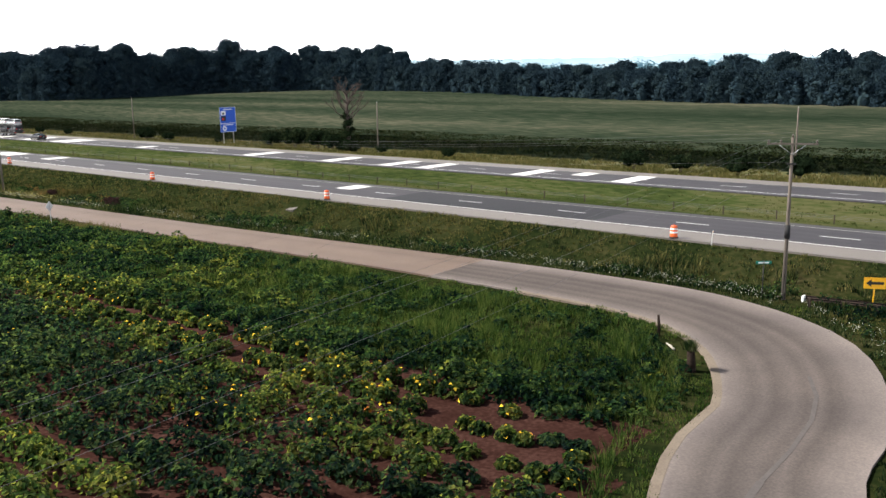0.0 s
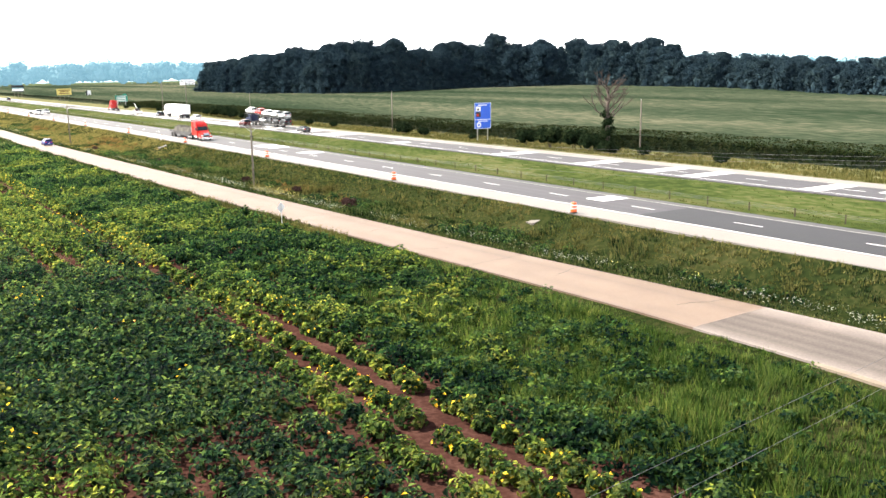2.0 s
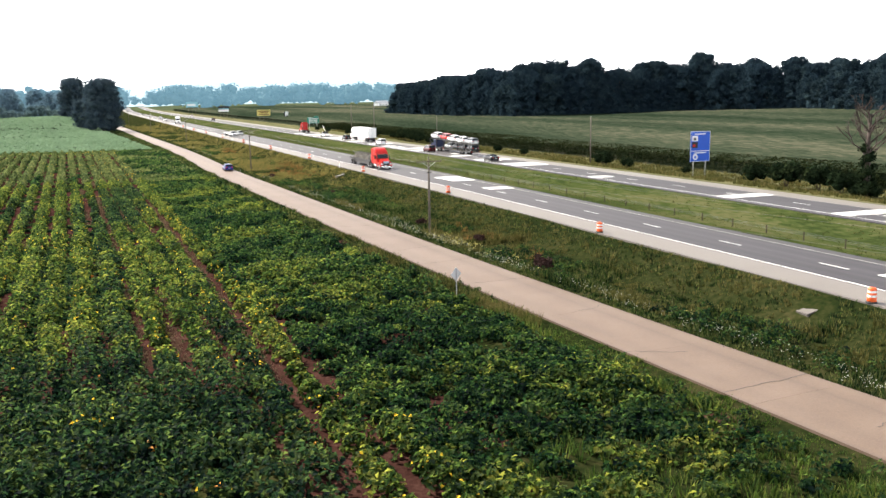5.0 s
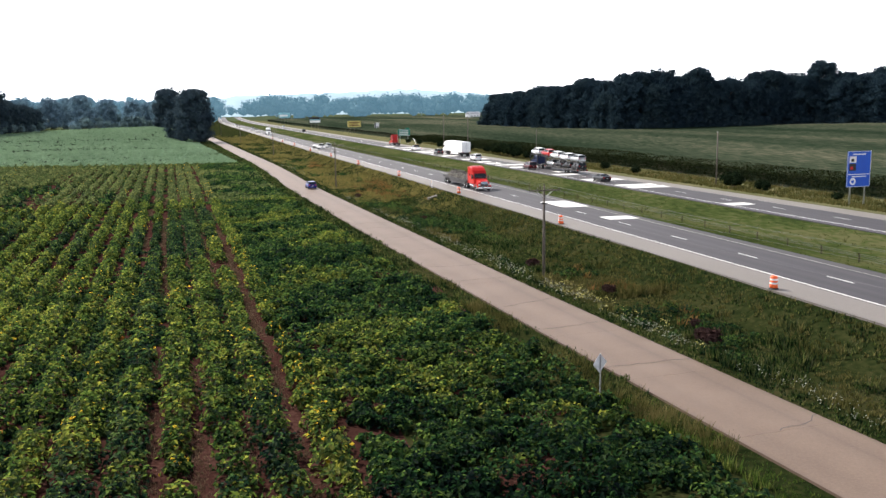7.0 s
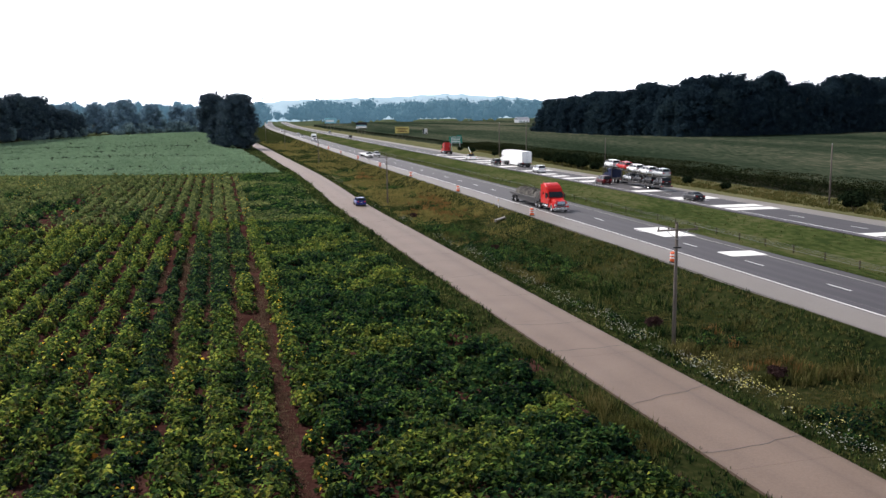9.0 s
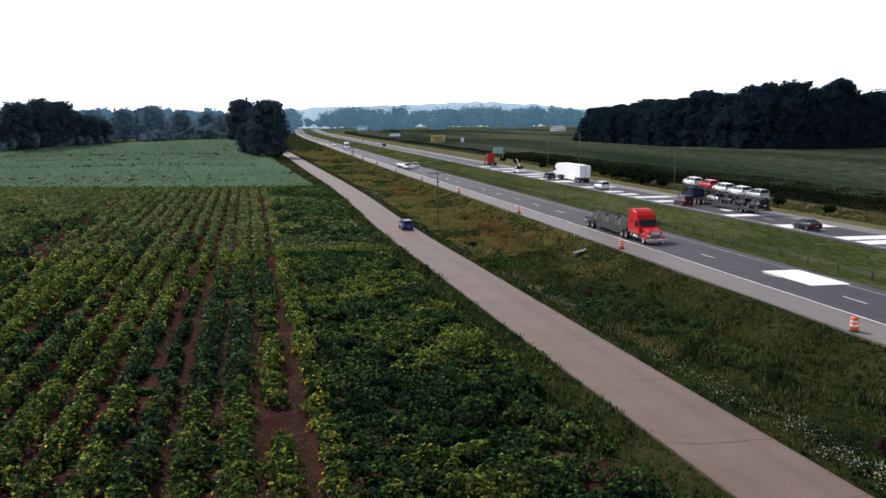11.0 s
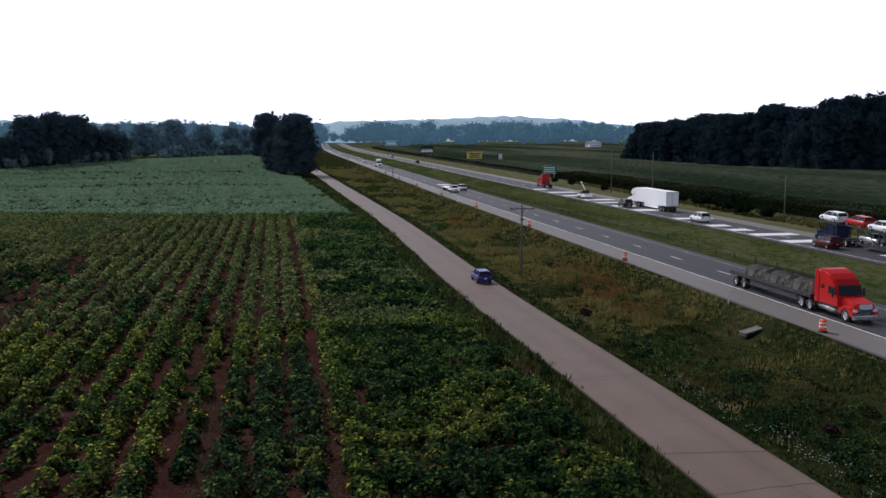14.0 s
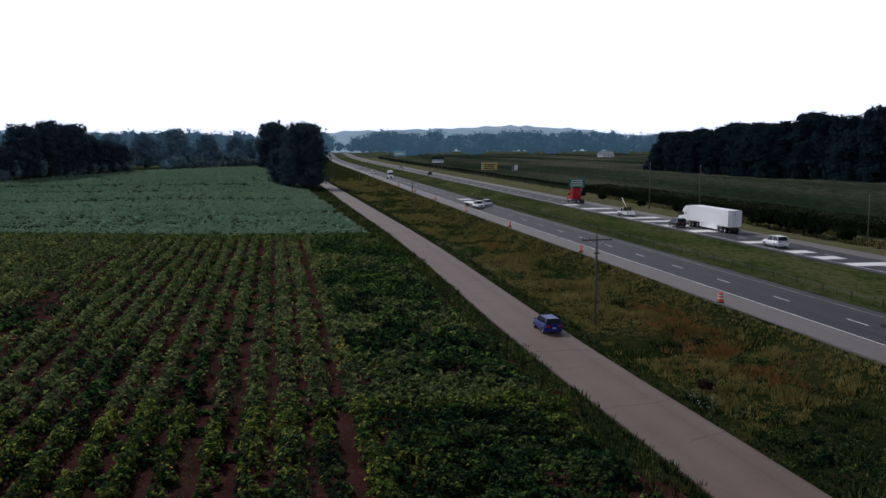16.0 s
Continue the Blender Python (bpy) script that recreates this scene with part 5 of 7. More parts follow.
def dead_tree():
    t = tagged(new("dead_tree"), "dead tree with bare upper branches and ivy-wrapped trunk", "tree")
    rng = np.random.default_rng(5)
    bm = bmesh.new()
    tube(bm, [(0, 0, -0.3), (0.05, 0, 3), (0, 0.1, 6), (0.15, 0, 9.5)], [0.42, 0.36, 0.26, 0.08], 8)

    def limb(p, d, ln, r, depth):
        q = p + d * ln
        tube(bm, [p, p + d * ln * 0.5 + Vector((0, 0, 0.1 * ln)), q], [r, r * 0.75, r * 0.5], 5, False)
        if depth:
            for _ in range(3):
                nd = (d + Vector(rng.normal(0, 0.42, 3)) + Vector((0, 0, 0.25))).normalized()
                limb(p + d * ln * (0.5 + 0.5 * rng.random()), nd, ln * 0.66, r * 0.5, depth - 1)
    for k in range(15):
        a = k * 2.4
        limb(Vector((0, 0, 4.2 + 0.36 * k)), Vector((math.cos(a) * 0.8, math.sin(a) * 0.8, 0.75)).normalized(), 2.6 - 0.08 * k, 0.11, 3)
    part("trunk", bm, DEADWOOD, t)
    blobs = [(0.45 * math.cos(k * 2.1), 0.45 * math.sin(k * 2.1), 0.5 + 0.5 * k, (1.05, 0.8, 0.95, 0.7)[k % 4] - 0.03 * k, 0.75) for k in range(11)]
    blobs += [(1.1 * math.cos(k * 1.26), 1.1 * math.sin(k * 1.26), 0.7 + 0.25 * (k % 2), 0.85, 0.9) for k in range(5)]
    v, f = crown_leaves(blobs, 20, 0.28, rng, 0.6, jitter=0.6)
    np_mesh("ivy", v, f, BUSH_LEAF, t, "dark ivy on the trunk")
    return t


at(dead_tree(), 112.8, 124.5, 0, 1.2)


# ---- utility poles and wires ----
INSULATOR = material("brown_glazed_insulator", [(0.05, 0.035, 0.03), (0.10, 0.08, 0.07)], 3, 12, 0.4, 0.0)
def utility_pole(h, arm=True, label="weathered wooden utility pole with crossarm and insulators"):
    p = tagged(new("utility_pole"), label, "utility pole", "utility poles beside the frontage road")
    part("pole", tube(bmesh.new(), [(0, 0, -0.5), (0, 0, h * 0.5), (0, 0, h)], [0.15, 0.125, 0.095], 10), WOODPOLE, p)
    if arm:
        part("crossarm", box(bmesh.new(), -1.55, 1.55, -0.19, -0.09, h - 0.47, h - 0.35, 0.012), WOODPOLE, p)
        for sx in (-1, 1):
            part("brace", tube(bmesh.new(), [(sx * 0.85, -0.14, h - 0.44), (0, -0.12, h - 1.1)], 0.022, 5), STEEL, p)
        for x, z in ((-1.45, h - 0.35), (1.45, h - 0.35), (-0.7, h - 0.35), (0, h)):
            part("insulator", tube(bmesh.new(), [(x, -0.14 if x else 0, z), (x, -0.14 if x else 0, z + 0.1), (x, -0.14 if x else 0, z + 0.2)], [0.035, 0.06, 0.03], 8), INSULATOR, p)
        part("cable_bracket", box(bmesh.new(), -0.3, 0.3, -0.16, -0.1, h - 1.75, h - 1.65, 0.01), BLACK, p)
    return p


POLES = [(57.8, 23.0, 10.8), (50.8, 126.8, 8.6), (44.2, 229.0, 9.0), (39.5, 365.0, 9.0), (31.0, 490.0, 9.0), (22.0, 620.0, 9.0)]
pole = at(utility_pole(9.0), *POLES[1][:2], 3)
pole.scale = (1, 1, 8.6 / 9)
for x, y, h in POLES[2:]:
    placed(pole, x, y, 3)
corner = at(utility_pole(10.7, True, "tall utility pole with crossarm and black wire guard at the bend"), 57.8, 23.0, -70)
part("wire_guard", tube(bmesh.new(), [(0, 0, 4.1), (0, 0, 5.0)], 0.19, 10), BLACK, corner)


def wire(p, q, sag, r=0.0045, name="overhead_wire", label="thin overhead power line wire"):
    p, q = Vector(p), Vector(q)
    pts = [p.lerp(q, i / 16) - Vector((0, 0, sag * 4 * (i / 16) * (1 - i / 16))) for i in range(17)]
    return tagged(part(name, tube(bmesh.new(), pts, r, 4, False), WIRE), label, "wire", "overhead wires")


def top_of(i, dx, dz):
    x, y, h = POLES[i]
    return (x + dx, y, float(ground_z(np.array([x]), np.array([y]))[0]) + h + dz)


for i in range(0, 5):
    for dx, dz in ((-1.45, -0.17), (1.45, -0.17), (0, 0.2), (0.1, -1.7)):
        wire(top_of(i, dx, dz), top_of(i + 1, dx, dz), 1.1)

# the line that leaves the bend westward over the field
west = at(utility_pole(10.0, True, "wooden utility pole west of the frontage road"), -38.0, 11.5, -78)
for o, dz in ((-1.45, -0.17), (-0.7, -0.17), (1.45, -0.17), (0.12, -1.7)):
    a = Vector((57.8 + 0.34 * o, 23.0 - 0.94 * o, 10.8 + dz))
    b = Vector((-38.0 + 0.2 * o, 11.5 - 0.98 * o, 10.1 + dz))
    wire(a, b, 0.9, 0.0045)


# ---- vehicles ----
def paint(name, c, metal=0.0, rough=0.3):
    return material(name, [tuple(v * 0.9 for v in c), c], 0.8, 6, rough, 0.0, metal=metal, spec=0.2, coat=0.08)


BLUE = paint("blue_car_paint", (0.008, 0.018, 0.16))
WHITE = paint("white_vehicle_paint", (0.8, 0.8, 0.79))
RED = paint("red_vehicle_paint", (0.46, 0.014, 0.012))
DARKRED = paint("dark_red_paint", (0.07, 0.006, 0.008))
DARK = paint("black_vehicle_paint", (0.015, 0.015, 0.018))
SILVER = paint("silver_vehicle_paint", (0.42, 0.43, 0.44), 0.4)
NAVY = paint("navy_truck_paint", (0.008, 0.016, 0.06))
GLASS = glass("dark_car_glass")
CHROME = material("bright_chrome", [(0.55, 0.55, 0.56), (0.7, 0.7, 0.7)], 2, 10, 0.2, 0.0, metal=0.9)
LAMPRED = material("red_tail_lamp", [(0.35, 0.01, 0.01), (0.5, 0.02, 0.02)], 2, 10, 0.3, 0.0)
LAMPWHITE = material("clear_head_lamp", [(0.6, 0.6, 0.6), (0.75, 0.75, 0.75)], 2, 10, 0.15, 0.0)
AMBER = material("amber_lamp", [(0.7, 0.3, 0.02), (0.8, 0.4, 0.04)], 2, 10, 0.3, 0.0)
CHASSIS = material("dark_chassis_steel", [(0.02, 0.02, 0.022), (0.045, 0.043, 0.042)], 2, 12, 0.7, 0.1)
TARP = material("dark_tarpaulin", [(0.014, 0.014, 0.014), (0.05, 0.047, 0.042), (0.14, 0.13, 0.11)], 1.2, 7, 0.8, 0.5, spec=0.05)
TRAILERWHITE = material("white_trailer_skin", [(0.76, 0.76, 0.75), (0.84, 0.84, 0.83)], 0.5, 3, 0.45, 0.05)


def loft(bm, sections):
    """A closed body from half-sections, each a list of (x, y, z) from the bottom middle to the top middle, mirrored."""
    rings = []
    for sec in sections:
        rings.append([bm.verts.new(p) for p in sec] + [bm.verts.new((-p[0], p[1], p[2])) for p in sec[::-1]])
    n = len(rings[0])
    for a, b in zip(rings, rings[1:]):
        for k in range(n):
            f = bm.faces.new((a[k], b[k], b[(k + 1) % n], a[(k + 1) % n]))
            f.smooth = True
    bm.faces.new(rings[0])
    bm.faces.new(rings[-1][::-1])
    bmesh.ops.recalc_face_normals(bm, faces=bm.faces)
    return bm


def extrude(bm, profile, x0, x1, bevel=0.0):
    """A side profile of (y, z) points, from x0 to x1."""
    a = [bm.verts.new((x0, y, z)) for y, z in profile]
    b = [bm.verts.new((x1, y, z)) for y, z in profile]
    n = len(a)
    fs = [bm.faces.new(a), bm.faces.new(b[::-1])] + [bm.faces.new((a[i], b[i], b[(i + 1) % n], a[(i + 1) % n])) for i in range(n)]
    bmesh.ops.recalc_face_normals(bm, faces=fs)
    if bevel:
        bmesh.ops.bevel(bm, geom=list({e for f in fs[:2] for e in f.edges}), offset=bevel, segments=2, affect="EDGES")
    return bm


WHEELS = {}


def wheel(parent, x, y, r, w=0.22, rimmat=None):
    """A tyre with its rim, the axle along x."""
    key = (r, w, rimmat.name if rimmat else "")
    if key not in WHEELS:
        bm = bmesh.new()
        prof = [(-w / 2, r * 0.62), (-w / 2, r * 0.93), (-w * 0.36, r), (w * 0.36, r), (w / 2, r * 0.93), (w / 2, r * 0.62)]
        rings = [[bm.verts.new((px, pr * math.cos(a), pr * math.sin(a))) for a in (2 * math.pi * k / 18 for k in range(18))] for px, pr in prof]
        for a, b in zip(rings, rings[1:]):
            for k in range(18):
                bm.faces.new((a[k], a[(k + 1) % 18], b[(k + 1) % 18], b[k])).smooth = True
        me1 = bpy.data.meshes.new("tyre")
        bm.to_mesh(me1)
        bm.free()
        me1.materials.append(BLACK)
        bm, rings = bmesh.new(), []
        for s in (-1, 1):
            ring = [bm.verts.new((s * w * 0.40, r * 0.63 * math.cos(a), r * 0.63 * math.sin(a))) for a in (2 * math.pi * k / 18 for k in range(18))]
            hub = [bm.verts.new((s * w * 0.30, r * 0.45 * math.cos(a), r * 0.45 * math.sin(a))) for a in (2 * math.pi * k / 18 for k in range(18))]
            for k in range(18):
                bm.faces.new((ring[k], ring[(k + 1) % 18], hub[(k + 1) % 18], hub[k]))
            bm.faces.new(hub)
            rings.append(ring)
            for k in range(5):
                a = 2 * math.pi * k / 5
                c, si = math.cos(a), math.sin(a)
                sp = [bm.verts.new((s * w * 0.38, rr * c - t * si, rr * si + t * c)) for rr, t in ((0.08 * r, 0.09 * r), (0.6 * r, 0.06 * r), (0.6 * r, -0.06 * r), (0.08 * r, -0.09 * r))]
                bm.faces.new(sp)
        for k in range(18):
            bm.faces.new((rings[0][k], rings[0][(k + 1) % 18], rings[1][(k + 1) % 18], rings[1][k]))
        me2 = bpy.data.meshes.new("rim")
        bm.to_mesh(me2)
        bm.free()
        me2.materials.append(rimmat or CHROME)
        WHEELS[key] = (me1, me2)
    t = new("tyre", WHEELS[key][0])
    t.parent = parent
    t.location = (x, y, r)
    rim = new("rim", WHEELS[key][1])
    rim.parent = t
    return t


def panes(c, pieces):
    """Glass of a cabin: one piece for each stretch of it, the sides apart."""
    for name, secs in pieces:
        for side in ((-1, 1) if name == "side_window" else (0,)):
            bm = loft(bmesh.new(), secs)
            for f in bm.faces:
                f.smooth = False
            if side:
                bmesh.ops.delete(bm, geom=[f for f in bm.faces if f.calc_center_median().x * side < 0.02], context="FACES")
            part(name, bm, GLASS, c, "dark tinted glass")


def car(body, label, L=4.5, W=1.78, H=1.45, style="sedan", hood=0.92, clear=0.22, category="car"):
    """A passenger car, front towards +y, standing on z = 0. style: sedan, wagon, suv, coupe."""
    c = tagged(new("car"), label, category)
    h2, w2 = L / 2, W / 2
    belt = hood + 0.06
    tail = belt + 0.02 if style in ("sedan", "coupe") else belt + 0.04
    secs = []
    for fy, zb, zt, fw in ((-1.0, clear + 0.16, tail - 0.16, 0.80), (-0.96, clear + 0.05, tail - 0.02, 0.93), (-0.72, clear, tail, 0.99), (-0.2, clear, belt, 1.0), (0.3, clear, belt, 1.0), (0.42, clear, belt - 0.02, 0.99), (0.78, clear, hood - 0.06, 0.96), (0.94, clear + 0.03, hood - 0.2, 0.88), (1.0, clear + 0.12, hood - 0.34, 0.74)):
        y, w = fy * h2, fw * w2
        secs.append([(0, y, zb), (w * 0.86, y, zb), (w, y, zb + 0.16), (w, y, (zb + zt) / 2 + 0.06), (w * 0.95, y, zt - 0.03), (w * 0.80, y, zt), (0, y, zt + 0.03)])
    part("body", loft(bmesh.new(), secs), body, c)
    ends = {"sedan": (-0.62, -0.34, 0.10, 0.42), "coupe": (-0.66, -0.28, 0.06, 0.40), "wagon": (-0.94, -0.80, 0.12, 0.44), "suv": (-0.95, -0.84, 0.14, 0.44)}[style]
    yb, yr, yf, yw = (e * h2 for e in ends)
    wt = w2 * (0.72 if style != "suv" else 0.78)
    cabin = ([[(0, yb, belt - 0.05), (w2 * 0.88, yb, belt - 0.05), (w2 * 0.86, yb, belt), (0, yb, belt + 0.01)],
              [(0, yr, belt - 0.05), (w2 * 0.92, yr, belt - 0.05), (wt, yr, H - 0.05), (0, yr, H - 0.02)],
              [(0, yf, belt - 0.05), (w2 * 0.93, yf, belt - 0.05), (wt, yf, H - 0.05), (0, yf, H - 0.02)],
              [(0, yw, belt - 0.05), (w2 * 0.90, yw, belt - 0.05), (w2 * 0.88, yw, belt), (0, yw, belt + 0.01)]])
    panes(c, (("rear_window", cabin[:2]), ("side_window", cabin[1:3]), ("windscreen", cabin[2:])))
    bm = bmesh.new()
    box(bm, -wt * 0.97, wt * 0.97, yr - 0.04, yf + 0.05, H - 0.045, H, 0.02)
    part("roof", bm, body, c)
    for s in (-1, 1):
        part("pillar", tube(bmesh.new(), [(s * w2 * 0.89, yw, belt), (s * wt * 1.0, yf, H - 0.04)], 0.035, 5), body, c)
        part("pillar", tube(bmesh.new(), [(s * w2 * 0.88, yb, belt), (s * wt * 1.0, yr, H - 0.04)], 0.05, 5), body, c)
        part("pillar", tube(bmesh.new(), [(s * w2 * 0.94, (yr + yf) * 0.45, belt - 0.02), (s * wt * 1.02, (yr + yf) * 0.45, H - 0.04)], 0.035, 5), body, c)
        part("head_lamp", box(bmesh.new(), s * w2 * 0.55 - 0.16, s * w2 * 0.55 + 0.16, h2 * 0.93, h2 * 0.975, hood - 0.32, hood - 0.2, 0.02), LAMPWHITE, c)
        part("tail_lamp", box(bmesh.new(), s * w2 * 0.68 - 0.16, s * w2 * 0.68 + 0.16, -h2 * 1.005, -h2 * 0.96, tail - 0.30, tail - 0.12, 0.02), LAMPRED, c)
        part("mirror", box(bmesh.new(), s * (w2 + 0.10) - 0.09, s * (w2 + 0.10) + 0.09, yw - 0.32, yw - 0.2, belt, belt + 0.14, 0.03), body, c)
    part("rear_bumper", box(bmesh.new(), -w2 * 0.86, w2 * 0.86, -h2 * 1.02, -h2 * 0.97, clear + 0.12, clear + 0.34, 0.03), body, c)
    part("front_bumper", box(bmesh.new(), -w2 * 0.70, w2 * 0.70, h2 * 0.985, h2 * 1.02, clear + 0.10, clear + 0.30, 0.03), CHASSIS, c)
    part("number_plate", box(bmesh.new(), -0.16, 0.16, -h2 * 1.03, -h2 * 1.01, tail - 0.40, tail - 0.31), PAINT, c)
    r = 0.31 if style != "suv" else 0.37
    for s in (-1, 1):
        for fy in (-0.58, 0.62):
            wheel(c, s * (w2 - 0.10), fy * h2, r, 0.22, SILVER)
    return c


def pickup(body, label, L=5.9, W=2.0, H=1.9, crew=True):
    c = tagged(new("pickup_truck"), label, "pickup truck")
    h2, w2 = L / 2, W / 2
    cab0, cab1 = (-0.12 * h2, 0.42 * h2) if not crew else (-0.30 * h2, 0.44 * h2)
    secs = []
    for fy, zb, zt, fw in ((cab0 / h2, 0.5, 1.15, 1.0), (cab1 / h2, 0.5, 1.15, 1.0), (0.5, 0.5, 1.15, 0.99), (0.9, 0.5, 1.08, 0.96), (1.0, 0.55, 0.98, 0.88)):
        y, w = fy * h2, fw * w2
        secs.append([(0, y, zb), (w * 0.92, y, zb), (w, y, zb + 0.15), (w, y, zt - 0.12), (w * 0.9, y, zt), (0, y, zt + 0.03)])
    part("body", loft(bmesh.new(), secs), body, c)
    wt = w2 * 0.8
    cabin = ([[(0, cab0 + 0.02, 1.1), (w2 * 0.93, cab0 + 0.02, 1.1), (wt, cab0 + 0.1, H - 0.06), (0, cab0 + 0.1, H - 0.03)],
              [(0, cab1 - 0.55, 1.1), (w2 * 0.94, cab1 - 0.55, 1.1), (wt, cab1 - 0.55, H - 0.06), (0, cab1 - 0.55, H - 0.03)],
              [(0, cab1 + 0.15, 1.1), (w2 * 0.9, cab1 + 0.15, 1.1), (w2 * 0.88, cab1 + 0.12, 1.16), (0, cab1 + 0.12, 1.18)]])
    panes(c, (("side_window", cabin[:2]), ("windscreen", cabin[1:])))
    part("roof", box(bmesh.new(), -wt * 0.98, wt * 0.98, cab0 + 0.05, cab1 - 0.5, H - 0.06, H, 0.03), body, c)
    bm = bmesh.new()
    for x0, x1, y0, y1, z0, z1 in ((-w2, -w2 + 0.1, -h2, cab0 - 0.04, 0.5, 1.2), (w2 - 0.1, w2, -h2, cab0 - 0.04, 0.5, 1.2), (-w2, w2, -h2 - 0.06, -h2, 0.5, 1.2), (-w2, w2, cab0 - 0.1, cab0 - 0.03, 0.5, 1.2), (-w2 + 0.1, w2 - 0.1, -h2, cab0 - 0.1, 0.55, 0.66)):
        box(bm, x0, x1, y0, y1, z0, z1)
    part("cargo_bed", bm, body, c)
    for s in (-1, 1):
        part("pillar", tube(bmesh.new(), [(s * w2 * 0.89, cab1 + 0.14, 1.14), (s * wt, cab1 - 0.52, H - 0.05)], 0.045, 5), body, c)
        part("pillar", tube(bmesh.new(), [(s * w2 * 0.93, cab0 + 0.05, 1.12), (s * wt, cab0 + 0.12, H - 0.05)], 0.07, 5), body, c)
        if crew:
            part("pillar", tube(bmesh.new(), [(s * w2 * 0.95, (cab0 + cab1) / 2 - 0.1, 1.12), (s * wt * 1.02, (cab0 + cab1) / 2 - 0.1, H - 0.05)], 0.05, 5), body, c)
        part("mirror", box(bmesh.new(), s * (w2 + 0.14) - 0.1, s * (w2 + 0.14) + 0.1, cab1 - 0.15, cab1 - 0.03, 1.15, 1.42, 0.03), CHASSIS, c)
        part("head_lamp", box(bmesh.new(), s * w2 * 0.68 - 0.2, s * w2 * 0.68 + 0.2, h2 * 0.965, h2 * 1.005, 0.8, 0.98, 0.02), LAMPWHITE, c)
        part("tail_lamp", box(bmesh.new(), s * (w2 - 0.1) - 0.08, s * (w2 - 0.1) + 0.08, -h2 - 0.09, -h2 - 0.05, 0.8, 1.12, 0.01), LAMPRED, c)
        for fy in (-0.58, 0.66):
            wheel(c, s * (w2 - 0.14), fy * h2, 0.40, 0.27, SILVER)
    part("grille", box(bmesh.new(), -w2 * 0.5, w2 * 0.5, h2 * 0.97, h2 * 1.012, 0.66, 0.98, 0.02), CHASSIS, c)
    part("front_bumper", box(bmesh.new(), -w2 * 0.94, w2 * 0.94, h2 * 0.99, h2 * 1.04, 0.42, 0.6, 0.03), CHROME, c)
    part("rear_bumper", box(bmesh.new(), -w2 * 0.94, w2 * 0.94, -h2 - 0.2, -h2 - 0.07, 0.45, 0.6, 0.02), CHROME, c)
    part("chassis", box(bmesh.new(), -0.5, 0.5, -h2, h2 * 0.85, 0.34, 0.5), CHASSIS, c)
    return c


def tractor(body, label, low=False):
    """A long-nosed sleeper tractor, front towards +y, its fifth wheel near y = -2.6; low: a flat cab with a car rack over it."""
    c = tagged(new("semi_tractor"), label, "truck")
    part("chassis", box(bmesh.new(), -0.45, 0.45, -4.2, 3.4, 0.72, 0.98, 0.02), CHASSIS, c)
    part("sleeper_cab", extrude(bmesh.new(), [(-1.05, 0.95), (1.75, 0.95), (1.85, 1.75), (1.62, 2.05), (1.35, 2.75), (0.95, 3.25), (0.35, 3.65), (-0.4, 3.9), (-1.05, 3.95)] if not low else [(-0.9, 0.95), (1.75, 0.95), (1.85, 1.75), (1.62, 2.0), (1.38, 2.62), (1.1, 2.74), (-0.9, 2.74)], -1.2, 1.2, 0.13), body, c)
    if low:
        for s in (-1, 1):
            part("rack_rail", box(bmesh.new(), s * 0.85 - 0.25, s * 0.85 + 0.25, -1.2, 3.5, 2.92, 3.0), CHASSIS, c)
            part("rack_post", tube(bmesh.new(), [(s * 1.1, 3.3, 0.7), (s * 1.1, 3.2, 2.94)], 0.06, 6), CHASSIS, c)
            part("rack_post", box(bmesh.new(), s * 1.12 - 0.07, s * 1.12 + 0.07, -1.2, -1.05, 0.9, 2.94), CHASSIS, c)
        part("rack_beam", box(bmesh.new(), -1.15, 1.15, -1.2, -1.05, 2.82, 2.94), CHASSIS, c)
    part("hood", extrude(bmesh.new(), [(1.7, 0.85), (3.55, 0.8), (3.75, 1.2), (3.6, 1.62), (2.6, 1.85), (1.7, 1.98)], -0.92, 0.92, 0.16), body, c)
    bm = bmesh.new()
    vs = [bm.verts.new(p) for p in ((-1.06, 1.70, 2.0), (1.06, 1.70, 2.0), (1.04, 1.37, 2.78), (-1.04, 1.37, 2.78))]
    bm.faces.new(vs)
    geo = bmesh.ops.extrude_face_region(bm, geom=bm.faces[:])
    bmesh.ops.translate(bm, verts=[v for v in geo["geom"] if isinstance(v, bmesh.types.BMVert)], vec=(0, 0.035, 0.015))
    bmesh.ops.recalc_face_normals(bm, faces=bm.faces)
    part("windscreen", bm, GLASS, c, "dark windscreen")
    for s in (-1, 1):
        part("side_window", extrude(bmesh.new(), [(0.35, 2.0), (1.45, 2.0), (1.25, 2.6), (0.35, 2.65)], s * 1.2, s * 1.215), GLASS, c)
        part("vent_window", box(bmesh.new(), s * 1.2 - 0.01, s * 1.2 + 0.012, -0.65, -0.25, 2.3, 2.65), GLASS, c)
        part("fender", extrude(bmesh.new(), [(1.75, 0.62), (1.95, 1.1), (2.5, 1.32), (3.2, 1.25), (3.68, 0.95), (3.75, 0.55), (3.35, 0.55), (3.15, 0.95), (2.7, 1.1), (2.3, 0.95), (2.15, 0.6)], s * 0.82, s * 1.2, 0.03), body, c)
        part("fuel_tank", tube(bmesh.new(), [(s * 0.92, -0.9, 0.72), (s * 0.92, 1.35, 0.72)], 0.30, 12), CHROME, c)
        part("step", box(bmesh.new(), s * 1.0 - 0.16, s * 1.0 + 0.2, -0.9, 1.4, 0.93, 1.0, 0.01), CHASSIS, c)
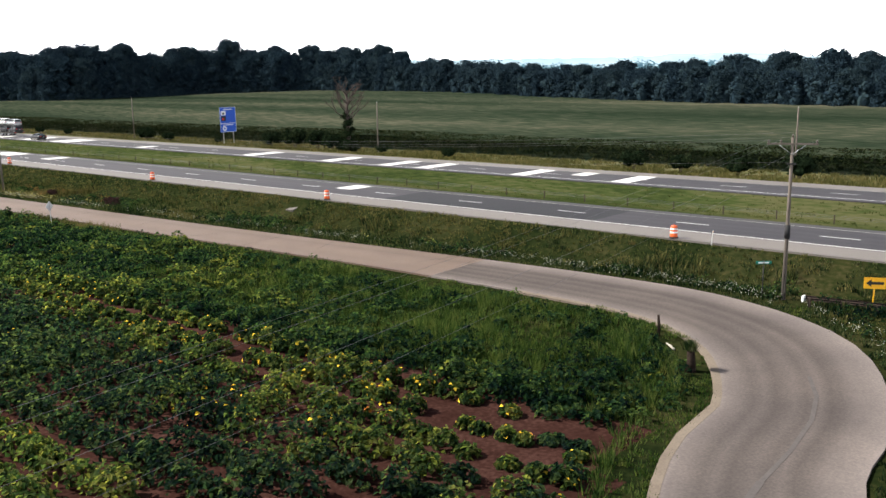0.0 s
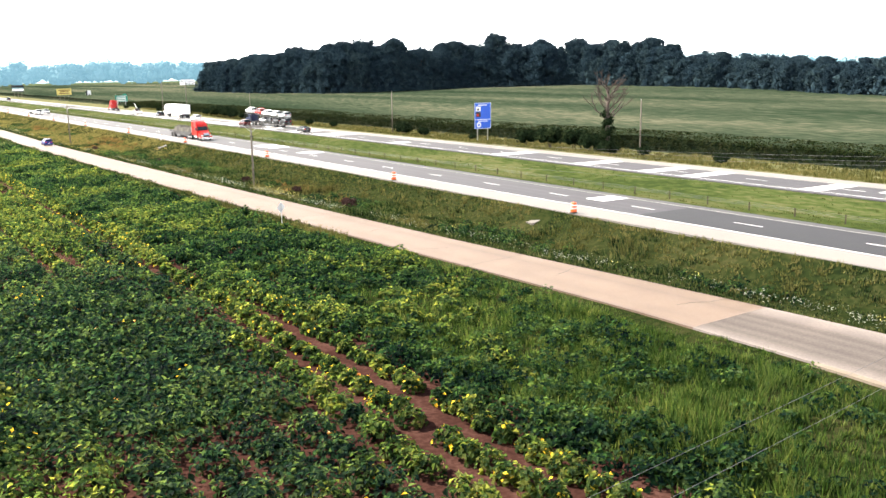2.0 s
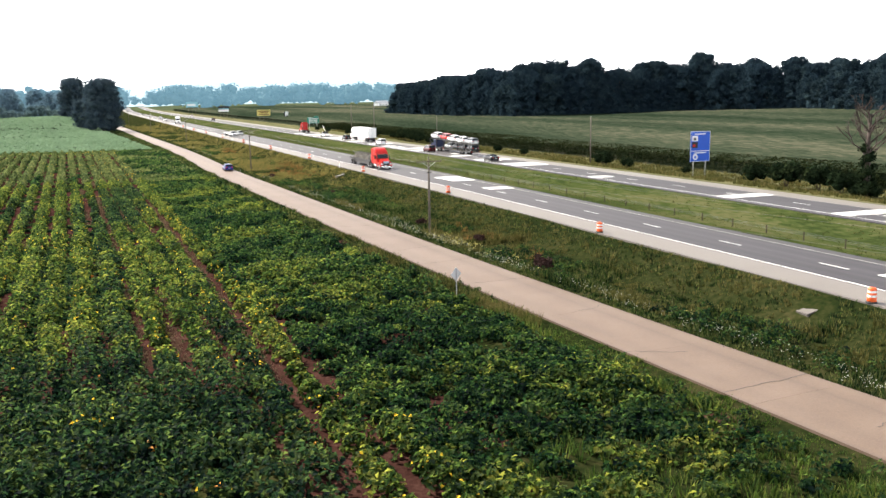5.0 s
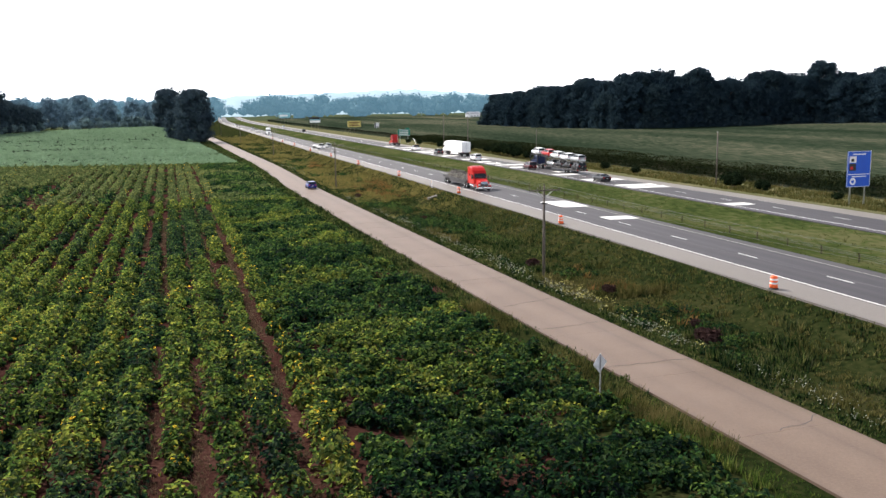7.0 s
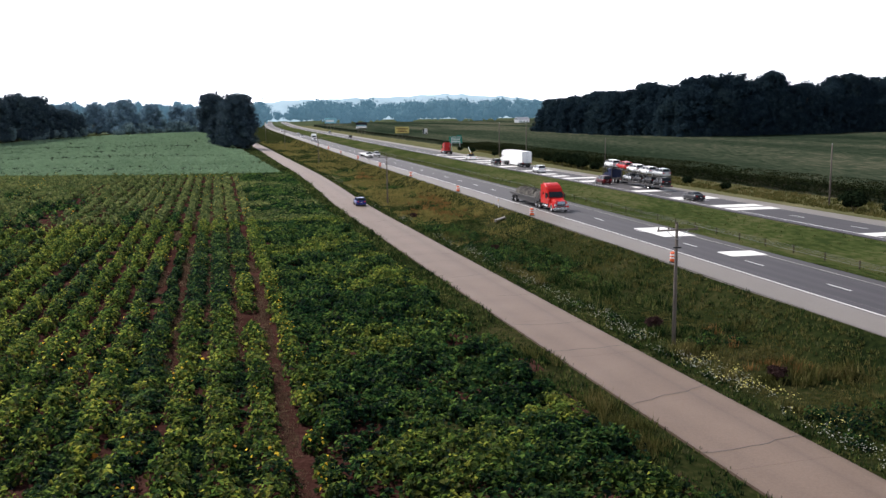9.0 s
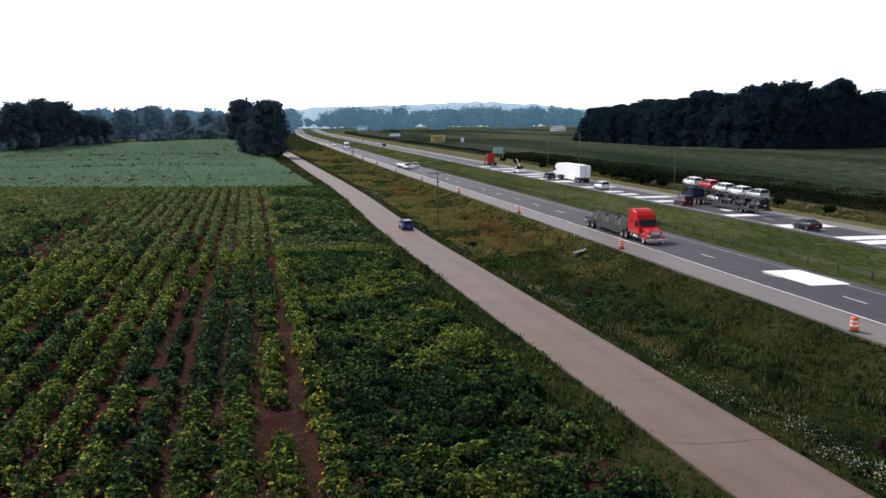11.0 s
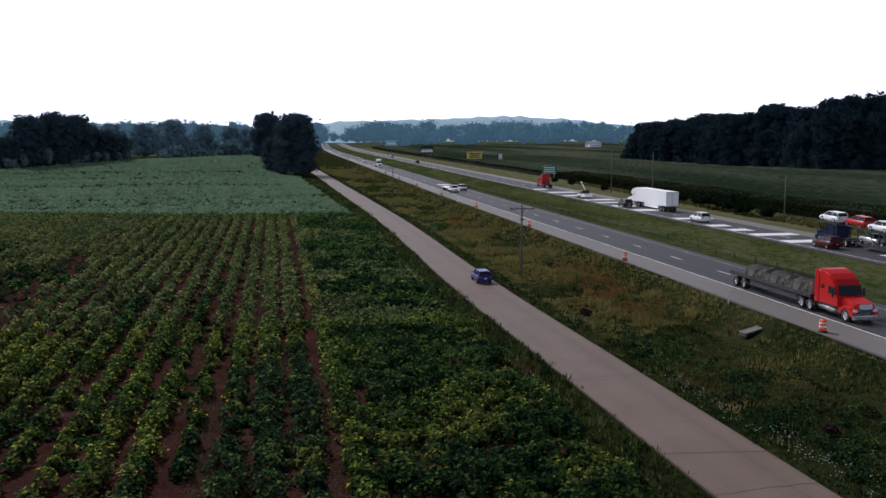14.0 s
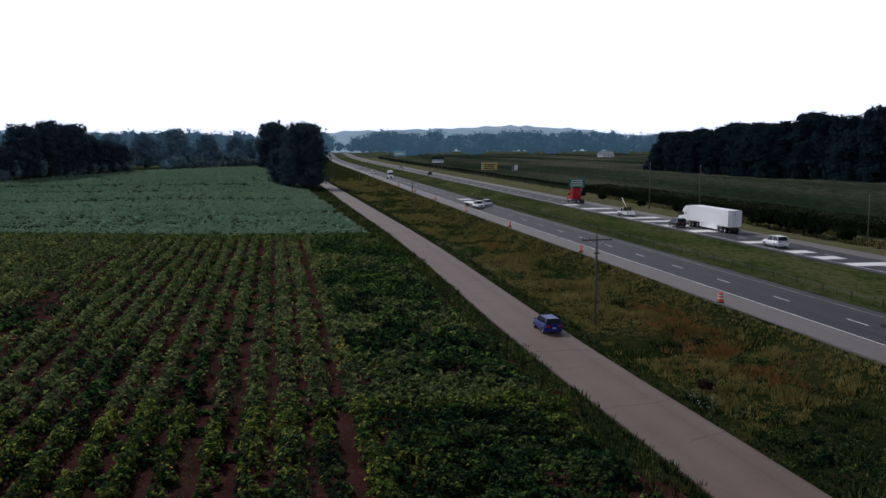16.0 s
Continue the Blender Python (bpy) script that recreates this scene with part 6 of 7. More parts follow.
        part("mirror", box(bmesh.new(), s * 1.45 - 0.1, s * 1.45 + 0.1, 1.3, 1.42, 1.85, 2.5, 0.03), CHASSIS, c)
        part("head_lamp", box(bmesh.new(), s * 0.86 - 0.2, s * 0.86 + 0.2, 3.6, 3.72, 0.95, 1.2, 0.03), LAMPWHITE, c)
        if not low:
            part("cab_extender", box(bmesh.new(), s * 1.17 - 0.03, s * 1.17 + 0.03, -1.6, -1.05, 1.0, 3.8, 0.01), body, c)
            part("exhaust_stack", tube(bmesh.new(), [(s * 0.95, -1.25, 1.0), (s * 0.95, -1.25, 3.7)], 0.07, 8), CHROME, c)
        wheel(c, s * 1.02, 2.72, 0.52, 0.30)
        for y in (-2.2, -3.5):
            wheel(c, s * 0.98, y, 0.52, 0.56)
        part("tail_lamp", box(bmesh.new(), s * 0.6 - 0.1, s * 0.6 + 0.1, -4.26, -4.2, 0.75, 0.9), LAMPRED, c)
    part("grille", extrude(bmesh.new(), [(3.70, 0.85), (3.82, 1.2), (3.68, 1.58), (3.6, 1.5), (3.6, 0.85)], -0.6, 0.6, 0.03), CHROME, c)
    part("front_bumper", box(bmesh.new(), -1.18, 1.18, 3.62, 3.9, 0.35, 0.72, 0.08), CHROME, c)
    part("fifth_wheel", box(bmesh.new(), -0.5, 0.5, -3.3, -2.2, 0.98, 1.14, 0.03), CHASSIS, c)
    return c


def trailer_wheels(t, ys, r=0.5):
    for s in (-1, 1):
        for y in ys:
            wheel(t, s * 0.98, y, r, 0.56)


def box_trailer():
    t = tagged(new("box_trailer"), "long white box trailer hitched to a white tractor", "trailer")
    part("box_body", box(bmesh.new(), -1.28, 1.28, -14.6, 1.0, 1.18, 4.05, 0.04), TRAILERWHITE, t)
    part("rear_frame", box(bmesh.new(), -1.3, 1.3, -14.66, -14.6, 1.1, 4.06), SILVER, t)
    for s in (-1, 1):
        part("rear_door", box(bmesh.new(), s * 0.62 - 0.58, s * 0.62 + 0.58, -14.70, -14.66, 1.22, 3.95, 0.01), TRAILERWHITE, t)
        part("lock_rod", tube(bmesh.new(), [(s * 0.3, -14.72, 1.25), (s * 0.3, -14.72, 3.9)], 0.02, 5), STEEL, t)
        part("side_skirt", box(bmesh.new(), s * 1.24 - 0.02, s * 1.24 + 0.02, -10.6, -3.6, 0.42, 1.17), TRAILERWHITE, t)
        part("tail_lamp", box(bmesh.new(), s * 1.05 - 0.14, s * 1.05 + 0.14, -14.74, -14.68, 1.0, 1.14), LAMPRED, t)
        part("landing_leg", box(bmesh.new(), s * 0.7 - 0.06, s * 0.7 + 0.06, -2.9, -2.75, 0.3, 1.18), CHASSIS, t)
    part("underride_bar", box(bmesh.new(), -1.1, 1.1, -14.65, -14.55, 0.5, 0.62), CHASSIS, t)
    part("bogie", box(bmesh.new(), -0.6, 0.6, -14.0, -11.2, 0.5, 1.18), CHASSIS, t)
    trailer_wheels(t, (-12.0, -13.3))
    return t


def flatbed_trailer():
    t = tagged(new("flatbed_trailer"), "dark flatbed trailer loaded with tarped rolls", "trailer")
    part("deck", box(bmesh.new(), -1.28, 1.28, -13.4, 0.8, 1.25, 1.45, 0.02), CHASSIS, t)
    for s in (-1, 1):
        part("side_rail", box(bmesh.new(), s * 1.28 - 0.03, s * 1.28 + 0.05, -13.4, 0.8, 1.18, 1.5), CHASSIS, t)
        part("side_skirt", box(bmesh.new(), s * 1.22 - 0.02, s * 1.22 + 0.02, -9.6, -1.4, 0.6, 1.18, 0.01), CHASSIS, t)
        part("beam", box(bmesh.new(), s * 0.5 - 0.08, s * 0.5 + 0.08, -13.2, 0.6, 0.85, 1.25), CHASSIS, t)
        part("tail_lamp", box(bmesh.new(), s * 1.0 - 0.14, s * 1.0 + 0.14, -13.46, -13.4, 1.2, 1.34), LAMPRED, t)
    part("headboard", box(bmesh.new(), -1.25, 1.25, 0.7, 0.8, 1.45, 2.6, 0.03), STEEL, t)
    trailer_wheels(t, (-10.8, -12.4))
    return t


def tarped_load(seed, ln):
    l = tagged(new("tarped_load"), "lumpy load under a dark strapped tarpaulin on the flatbed", "load", "loads on the flatbed")
    rng = np.random.default_rng(seed)
    n, m = 14, 9
    vs, fs = [], []
    for i in range(n):
        for j in range(m):
            u = j / (m - 1) * 2 - 1
            e = min(1, min(i, n - 1 - i) / 1.5)
            vs.append((1.15 * u, ln * (i / (n - 1) - 0.5), (0.15 + 0.85 * (1 - abs(u) ** 3) * (0.5 + 0.5 * e)) * (0.85 + 0.3 * rng.random()) if abs(u) < 0.99 else 0))
    for i in range(n - 1):
        for j in range(m - 1):
            a = i * m + j
            fs.append((a, a + 1, a + m + 1, a + m))
    np_mesh("tarpaulin", np.array(vs), np.array(fs), TARP, l, smooth=True)
    for k in (-0.3, 0.05, 0.35):
        part("strap", tube(bmesh.new(), [(-1.2, ln * k, 0.0), (-0.9, ln * k, 0.95), (0, ln * k, 1.16), (0.9, ln * k, 0.95), (1.2, ln * k, 0.0)], 0.03, 5), BLACK, l)
    return l


def deck_z(y):
    """Height of the carrier's upper deck, sloping down to its tail."""
    return float(np.interp(y, [-17.4, -6.0, 1.8], [2.3, 2.5, 2.9]))


def car_trailer():
    t = tagged(new("car_carrier_trailer"), "two-deck car carrier trailer of dark steel rails", "trailer")
    for s in (-1, 1):
        up = [(y, deck_z(y)) for y in (-17.4, -6.0, 1.8)]
        part("deck_rail", extrude(bmesh.new(), up + [(y, z + 0.08) for y, z in up[::-1]], s * 0.85 - 0.25, s * 0.85 + 0.25), CHASSIS, t)
        part("deck_rail", box(bmesh.new(), s * 0.85 - 0.25, s * 0.85 + 0.25, -17.4, -0.8, 0.75, 0.83), CHASSIS, t)
        part("side_beam", box(bmesh.new(), s * 1.22 - 0.05, s * 1.22 + 0.05, -17.4, -0.8, 0.62, 0.9), CHASSIS, t)
        for y in (-16.6, -13.2, -9.6, -5.6, -1.2):
            part("post", box(bmesh.new(), s * 1.22 - 0.06, s * 1.22 + 0.06, y - 0.07, y + 0.07, 0.75, deck_z(y) + 0.1), CHASSIS, t)
        for y in (-13.2, -5.6):
            part("brace", tube(bmesh.new(), [(s * 1.22, y, 0.85), (s * 1.22, y + 3.2, deck_z(y + 3.2))], 0.05, 5), CHASSIS, t)
        part("tail_lamp", box(bmesh.new(), s * 1.0 - 0.14, s * 1.0 + 0.14, -17.48, -17.4, 0.75, 0.9), LAMPRED, t)
    for y in (-16.9, -13, -9.2, -5.2, -1.1):
        part("cross_beam", box(bmesh.new(), -1.2, 1.2, y - 0.08, y + 0.08, 0.6, 0.75), CHASSIS, t)
    trailer_wheels(t, (-11.4, -12.5), 0.36)
    return t


def drive(ob, d, y, z=None, rev=False, dx=0.0):
    """Stand a vehicle on the highway, offset d from the near carriageway's dashes."""
    zz = HWY + 0.052 if z is None else z
    ob.matrix_basis = pose(float(hx(y)) + d + dx, y, zz, 0, 0, 2.38 + (180 if rev else 0))
    return ob


def onto(ob, d, y, along, z, rev=False, tilt=0.0):
    """Set a thing on a vehicle standing at (d, y), along metres from its origin."""
    base = pose(float(hx(y)) + d, y, HWY + 0.052, 0, 0, 2.38 + (180 if rev else 0))
    ob.matrix_basis = base @ pose(0, along, z, tilt, 0, 0)
    return ob


LANE_IN, LANE_OUT, LANE_NEAR = 24.5, 28.5, -1.83
blue = car(BLUE, "dark blue compact station wagon driving on the frontage road", 4.4, 1.72, 1.45, "wagon")
by = 227.4
blue.matrix_basis = pose(float(front_x(by)) + 1.25, by, 0.27, 0, 0, 3.2)
# outbound traffic
drive(tractor(RED, "red sleeper tractor driving without a trailer"), LANE_OUT, 381.5)
work = drive(pickup(WHITE, "white work pickup with a raised boom and beacon bar", crew=False), LANE_IN, 334.5)
part("beacon_bar", box(bmesh.new(), -0.6, 0.6, 0.35, 0.6, 1.9, 2.03, 0.03), AMBER, work)
part("boom", tube(bmesh.new(), [(0.3, -1.2, 0.9), (-0.2, 2.2, 3.9)], 0.07, 6), WHITE, work)
part("rack", box(bmesh.new(), -0.9, 0.9, -0.7, -0.62, 1.2, 2.05, 0.02), CHASSIS, work)
drive(car(DARK, "black sport utility vehicle on the highway", 4.7, 1.9, 1.72, "suv", 1.02, 0.26), LANE_IN, 309)
drive(tractor(WHITE, "white sleeper tractor pulling a box trailer"), LANE_OUT, 311.7)
drive(box_trailer(), LANE_OUT, 308.9)
drive(car(WHITE, "white sport utility vehicle on the highway", 4.8, 1.93, 1.76, "suv", 1.04, 0.26), LANE_IN, 274.7)
drive(car(DARKRED, "very dark red sport utility vehicle beside the car carrier", 4.6, 1.88, 1.68, "suv", 1.0, 0.26), LANE_IN, 237.7)
drive(tractor(NAVY, "navy blue low-cab tractor hauling a loaded car carrier", True), LANE_OUT, 241.2)
drive(car_trailer(), LANE_OUT, 236.4)
CARS = "cars loaded on the carrier"
for paint, nm, st, al, z, tilt in ((WHITE, "white hatchback on the rack over the carrier's cab", "suv", 6.2, 3.0, 2), (RED, "red hatchback on the upper deck of the car carrier", "wagon", 0.4, None, 3), (WHITE, "white sedan on the upper deck of the car carrier", "suv", -4.6, None, 2),
                                   (WHITE, "white car on the upper deck of the car carrier", "suv", -9.8, None, 1), (SILVER, "silver car at the tail of the upper deck", "wagon", -15.1, None, 1),
                                   (SILVER, "silver car on the lower deck of the car carrier", "sedan", -2.6, 0.83, 4), (DARK, "dark sedan on the lower deck of the car carrier", "sedan", -6.9, 0.83, 0), (DARK, "dark wagon on the lower deck of the car carrier", "wagon", -11.1, 0.83, 0), (DARK, "black car on the tail of the lower deck", "suv", -15.4, 0.83, 0)):
    cc = car(paint, nm, 4.1 if z == 0.83 else 4.6, 1.78, 1.52, st, 0.92, 0.2)
    cc["group"] = CARS
    onto(cc, LANE_OUT, 236.4, al, deck_z(al) + 0.08 if z is None else z, False, tilt)
drive(car(DARK, "black coupe with a pale roof on the highway", 4.6, 1.85, 1.36, "coupe", 0.9, 0.2), LANE_IN, 202.3)
# oncoming traffic
drive(tractor(RED, "bright red sleeper tractor pulling a flatbed trailer"), LANE_NEAR, 195.4, rev=True)
drive(flatbed_trailer(), LANE_NEAR, 198.2, rev=True)
for k, (al, ln) in enumerate(((-1.4, 3.6), (-5.2, 3.8), (-9.3, 4.2))):
    onto(tarped_load(40 + k, ln), LANE_NEAR, 198.2, al, 1.46, True)
drive(pickup(WHITE, "white crew-cab pickup towing a long flat trailer"), LANE_NEAR, 364.5, rev=True)
goose = tagged(new("gooseneck_trailer"), "long white flat gooseneck trailer behind a pickup", "trailer")
part("deck", box(bmesh.new(), -1.25, 1.25, -9.0, -0.6, 0.85, 1.0, 0.02), TRAILERWHITE, goose)
part("neck", extrude(bmesh.new(), [(-0.9, 0.9), (-0.9, 1.6), (1.4, 1.6), (1.4, 1.35), (-0.5, 1.35), (-0.5, 0.9)], -0.35, 0.35, 0.02), CHASSIS, goose)
part("beam", box(bmesh.new(), -0.6, 0.6, -8.8, -0.8, 0.6, 0.85), CHASSIS, goose)
trailer_wheels(goose, (-5.6, -6.6), 0.4)
drive(goose, LANE_NEAR, 367.9, rev=True)
drive(car(SILVER, "silver sport utility vehicle passing the flat trailer", 4.7, 1.88, 1.7, "suv", 1.02, 0.26), 1.83, 371, rev=True)
# far traffic
for mat, nm, d, y, rev, st in ((WHITE, "white car far along the highway", LANE_NEAR, 640, True, "sedan"), (DARK, "dark car far along the highway", LANE_IN, 610, False, "suv"), (WHITE, "white van far along the highway", LANE_OUT, 760, False, "suv"),
                               (SILVER, "silver car far along the highway", 1.83, 720, True, "sedan"), (WHITE, "white sport utility vehicle far away", LANE_NEAR, 860, True, "suv")):
    drive(car(mat, nm, 4.7, 1.9, 1.7, st), d, y, rev=rev)
drive(tractor(WHITE, "white tractor far along the highway"), LANE_NEAR, 560, rev=True)


# ---- road furniture ----
BARREL_ORANGE = material("orange_plastic", [(0.62, 0.09, 0.02), (0.75, 0.13, 0.03)], 1.5, 8, 0.5, 0.05)
REFLECT = material("white_reflective_band", [(0.66, 0.66, 0.64), (0.78, 0.78, 0.76)], 2, 10, 0.4, 0.0)
SIGNBLUE = material("blue_sign_face", [(0.01, 0.07, 0.42), (0.014, 0.09, 0.50)], 0.8, 5, 0.4, 0.0)
SIGNGREEN = material("green_sign_face", [(0.0, 0.13, 0.09), (0.005, 0.17, 0.12)], 0.8, 5, 0.4, 0.0)
SIGNYELLOW = material("amber_sign_face", [(0.72, 0.36, 0.01), (0.82, 0.44, 0.02)], 0.8, 5, 0.4, 0.0)
SIGNBLACK = material("black_sign_paint", [(0.012, 0.012, 0.012), (0.02, 0.02, 0.02)], 0.8, 5, 0.5, 0.0)
BILLYELLOW = material("faded_yellow_billboard", [(0.55, 0.45, 0.12), (0.65, 0.53, 0.18)], 0.5, 3, 0.6, 0.0)
BILLCYAN = material("pale_blue_billboard", [(0.20, 0.45, 0.55), (0.30, 0.55, 0.62)], 0.5, 3, 0.6, 0.0)
RUSTRAIL = material("dark_weathered_rail", [(0.022, 0.016, 0.014), (0.05, 0.036, 0.03)], 1, 8, 0.85, 0.2, spec=0.1)
STUMP = material("charred_stump_wood", [(0.012, 0.009, 0.008), (0.035, 0.026, 0.02)], 1.5, 9, 0.95, 0.5, spec=0.0)
PALELOG = material("bleached_log", [(0.30, 0.27, 0.23), (0.42, 0.39, 0.34)], 1.5, 9, 0.9, 0.3)


def barrel():
    b = tagged(new("traffic_barrel"), "orange traffic barrel with white reflective bands on the shoulder", "traffic barrel", "barrels along the shoulder")
    prof = [(0.30, 0.08), (0.298, 0.34), (0.285, 0.36), (0.283, 0.62), (0.27, 0.64), (0.268, 0.9), (0.24, 0.99), (0.12, 1.01)]
    part("body", tube(bmesh.new(), [(0, 0, z) for r, z in prof], [r for r, z in prof], 16), BARREL_ORANGE, b)
    for z in (0.40, 0.68):
        part("band", tube(bmesh.new(), [(0, 0, z), (0, 0, z + 0.13)], [0.292 - 0.016 * (z > 0.5), 0.29 - 0.016 * (z > 0.5)], 16, False), REFLECT, b)
    part("base", tube(bmesh.new(), [(0, 0, 0), (0, 0, 0.04), (0, 0, 0.1)], [0.37, 0.36, 0.31], 16), BLACK, b)
    part("handle", box(bmesh.new(), -0.09, 0.09, -0.02, 0.02, 0.98, 1.07, 0.01), BARREL_ORANGE, b)
    return b


br = barrel()
ys = (34.4, 74.4, 107.8, 148.3, 189.4, 230.2, 272.3, 313.6, 355, 400, 444, 490)
ds = (-7.15, -7.2, -7.1, -7.05, -7.0, -7.1, -7.15, -7.0, -6.9, -6.8, -6.6, -6.4)
for i, (y, d) in enumerate(zip(ys, ds)):
    m = pose(float(hx(y)) + d, y, HWY + 0.047, 0, 0, 37 * i)
    if i == 0:
        br.matrix_basis = m
    else:
        copy_thing(br, m)


def panel(parent, name, mat, x0, x1, z0, z1, y0=-0.05, y1=-0.035):
    return part(name, box(bmesh.new(), x0, x1, y0, y1, z0, z1), mat, parent)


def posts(parent, xs, z1, r=0.08, mat=None, y=0.08):
    for x in xs:
        part("post", tube(bmesh.new(), [(x, y, -0.4), (x, y, z1)], r, 8), mat or STEEL, parent)


# services sign, facing outbound traffic
s1 = empty("road_sign", 110.8, 159.0, 0.9, 4, "tall blue highway services sign with logo squares on two posts", "road sign")
posts(s1, (-1.3, 1.3), 7.8, 0.11)
part("face", box(bmesh.new(), -2.1, 2.1, -0.03, 0.03, 2.85, 8.0, 0.02), SIGNBLUE, s1)
for z0, z1 in ((2.87, 2.93), (7.92, 7.98), (4.62, 4.72)):
    panel(s1, "border", REFLECT, -2.05, 2.05, z0, z1)
for x in (-2.06, 2.0):
    panel(s1, "border", REFLECT, x, x + 0.06, 2.9, 7.95)
panel(s1, "header_bar", REFLECT, -1.2, 1.1, 7.45, 7.62)
panel(s1, "header_bar", REFLECT, -1.2, 1.3, 4.28, 4.42)
panel(s1, "logo_square", REFLECT, -1.75, -0.55, 6.35, 7.25)
panel(s1, "logo_square", SIGNBLACK, -1.45, -0.95, 6.5, 6.9, -0.07, -0.05)
panel(s1, "logo_square", SIGNBLACK, -1.75, -0.55, 5.2, 6.2)
panel(s1, "logo_square", RED, -1.55, -1.1, 5.4, 5.8, -0.07, -0.05)
part("logo_disc", tube(bmesh.new(), [(-1.0, -0.05, 3.65), (-1.0, -0.03, 3.65)], 0.52, 20), REFLECT, s1)
part("logo_disc", tube(bmesh.new(), [(-1.0, -0.065, 3.62), (-1.0, -0.05, 3.62)], 0.26, 16), SIGNBLUE, s1)

s2 = empty("road_sign", 97.4, 420.7, 0.9, 3, "green highway guide sign with an exit tab on two posts", "road sign")
posts(s2, (-1.7, 1.7), 5.6, 0.12)
part("face", box(bmesh.new(), -2.65, 2.65, -0.03, 0.03, 3.3, 6.0, 0.02), SIGNGREEN, s2)
part("exit_tab", box(bmesh.new(), 0.6, 2.3, -0.03, 0.03, 6.02, 6.55, 0.02), SIGNGREEN, s2)
for z in (5.2, 4.5, 3.8):
    panel(s2, "lettering_bar", REFLECT, -2.0, 1.9, z, z + 0.28)
for z0, z1 in ((3.33, 3.39), (5.91, 5.97)):
    panel(s2, "border", REFLECT, -2.6, 2.6, z0, z1)


def billboard(x, y, w, z0, z1, mat, label, bars=(), rz=6):
    b = empty("billboard", x, y, float(ground_z(np.array([x]), np.array([y]))[0]), rz, label, "billboard")
    posts(b, (-w * 0.3, 0, w * 0.3), z0 + 0.5, 0.18, WOODPOLE, 0.2)
    part("face", box(bmesh.new(), -w / 2, w / 2, -0.1, 0.1, z0, z1, 0.03), mat, b)
    part("frame", box(bmesh.new(), -w / 2 - 0.1, w / 2 + 0.1, -0.06, 0.12, z0 - 0.15, z0), CHASSIS, b)
    for m, x0, x1, a, c in bars:
        panel(b, "printed_bar", m, x0 * w, x1 * w, z0 + a * (z1 - z0), z0 + c * (z1 - z0), -0.13, -0.11)
    return b


billboard(103.2, 605, 8.6, 3.6, 7.4, BILLYELLOW, "faded yellow roadside billboard with dark red bars", ((DARKRED, -0.4, 0.4, 0.68, 0.8), (DARKRED, -0.3, 0.3, 0.44, 0.56), (DARKRED, -0.36, 0.36, 0.18, 0.3)))
billboard(90.5, 720, 8.2, 4.6, 9.2, DARK, "dark billboard with a white band", ((TRAILERWHITE, -0.48, 0.48, 0.1, 0.45), (BILLCYAN, -0.45, 0.45, 0.5, 0.62)))
billboard(80.5, 900, 10.8, 7.0, 12.0, BILLCYAN, "pale blue billboard on wooden posts", ((TRAILERWHITE, -0.4, 0.3, 0.3, 0.6),))
billboard(119.5, 617, 3.0, 1.2, 5.2, TRAILERWHITE, "narrow tall white sign on dark posts", ((SIGNBLACK, -0.5, -0.2, 0.0, 1.0), (SIGNBLACK, 0.05, 0.3, 0.0, 0.45)))

# warning sign beside the frontage road, seen from behind
ALUMINIUM = material("dull_aluminium_sheet", [(0.42, 0.43, 0.44), (0.52, 0.53, 0.54)], 1, 8, 0.5, 0.0)
s3 = empty("warning_sign", 41.0, 92.0, 0.15, 204, "diamond warning sign on a thin steel post, bare aluminium back", "road sign")
part("post", box(bmesh.new(), -0.03, 0.03, -0.02, 0.03, -0.3, 2.75), STEEL, s3)
bm = bmesh.new()
extrude(bm, [(-0.54, 2.25), (0, 1.71), (0.54, 2.25), (0, 2.79)], -0.004, 0.004)
bmesh.ops.rotate(bm, verts=bm.verts[:], matrix=Matrix.Rotation(radians(90), 3, "Z"))
bmesh.ops.translate(bm, verts=bm.verts[:], vec=(0, -0.035, 0))
part("plate", bm, ALUMINIUM, s3)

# arrow sign, street sign, guardrail and stumps at the bend
s4 = empty("arrow_sign", 60.0, 18.0, 0.1, -62, "amber curve sign with a black arrow beside the bend", "road sign")
posts(s4, (0,), 1.35, 0.05, SIGNYELLOW, 0.05)
part("face", box(bmesh.new(), -0.66, 0.66, -0.02, 0.02, 1.0, 1.75, 0.01), SIGNYELLOW, s4)
bm = bmesh.new()
vs = [bm.verts.new((x, -0.026, z)) for x, z in ((-0.54, 1.38), (-0.2, 1.64), (-0.2, 1.47), (0.54, 1.47), (0.54, 1.29), (-0.2, 1.29), (-0.2, 1.12))]
bm.faces.new(vs)
part("arrow", bm, SIGNBLACK, s4)
s5 = empty("street_sign", 57.2, 24.2, 0.1, -50, "small green street name blade on a dark thin post", "road sign")
posts(s5, (0,), 2.55, 0.035, SIGNBLACK, 0)
part("blade", box(bmesh.new(), -0.52, 0.52, -0.015, 0.015, 2.3, 2.52, 0.01), SIGNGREEN, s5)
panel(s5, "lettering_bar", REFLECT, -0.36, 0.36, 2.36, 2.46, -0.025, -0.016)

gr = tagged(new("guardrail"), "dark weathered guardrail with a white end plate", "guardrail")
P0, P1 = Vector((57.2, 21.4, 0.0)), Vector((60.2, 5.0, 0.0))
dirv = (P1 - P0).normalized()
nv = Vector((dirv.y, -dirv.x, 0))
bm = bmesh.new()
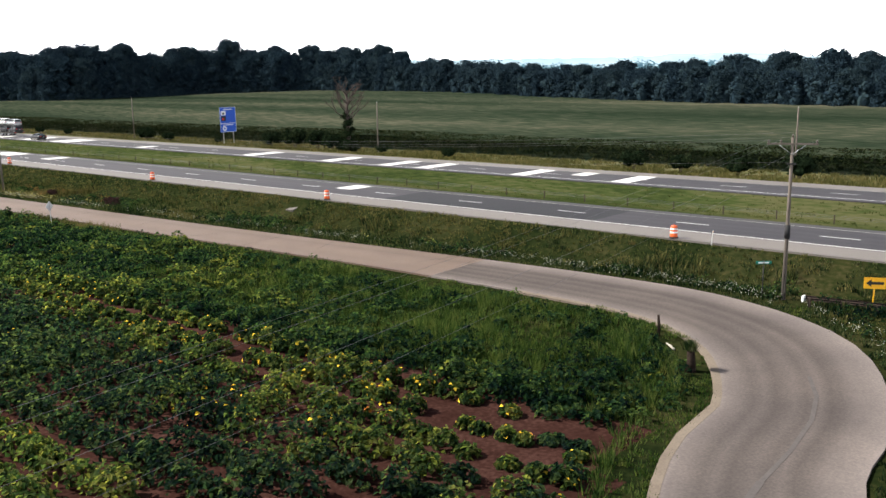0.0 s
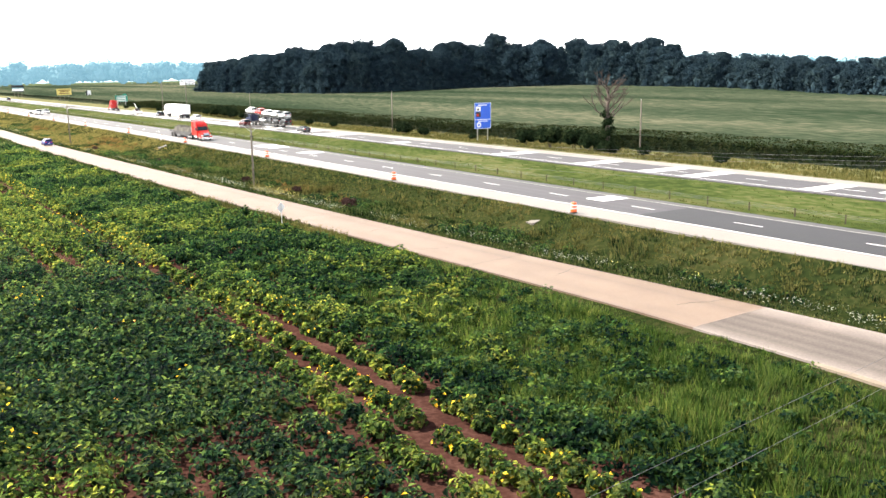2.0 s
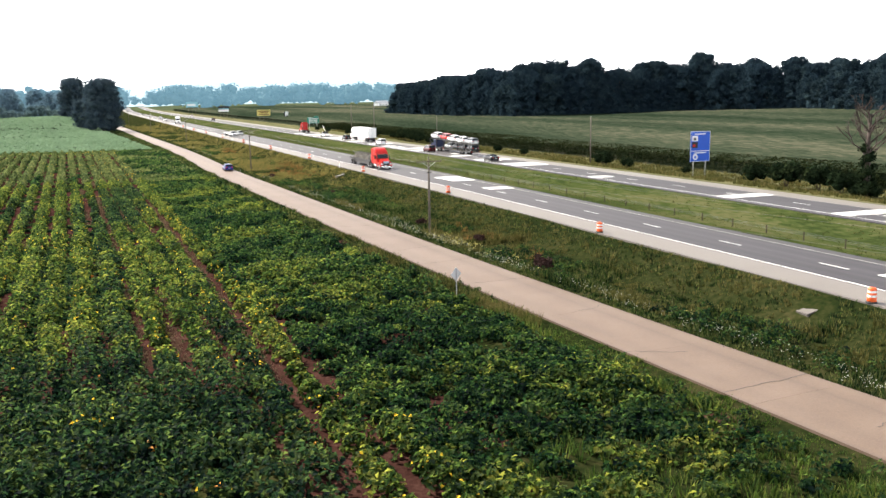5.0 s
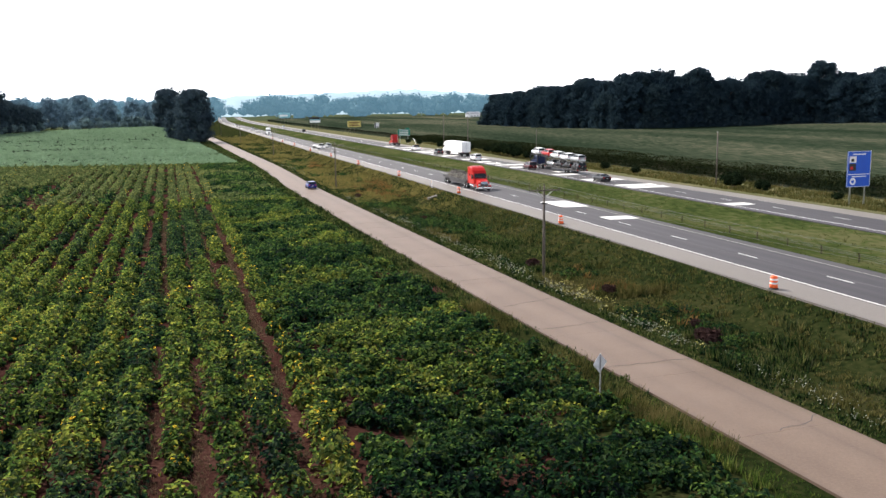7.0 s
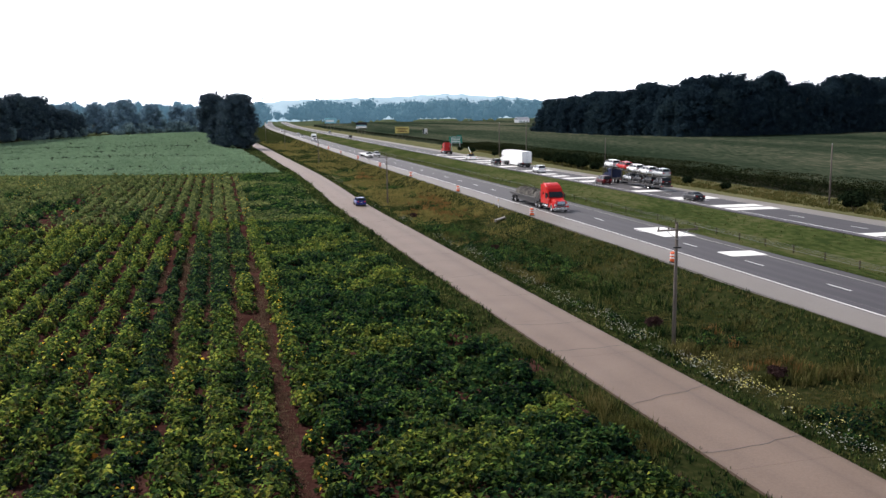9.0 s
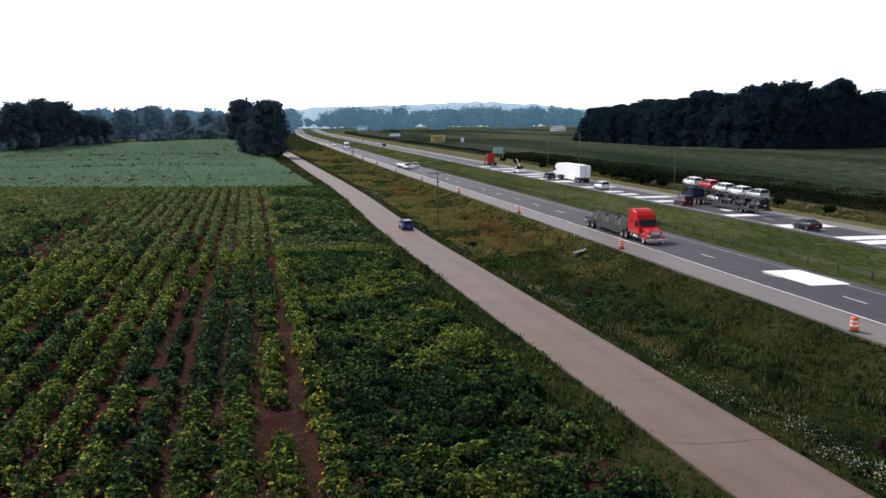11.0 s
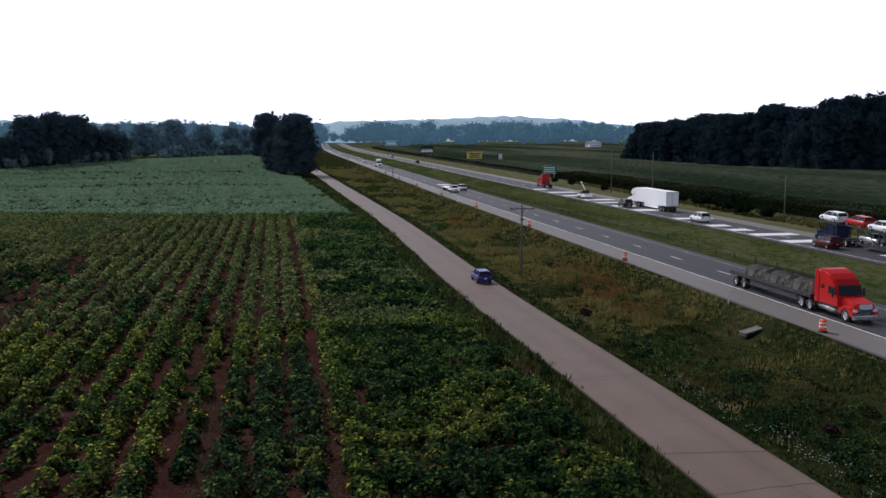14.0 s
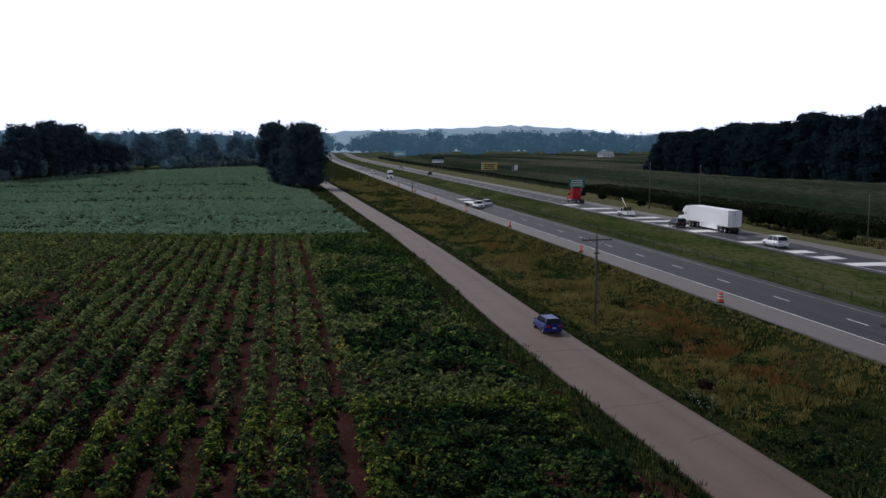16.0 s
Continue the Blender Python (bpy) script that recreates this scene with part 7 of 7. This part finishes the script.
for (o0, z0), (o1, z1) in zip(((0.05, 0.42), (-0.03, 0.48), (0.05, 0.56), (-0.03, 0.64)), ((-0.03, 0.48), (0.05, 0.56), (-0.03, 0.64), (0.05, 0.72))):
    q = [bm.verts.new(p) for p in (P0 + nv * o0 + Vector((0, 0, z0)), P1 + nv * o0 + Vector((0, 0, z0)), P1 + nv * o1 + Vector((0, 0, z1)), P0 + nv * o1 + Vector((0, 0, z1)))]
    bm.faces.new(q)
bmesh.ops.remove_doubles(bm, verts=bm.verts[:], dist=0.002)
bmesh.ops.solidify(bm, geom=bm.faces[:], thickness=0.012)
part("rail", bm, RUSTRAIL, gr)
for k in range(9):
    p = P0 + dirv * (0.3 + 2.0 * k) + nv * 0.14
    part("post", box(bmesh.new(), p.x - 0.07, p.x + 0.07, p.y - 0.09, p.y + 0.09, -0.3, 0.6), RUSTRAIL, gr)
part("end_plate", box(bmesh.new(), P0.x - 0.35, P0.x + 0.1, P0.y - 0.06, P0.y + 0.1, 0.35, 0.72, 0.02), REFLECT, gr)

st = tagged(new("stump_post"), "charred thin broken post beside the bend", "post")
part("wood", tube(bmesh.new(), [(0, 0, -0.2), (0.03, 0, 0.6), (-0.03, 0.02, 1.15)], [0.09, 0.085, 0.07], 7), STUMP, st)
at(st, 44.8, 25.3)
st = tagged(new("tree_stump"), "dark broken tree stump topped with grass", "stump")
part("wood", tube(bmesh.new(), [(0, 0, -0.2), (0.05, 0, 0.5), (-0.02, 0.03, 1.2)], [0.30, 0.22, 0.19], 9), STUMP, st)
v, f = blades(RNG.normal(0, 0.12, 30), RNG.normal(0, 0.12, 30), np.full(30, 1.15), np.full(30, 0.6), 6, 0.15, 0.03)
np_mesh("grass_tuft", v, f, GRASS_BLADE, st)
at(st, 40.4, 21.2)
lg = tagged(new("fallen_log"), "short bleached log lying by the stump", "log")
part("wood", tube(bmesh.new(), [(-0.55, 0.1, 0.08), (0, 0, 0.1), (0.55, -0.1, 0.09)], [0.05, 0.07, 0.04], 7), PALELOG, lg)
at(lg, 43.1, 23.7, 59)


def delineator():
    d = tagged(new("delineator_post"), "thin white reflector post at the shoulder edge", "post", "reflector posts")
    part("post", box(bmesh.new(), -0.05, 0.05, -0.015, 0.015, -0.3, 1.15, 0.01), REFLECT, d)
    part("reflector", box(bmesh.new(), -0.04, 0.04, -0.022, -0.015, 0.95, 1.1), AMBER, d)
    return d


dl = delineator()
for i, y in enumerate((31.0, 203.0, 330.0)):
    m = pose(float(hx(y)) - 7.75, y, HWY - 0.1, 0, 12 if i == 0 else 0, 2)
    if i == 0:
        dl.matrix_basis = m
    else:
        copy_thing(dl, m)


def culvert():
    c = tagged(new("culvert_end"), "pale concrete culvert end slab set in the embankment", "culvert", "culvert ends")
    bm = bmesh.new()
    box(bm, -0.8, 0.8, -0.55, 0.55, 0.0, 0.12, 0.03)
    part("slab", bm, SHOULDER, c)
    for s in (-1, 1):
        part("wing", box(bmesh.new(), s * 0.74 - 0.07, s * 0.74 + 0.07, -0.62, 0.55, -0.2, 0.18, 0.03), SHOULDER, c)
    return c


cv = culvert()
cv.matrix_basis = pose(60.9, 77.2, 1.02, 0, -16, -3)
copy_thing(cv, pose(56.2, 194.8, 0.92, 0, -16, -3))


# cable barrier in the median
cb = tagged(new("cable_barrier"), "three-strand cable barrier on thin posts in the median", "cable barrier")
postmesh = None
for k in range(84):
    y = 12 + 5.0 * k
    x = float(hx(y)) + 8.2
    z = float(ground_z(np.array([x]), np.array([y]))[0])
    if postmesh is None:
        o = part("post", box(bmesh.new(), -0.04, 0.04, -0.04, 0.04, -0.3, 0.85), RUSTRAIL, cb)
        postmesh = o.data
    else:
        o = new("post", postmesh)
        o.parent = cb
    o.location = (x, y, z)
for h in (0.5, 0.64, 0.78):
    yy = np.arange(12, 428, 10.0)
    xx = hx(yy) + 8.2
    zz = ground_z(xx, yy)
    part("cable", tube(bmesh.new(), [(float(a), float(b), float(c) + h) for a, b, c in zip(xx, yy, zz)], 0.008, 4, False), WIRE, cb)


# plain poles along the corn
def plain_pole():
    p = tagged(new("utility_pole"), "thin plain wooden pole at the corn field margin", "utility pole", "poles along the corn")
    part("pole", tube(bmesh.new(), [(0, 0, -0.5), (0, 0, 9.2)], [0.14, 0.09], 8), WOODPOLE, p)
    part("insulator", tube(bmesh.new(), [(0, 0, 9.2), (0, 0, 9.4)], [0.05, 0.03], 6), STEEL, p)
    return p


pp = None
for y, k in ((43, 1.0), (116.5, 1.0), (195, 1.06), (280, 0.92), (339, 1.28), (367, 1.28)):
    x = float(hx(y)) + 43.6
    if pp is None:
        pp = at(plain_pole(), x, y)
    else:
        placed(pp, x, y, 0, k)

# farm building on the far hill
fb = empty("farm_building", 289, 986, 4.2, 20, "white farm building with a pale roof on a far hill", "building")
part("wall", box(bmesh.new(), -7, 7, -4, 4, -1, 4, 0.05), TRAILERWHITE, fb)
part("roof", extrude(bmesh.new(), [(-4.6, 3.9), (0, 6.6), (4.6, 3.9)], -7.5, 7.5), SILVER, fb)
for x in (-4, 0, 4):
    part("window", box(bmesh.new(), x - 0.6, x + 0.6, -4.04, -3.98, 1.4, 2.6), GLASS, fb)
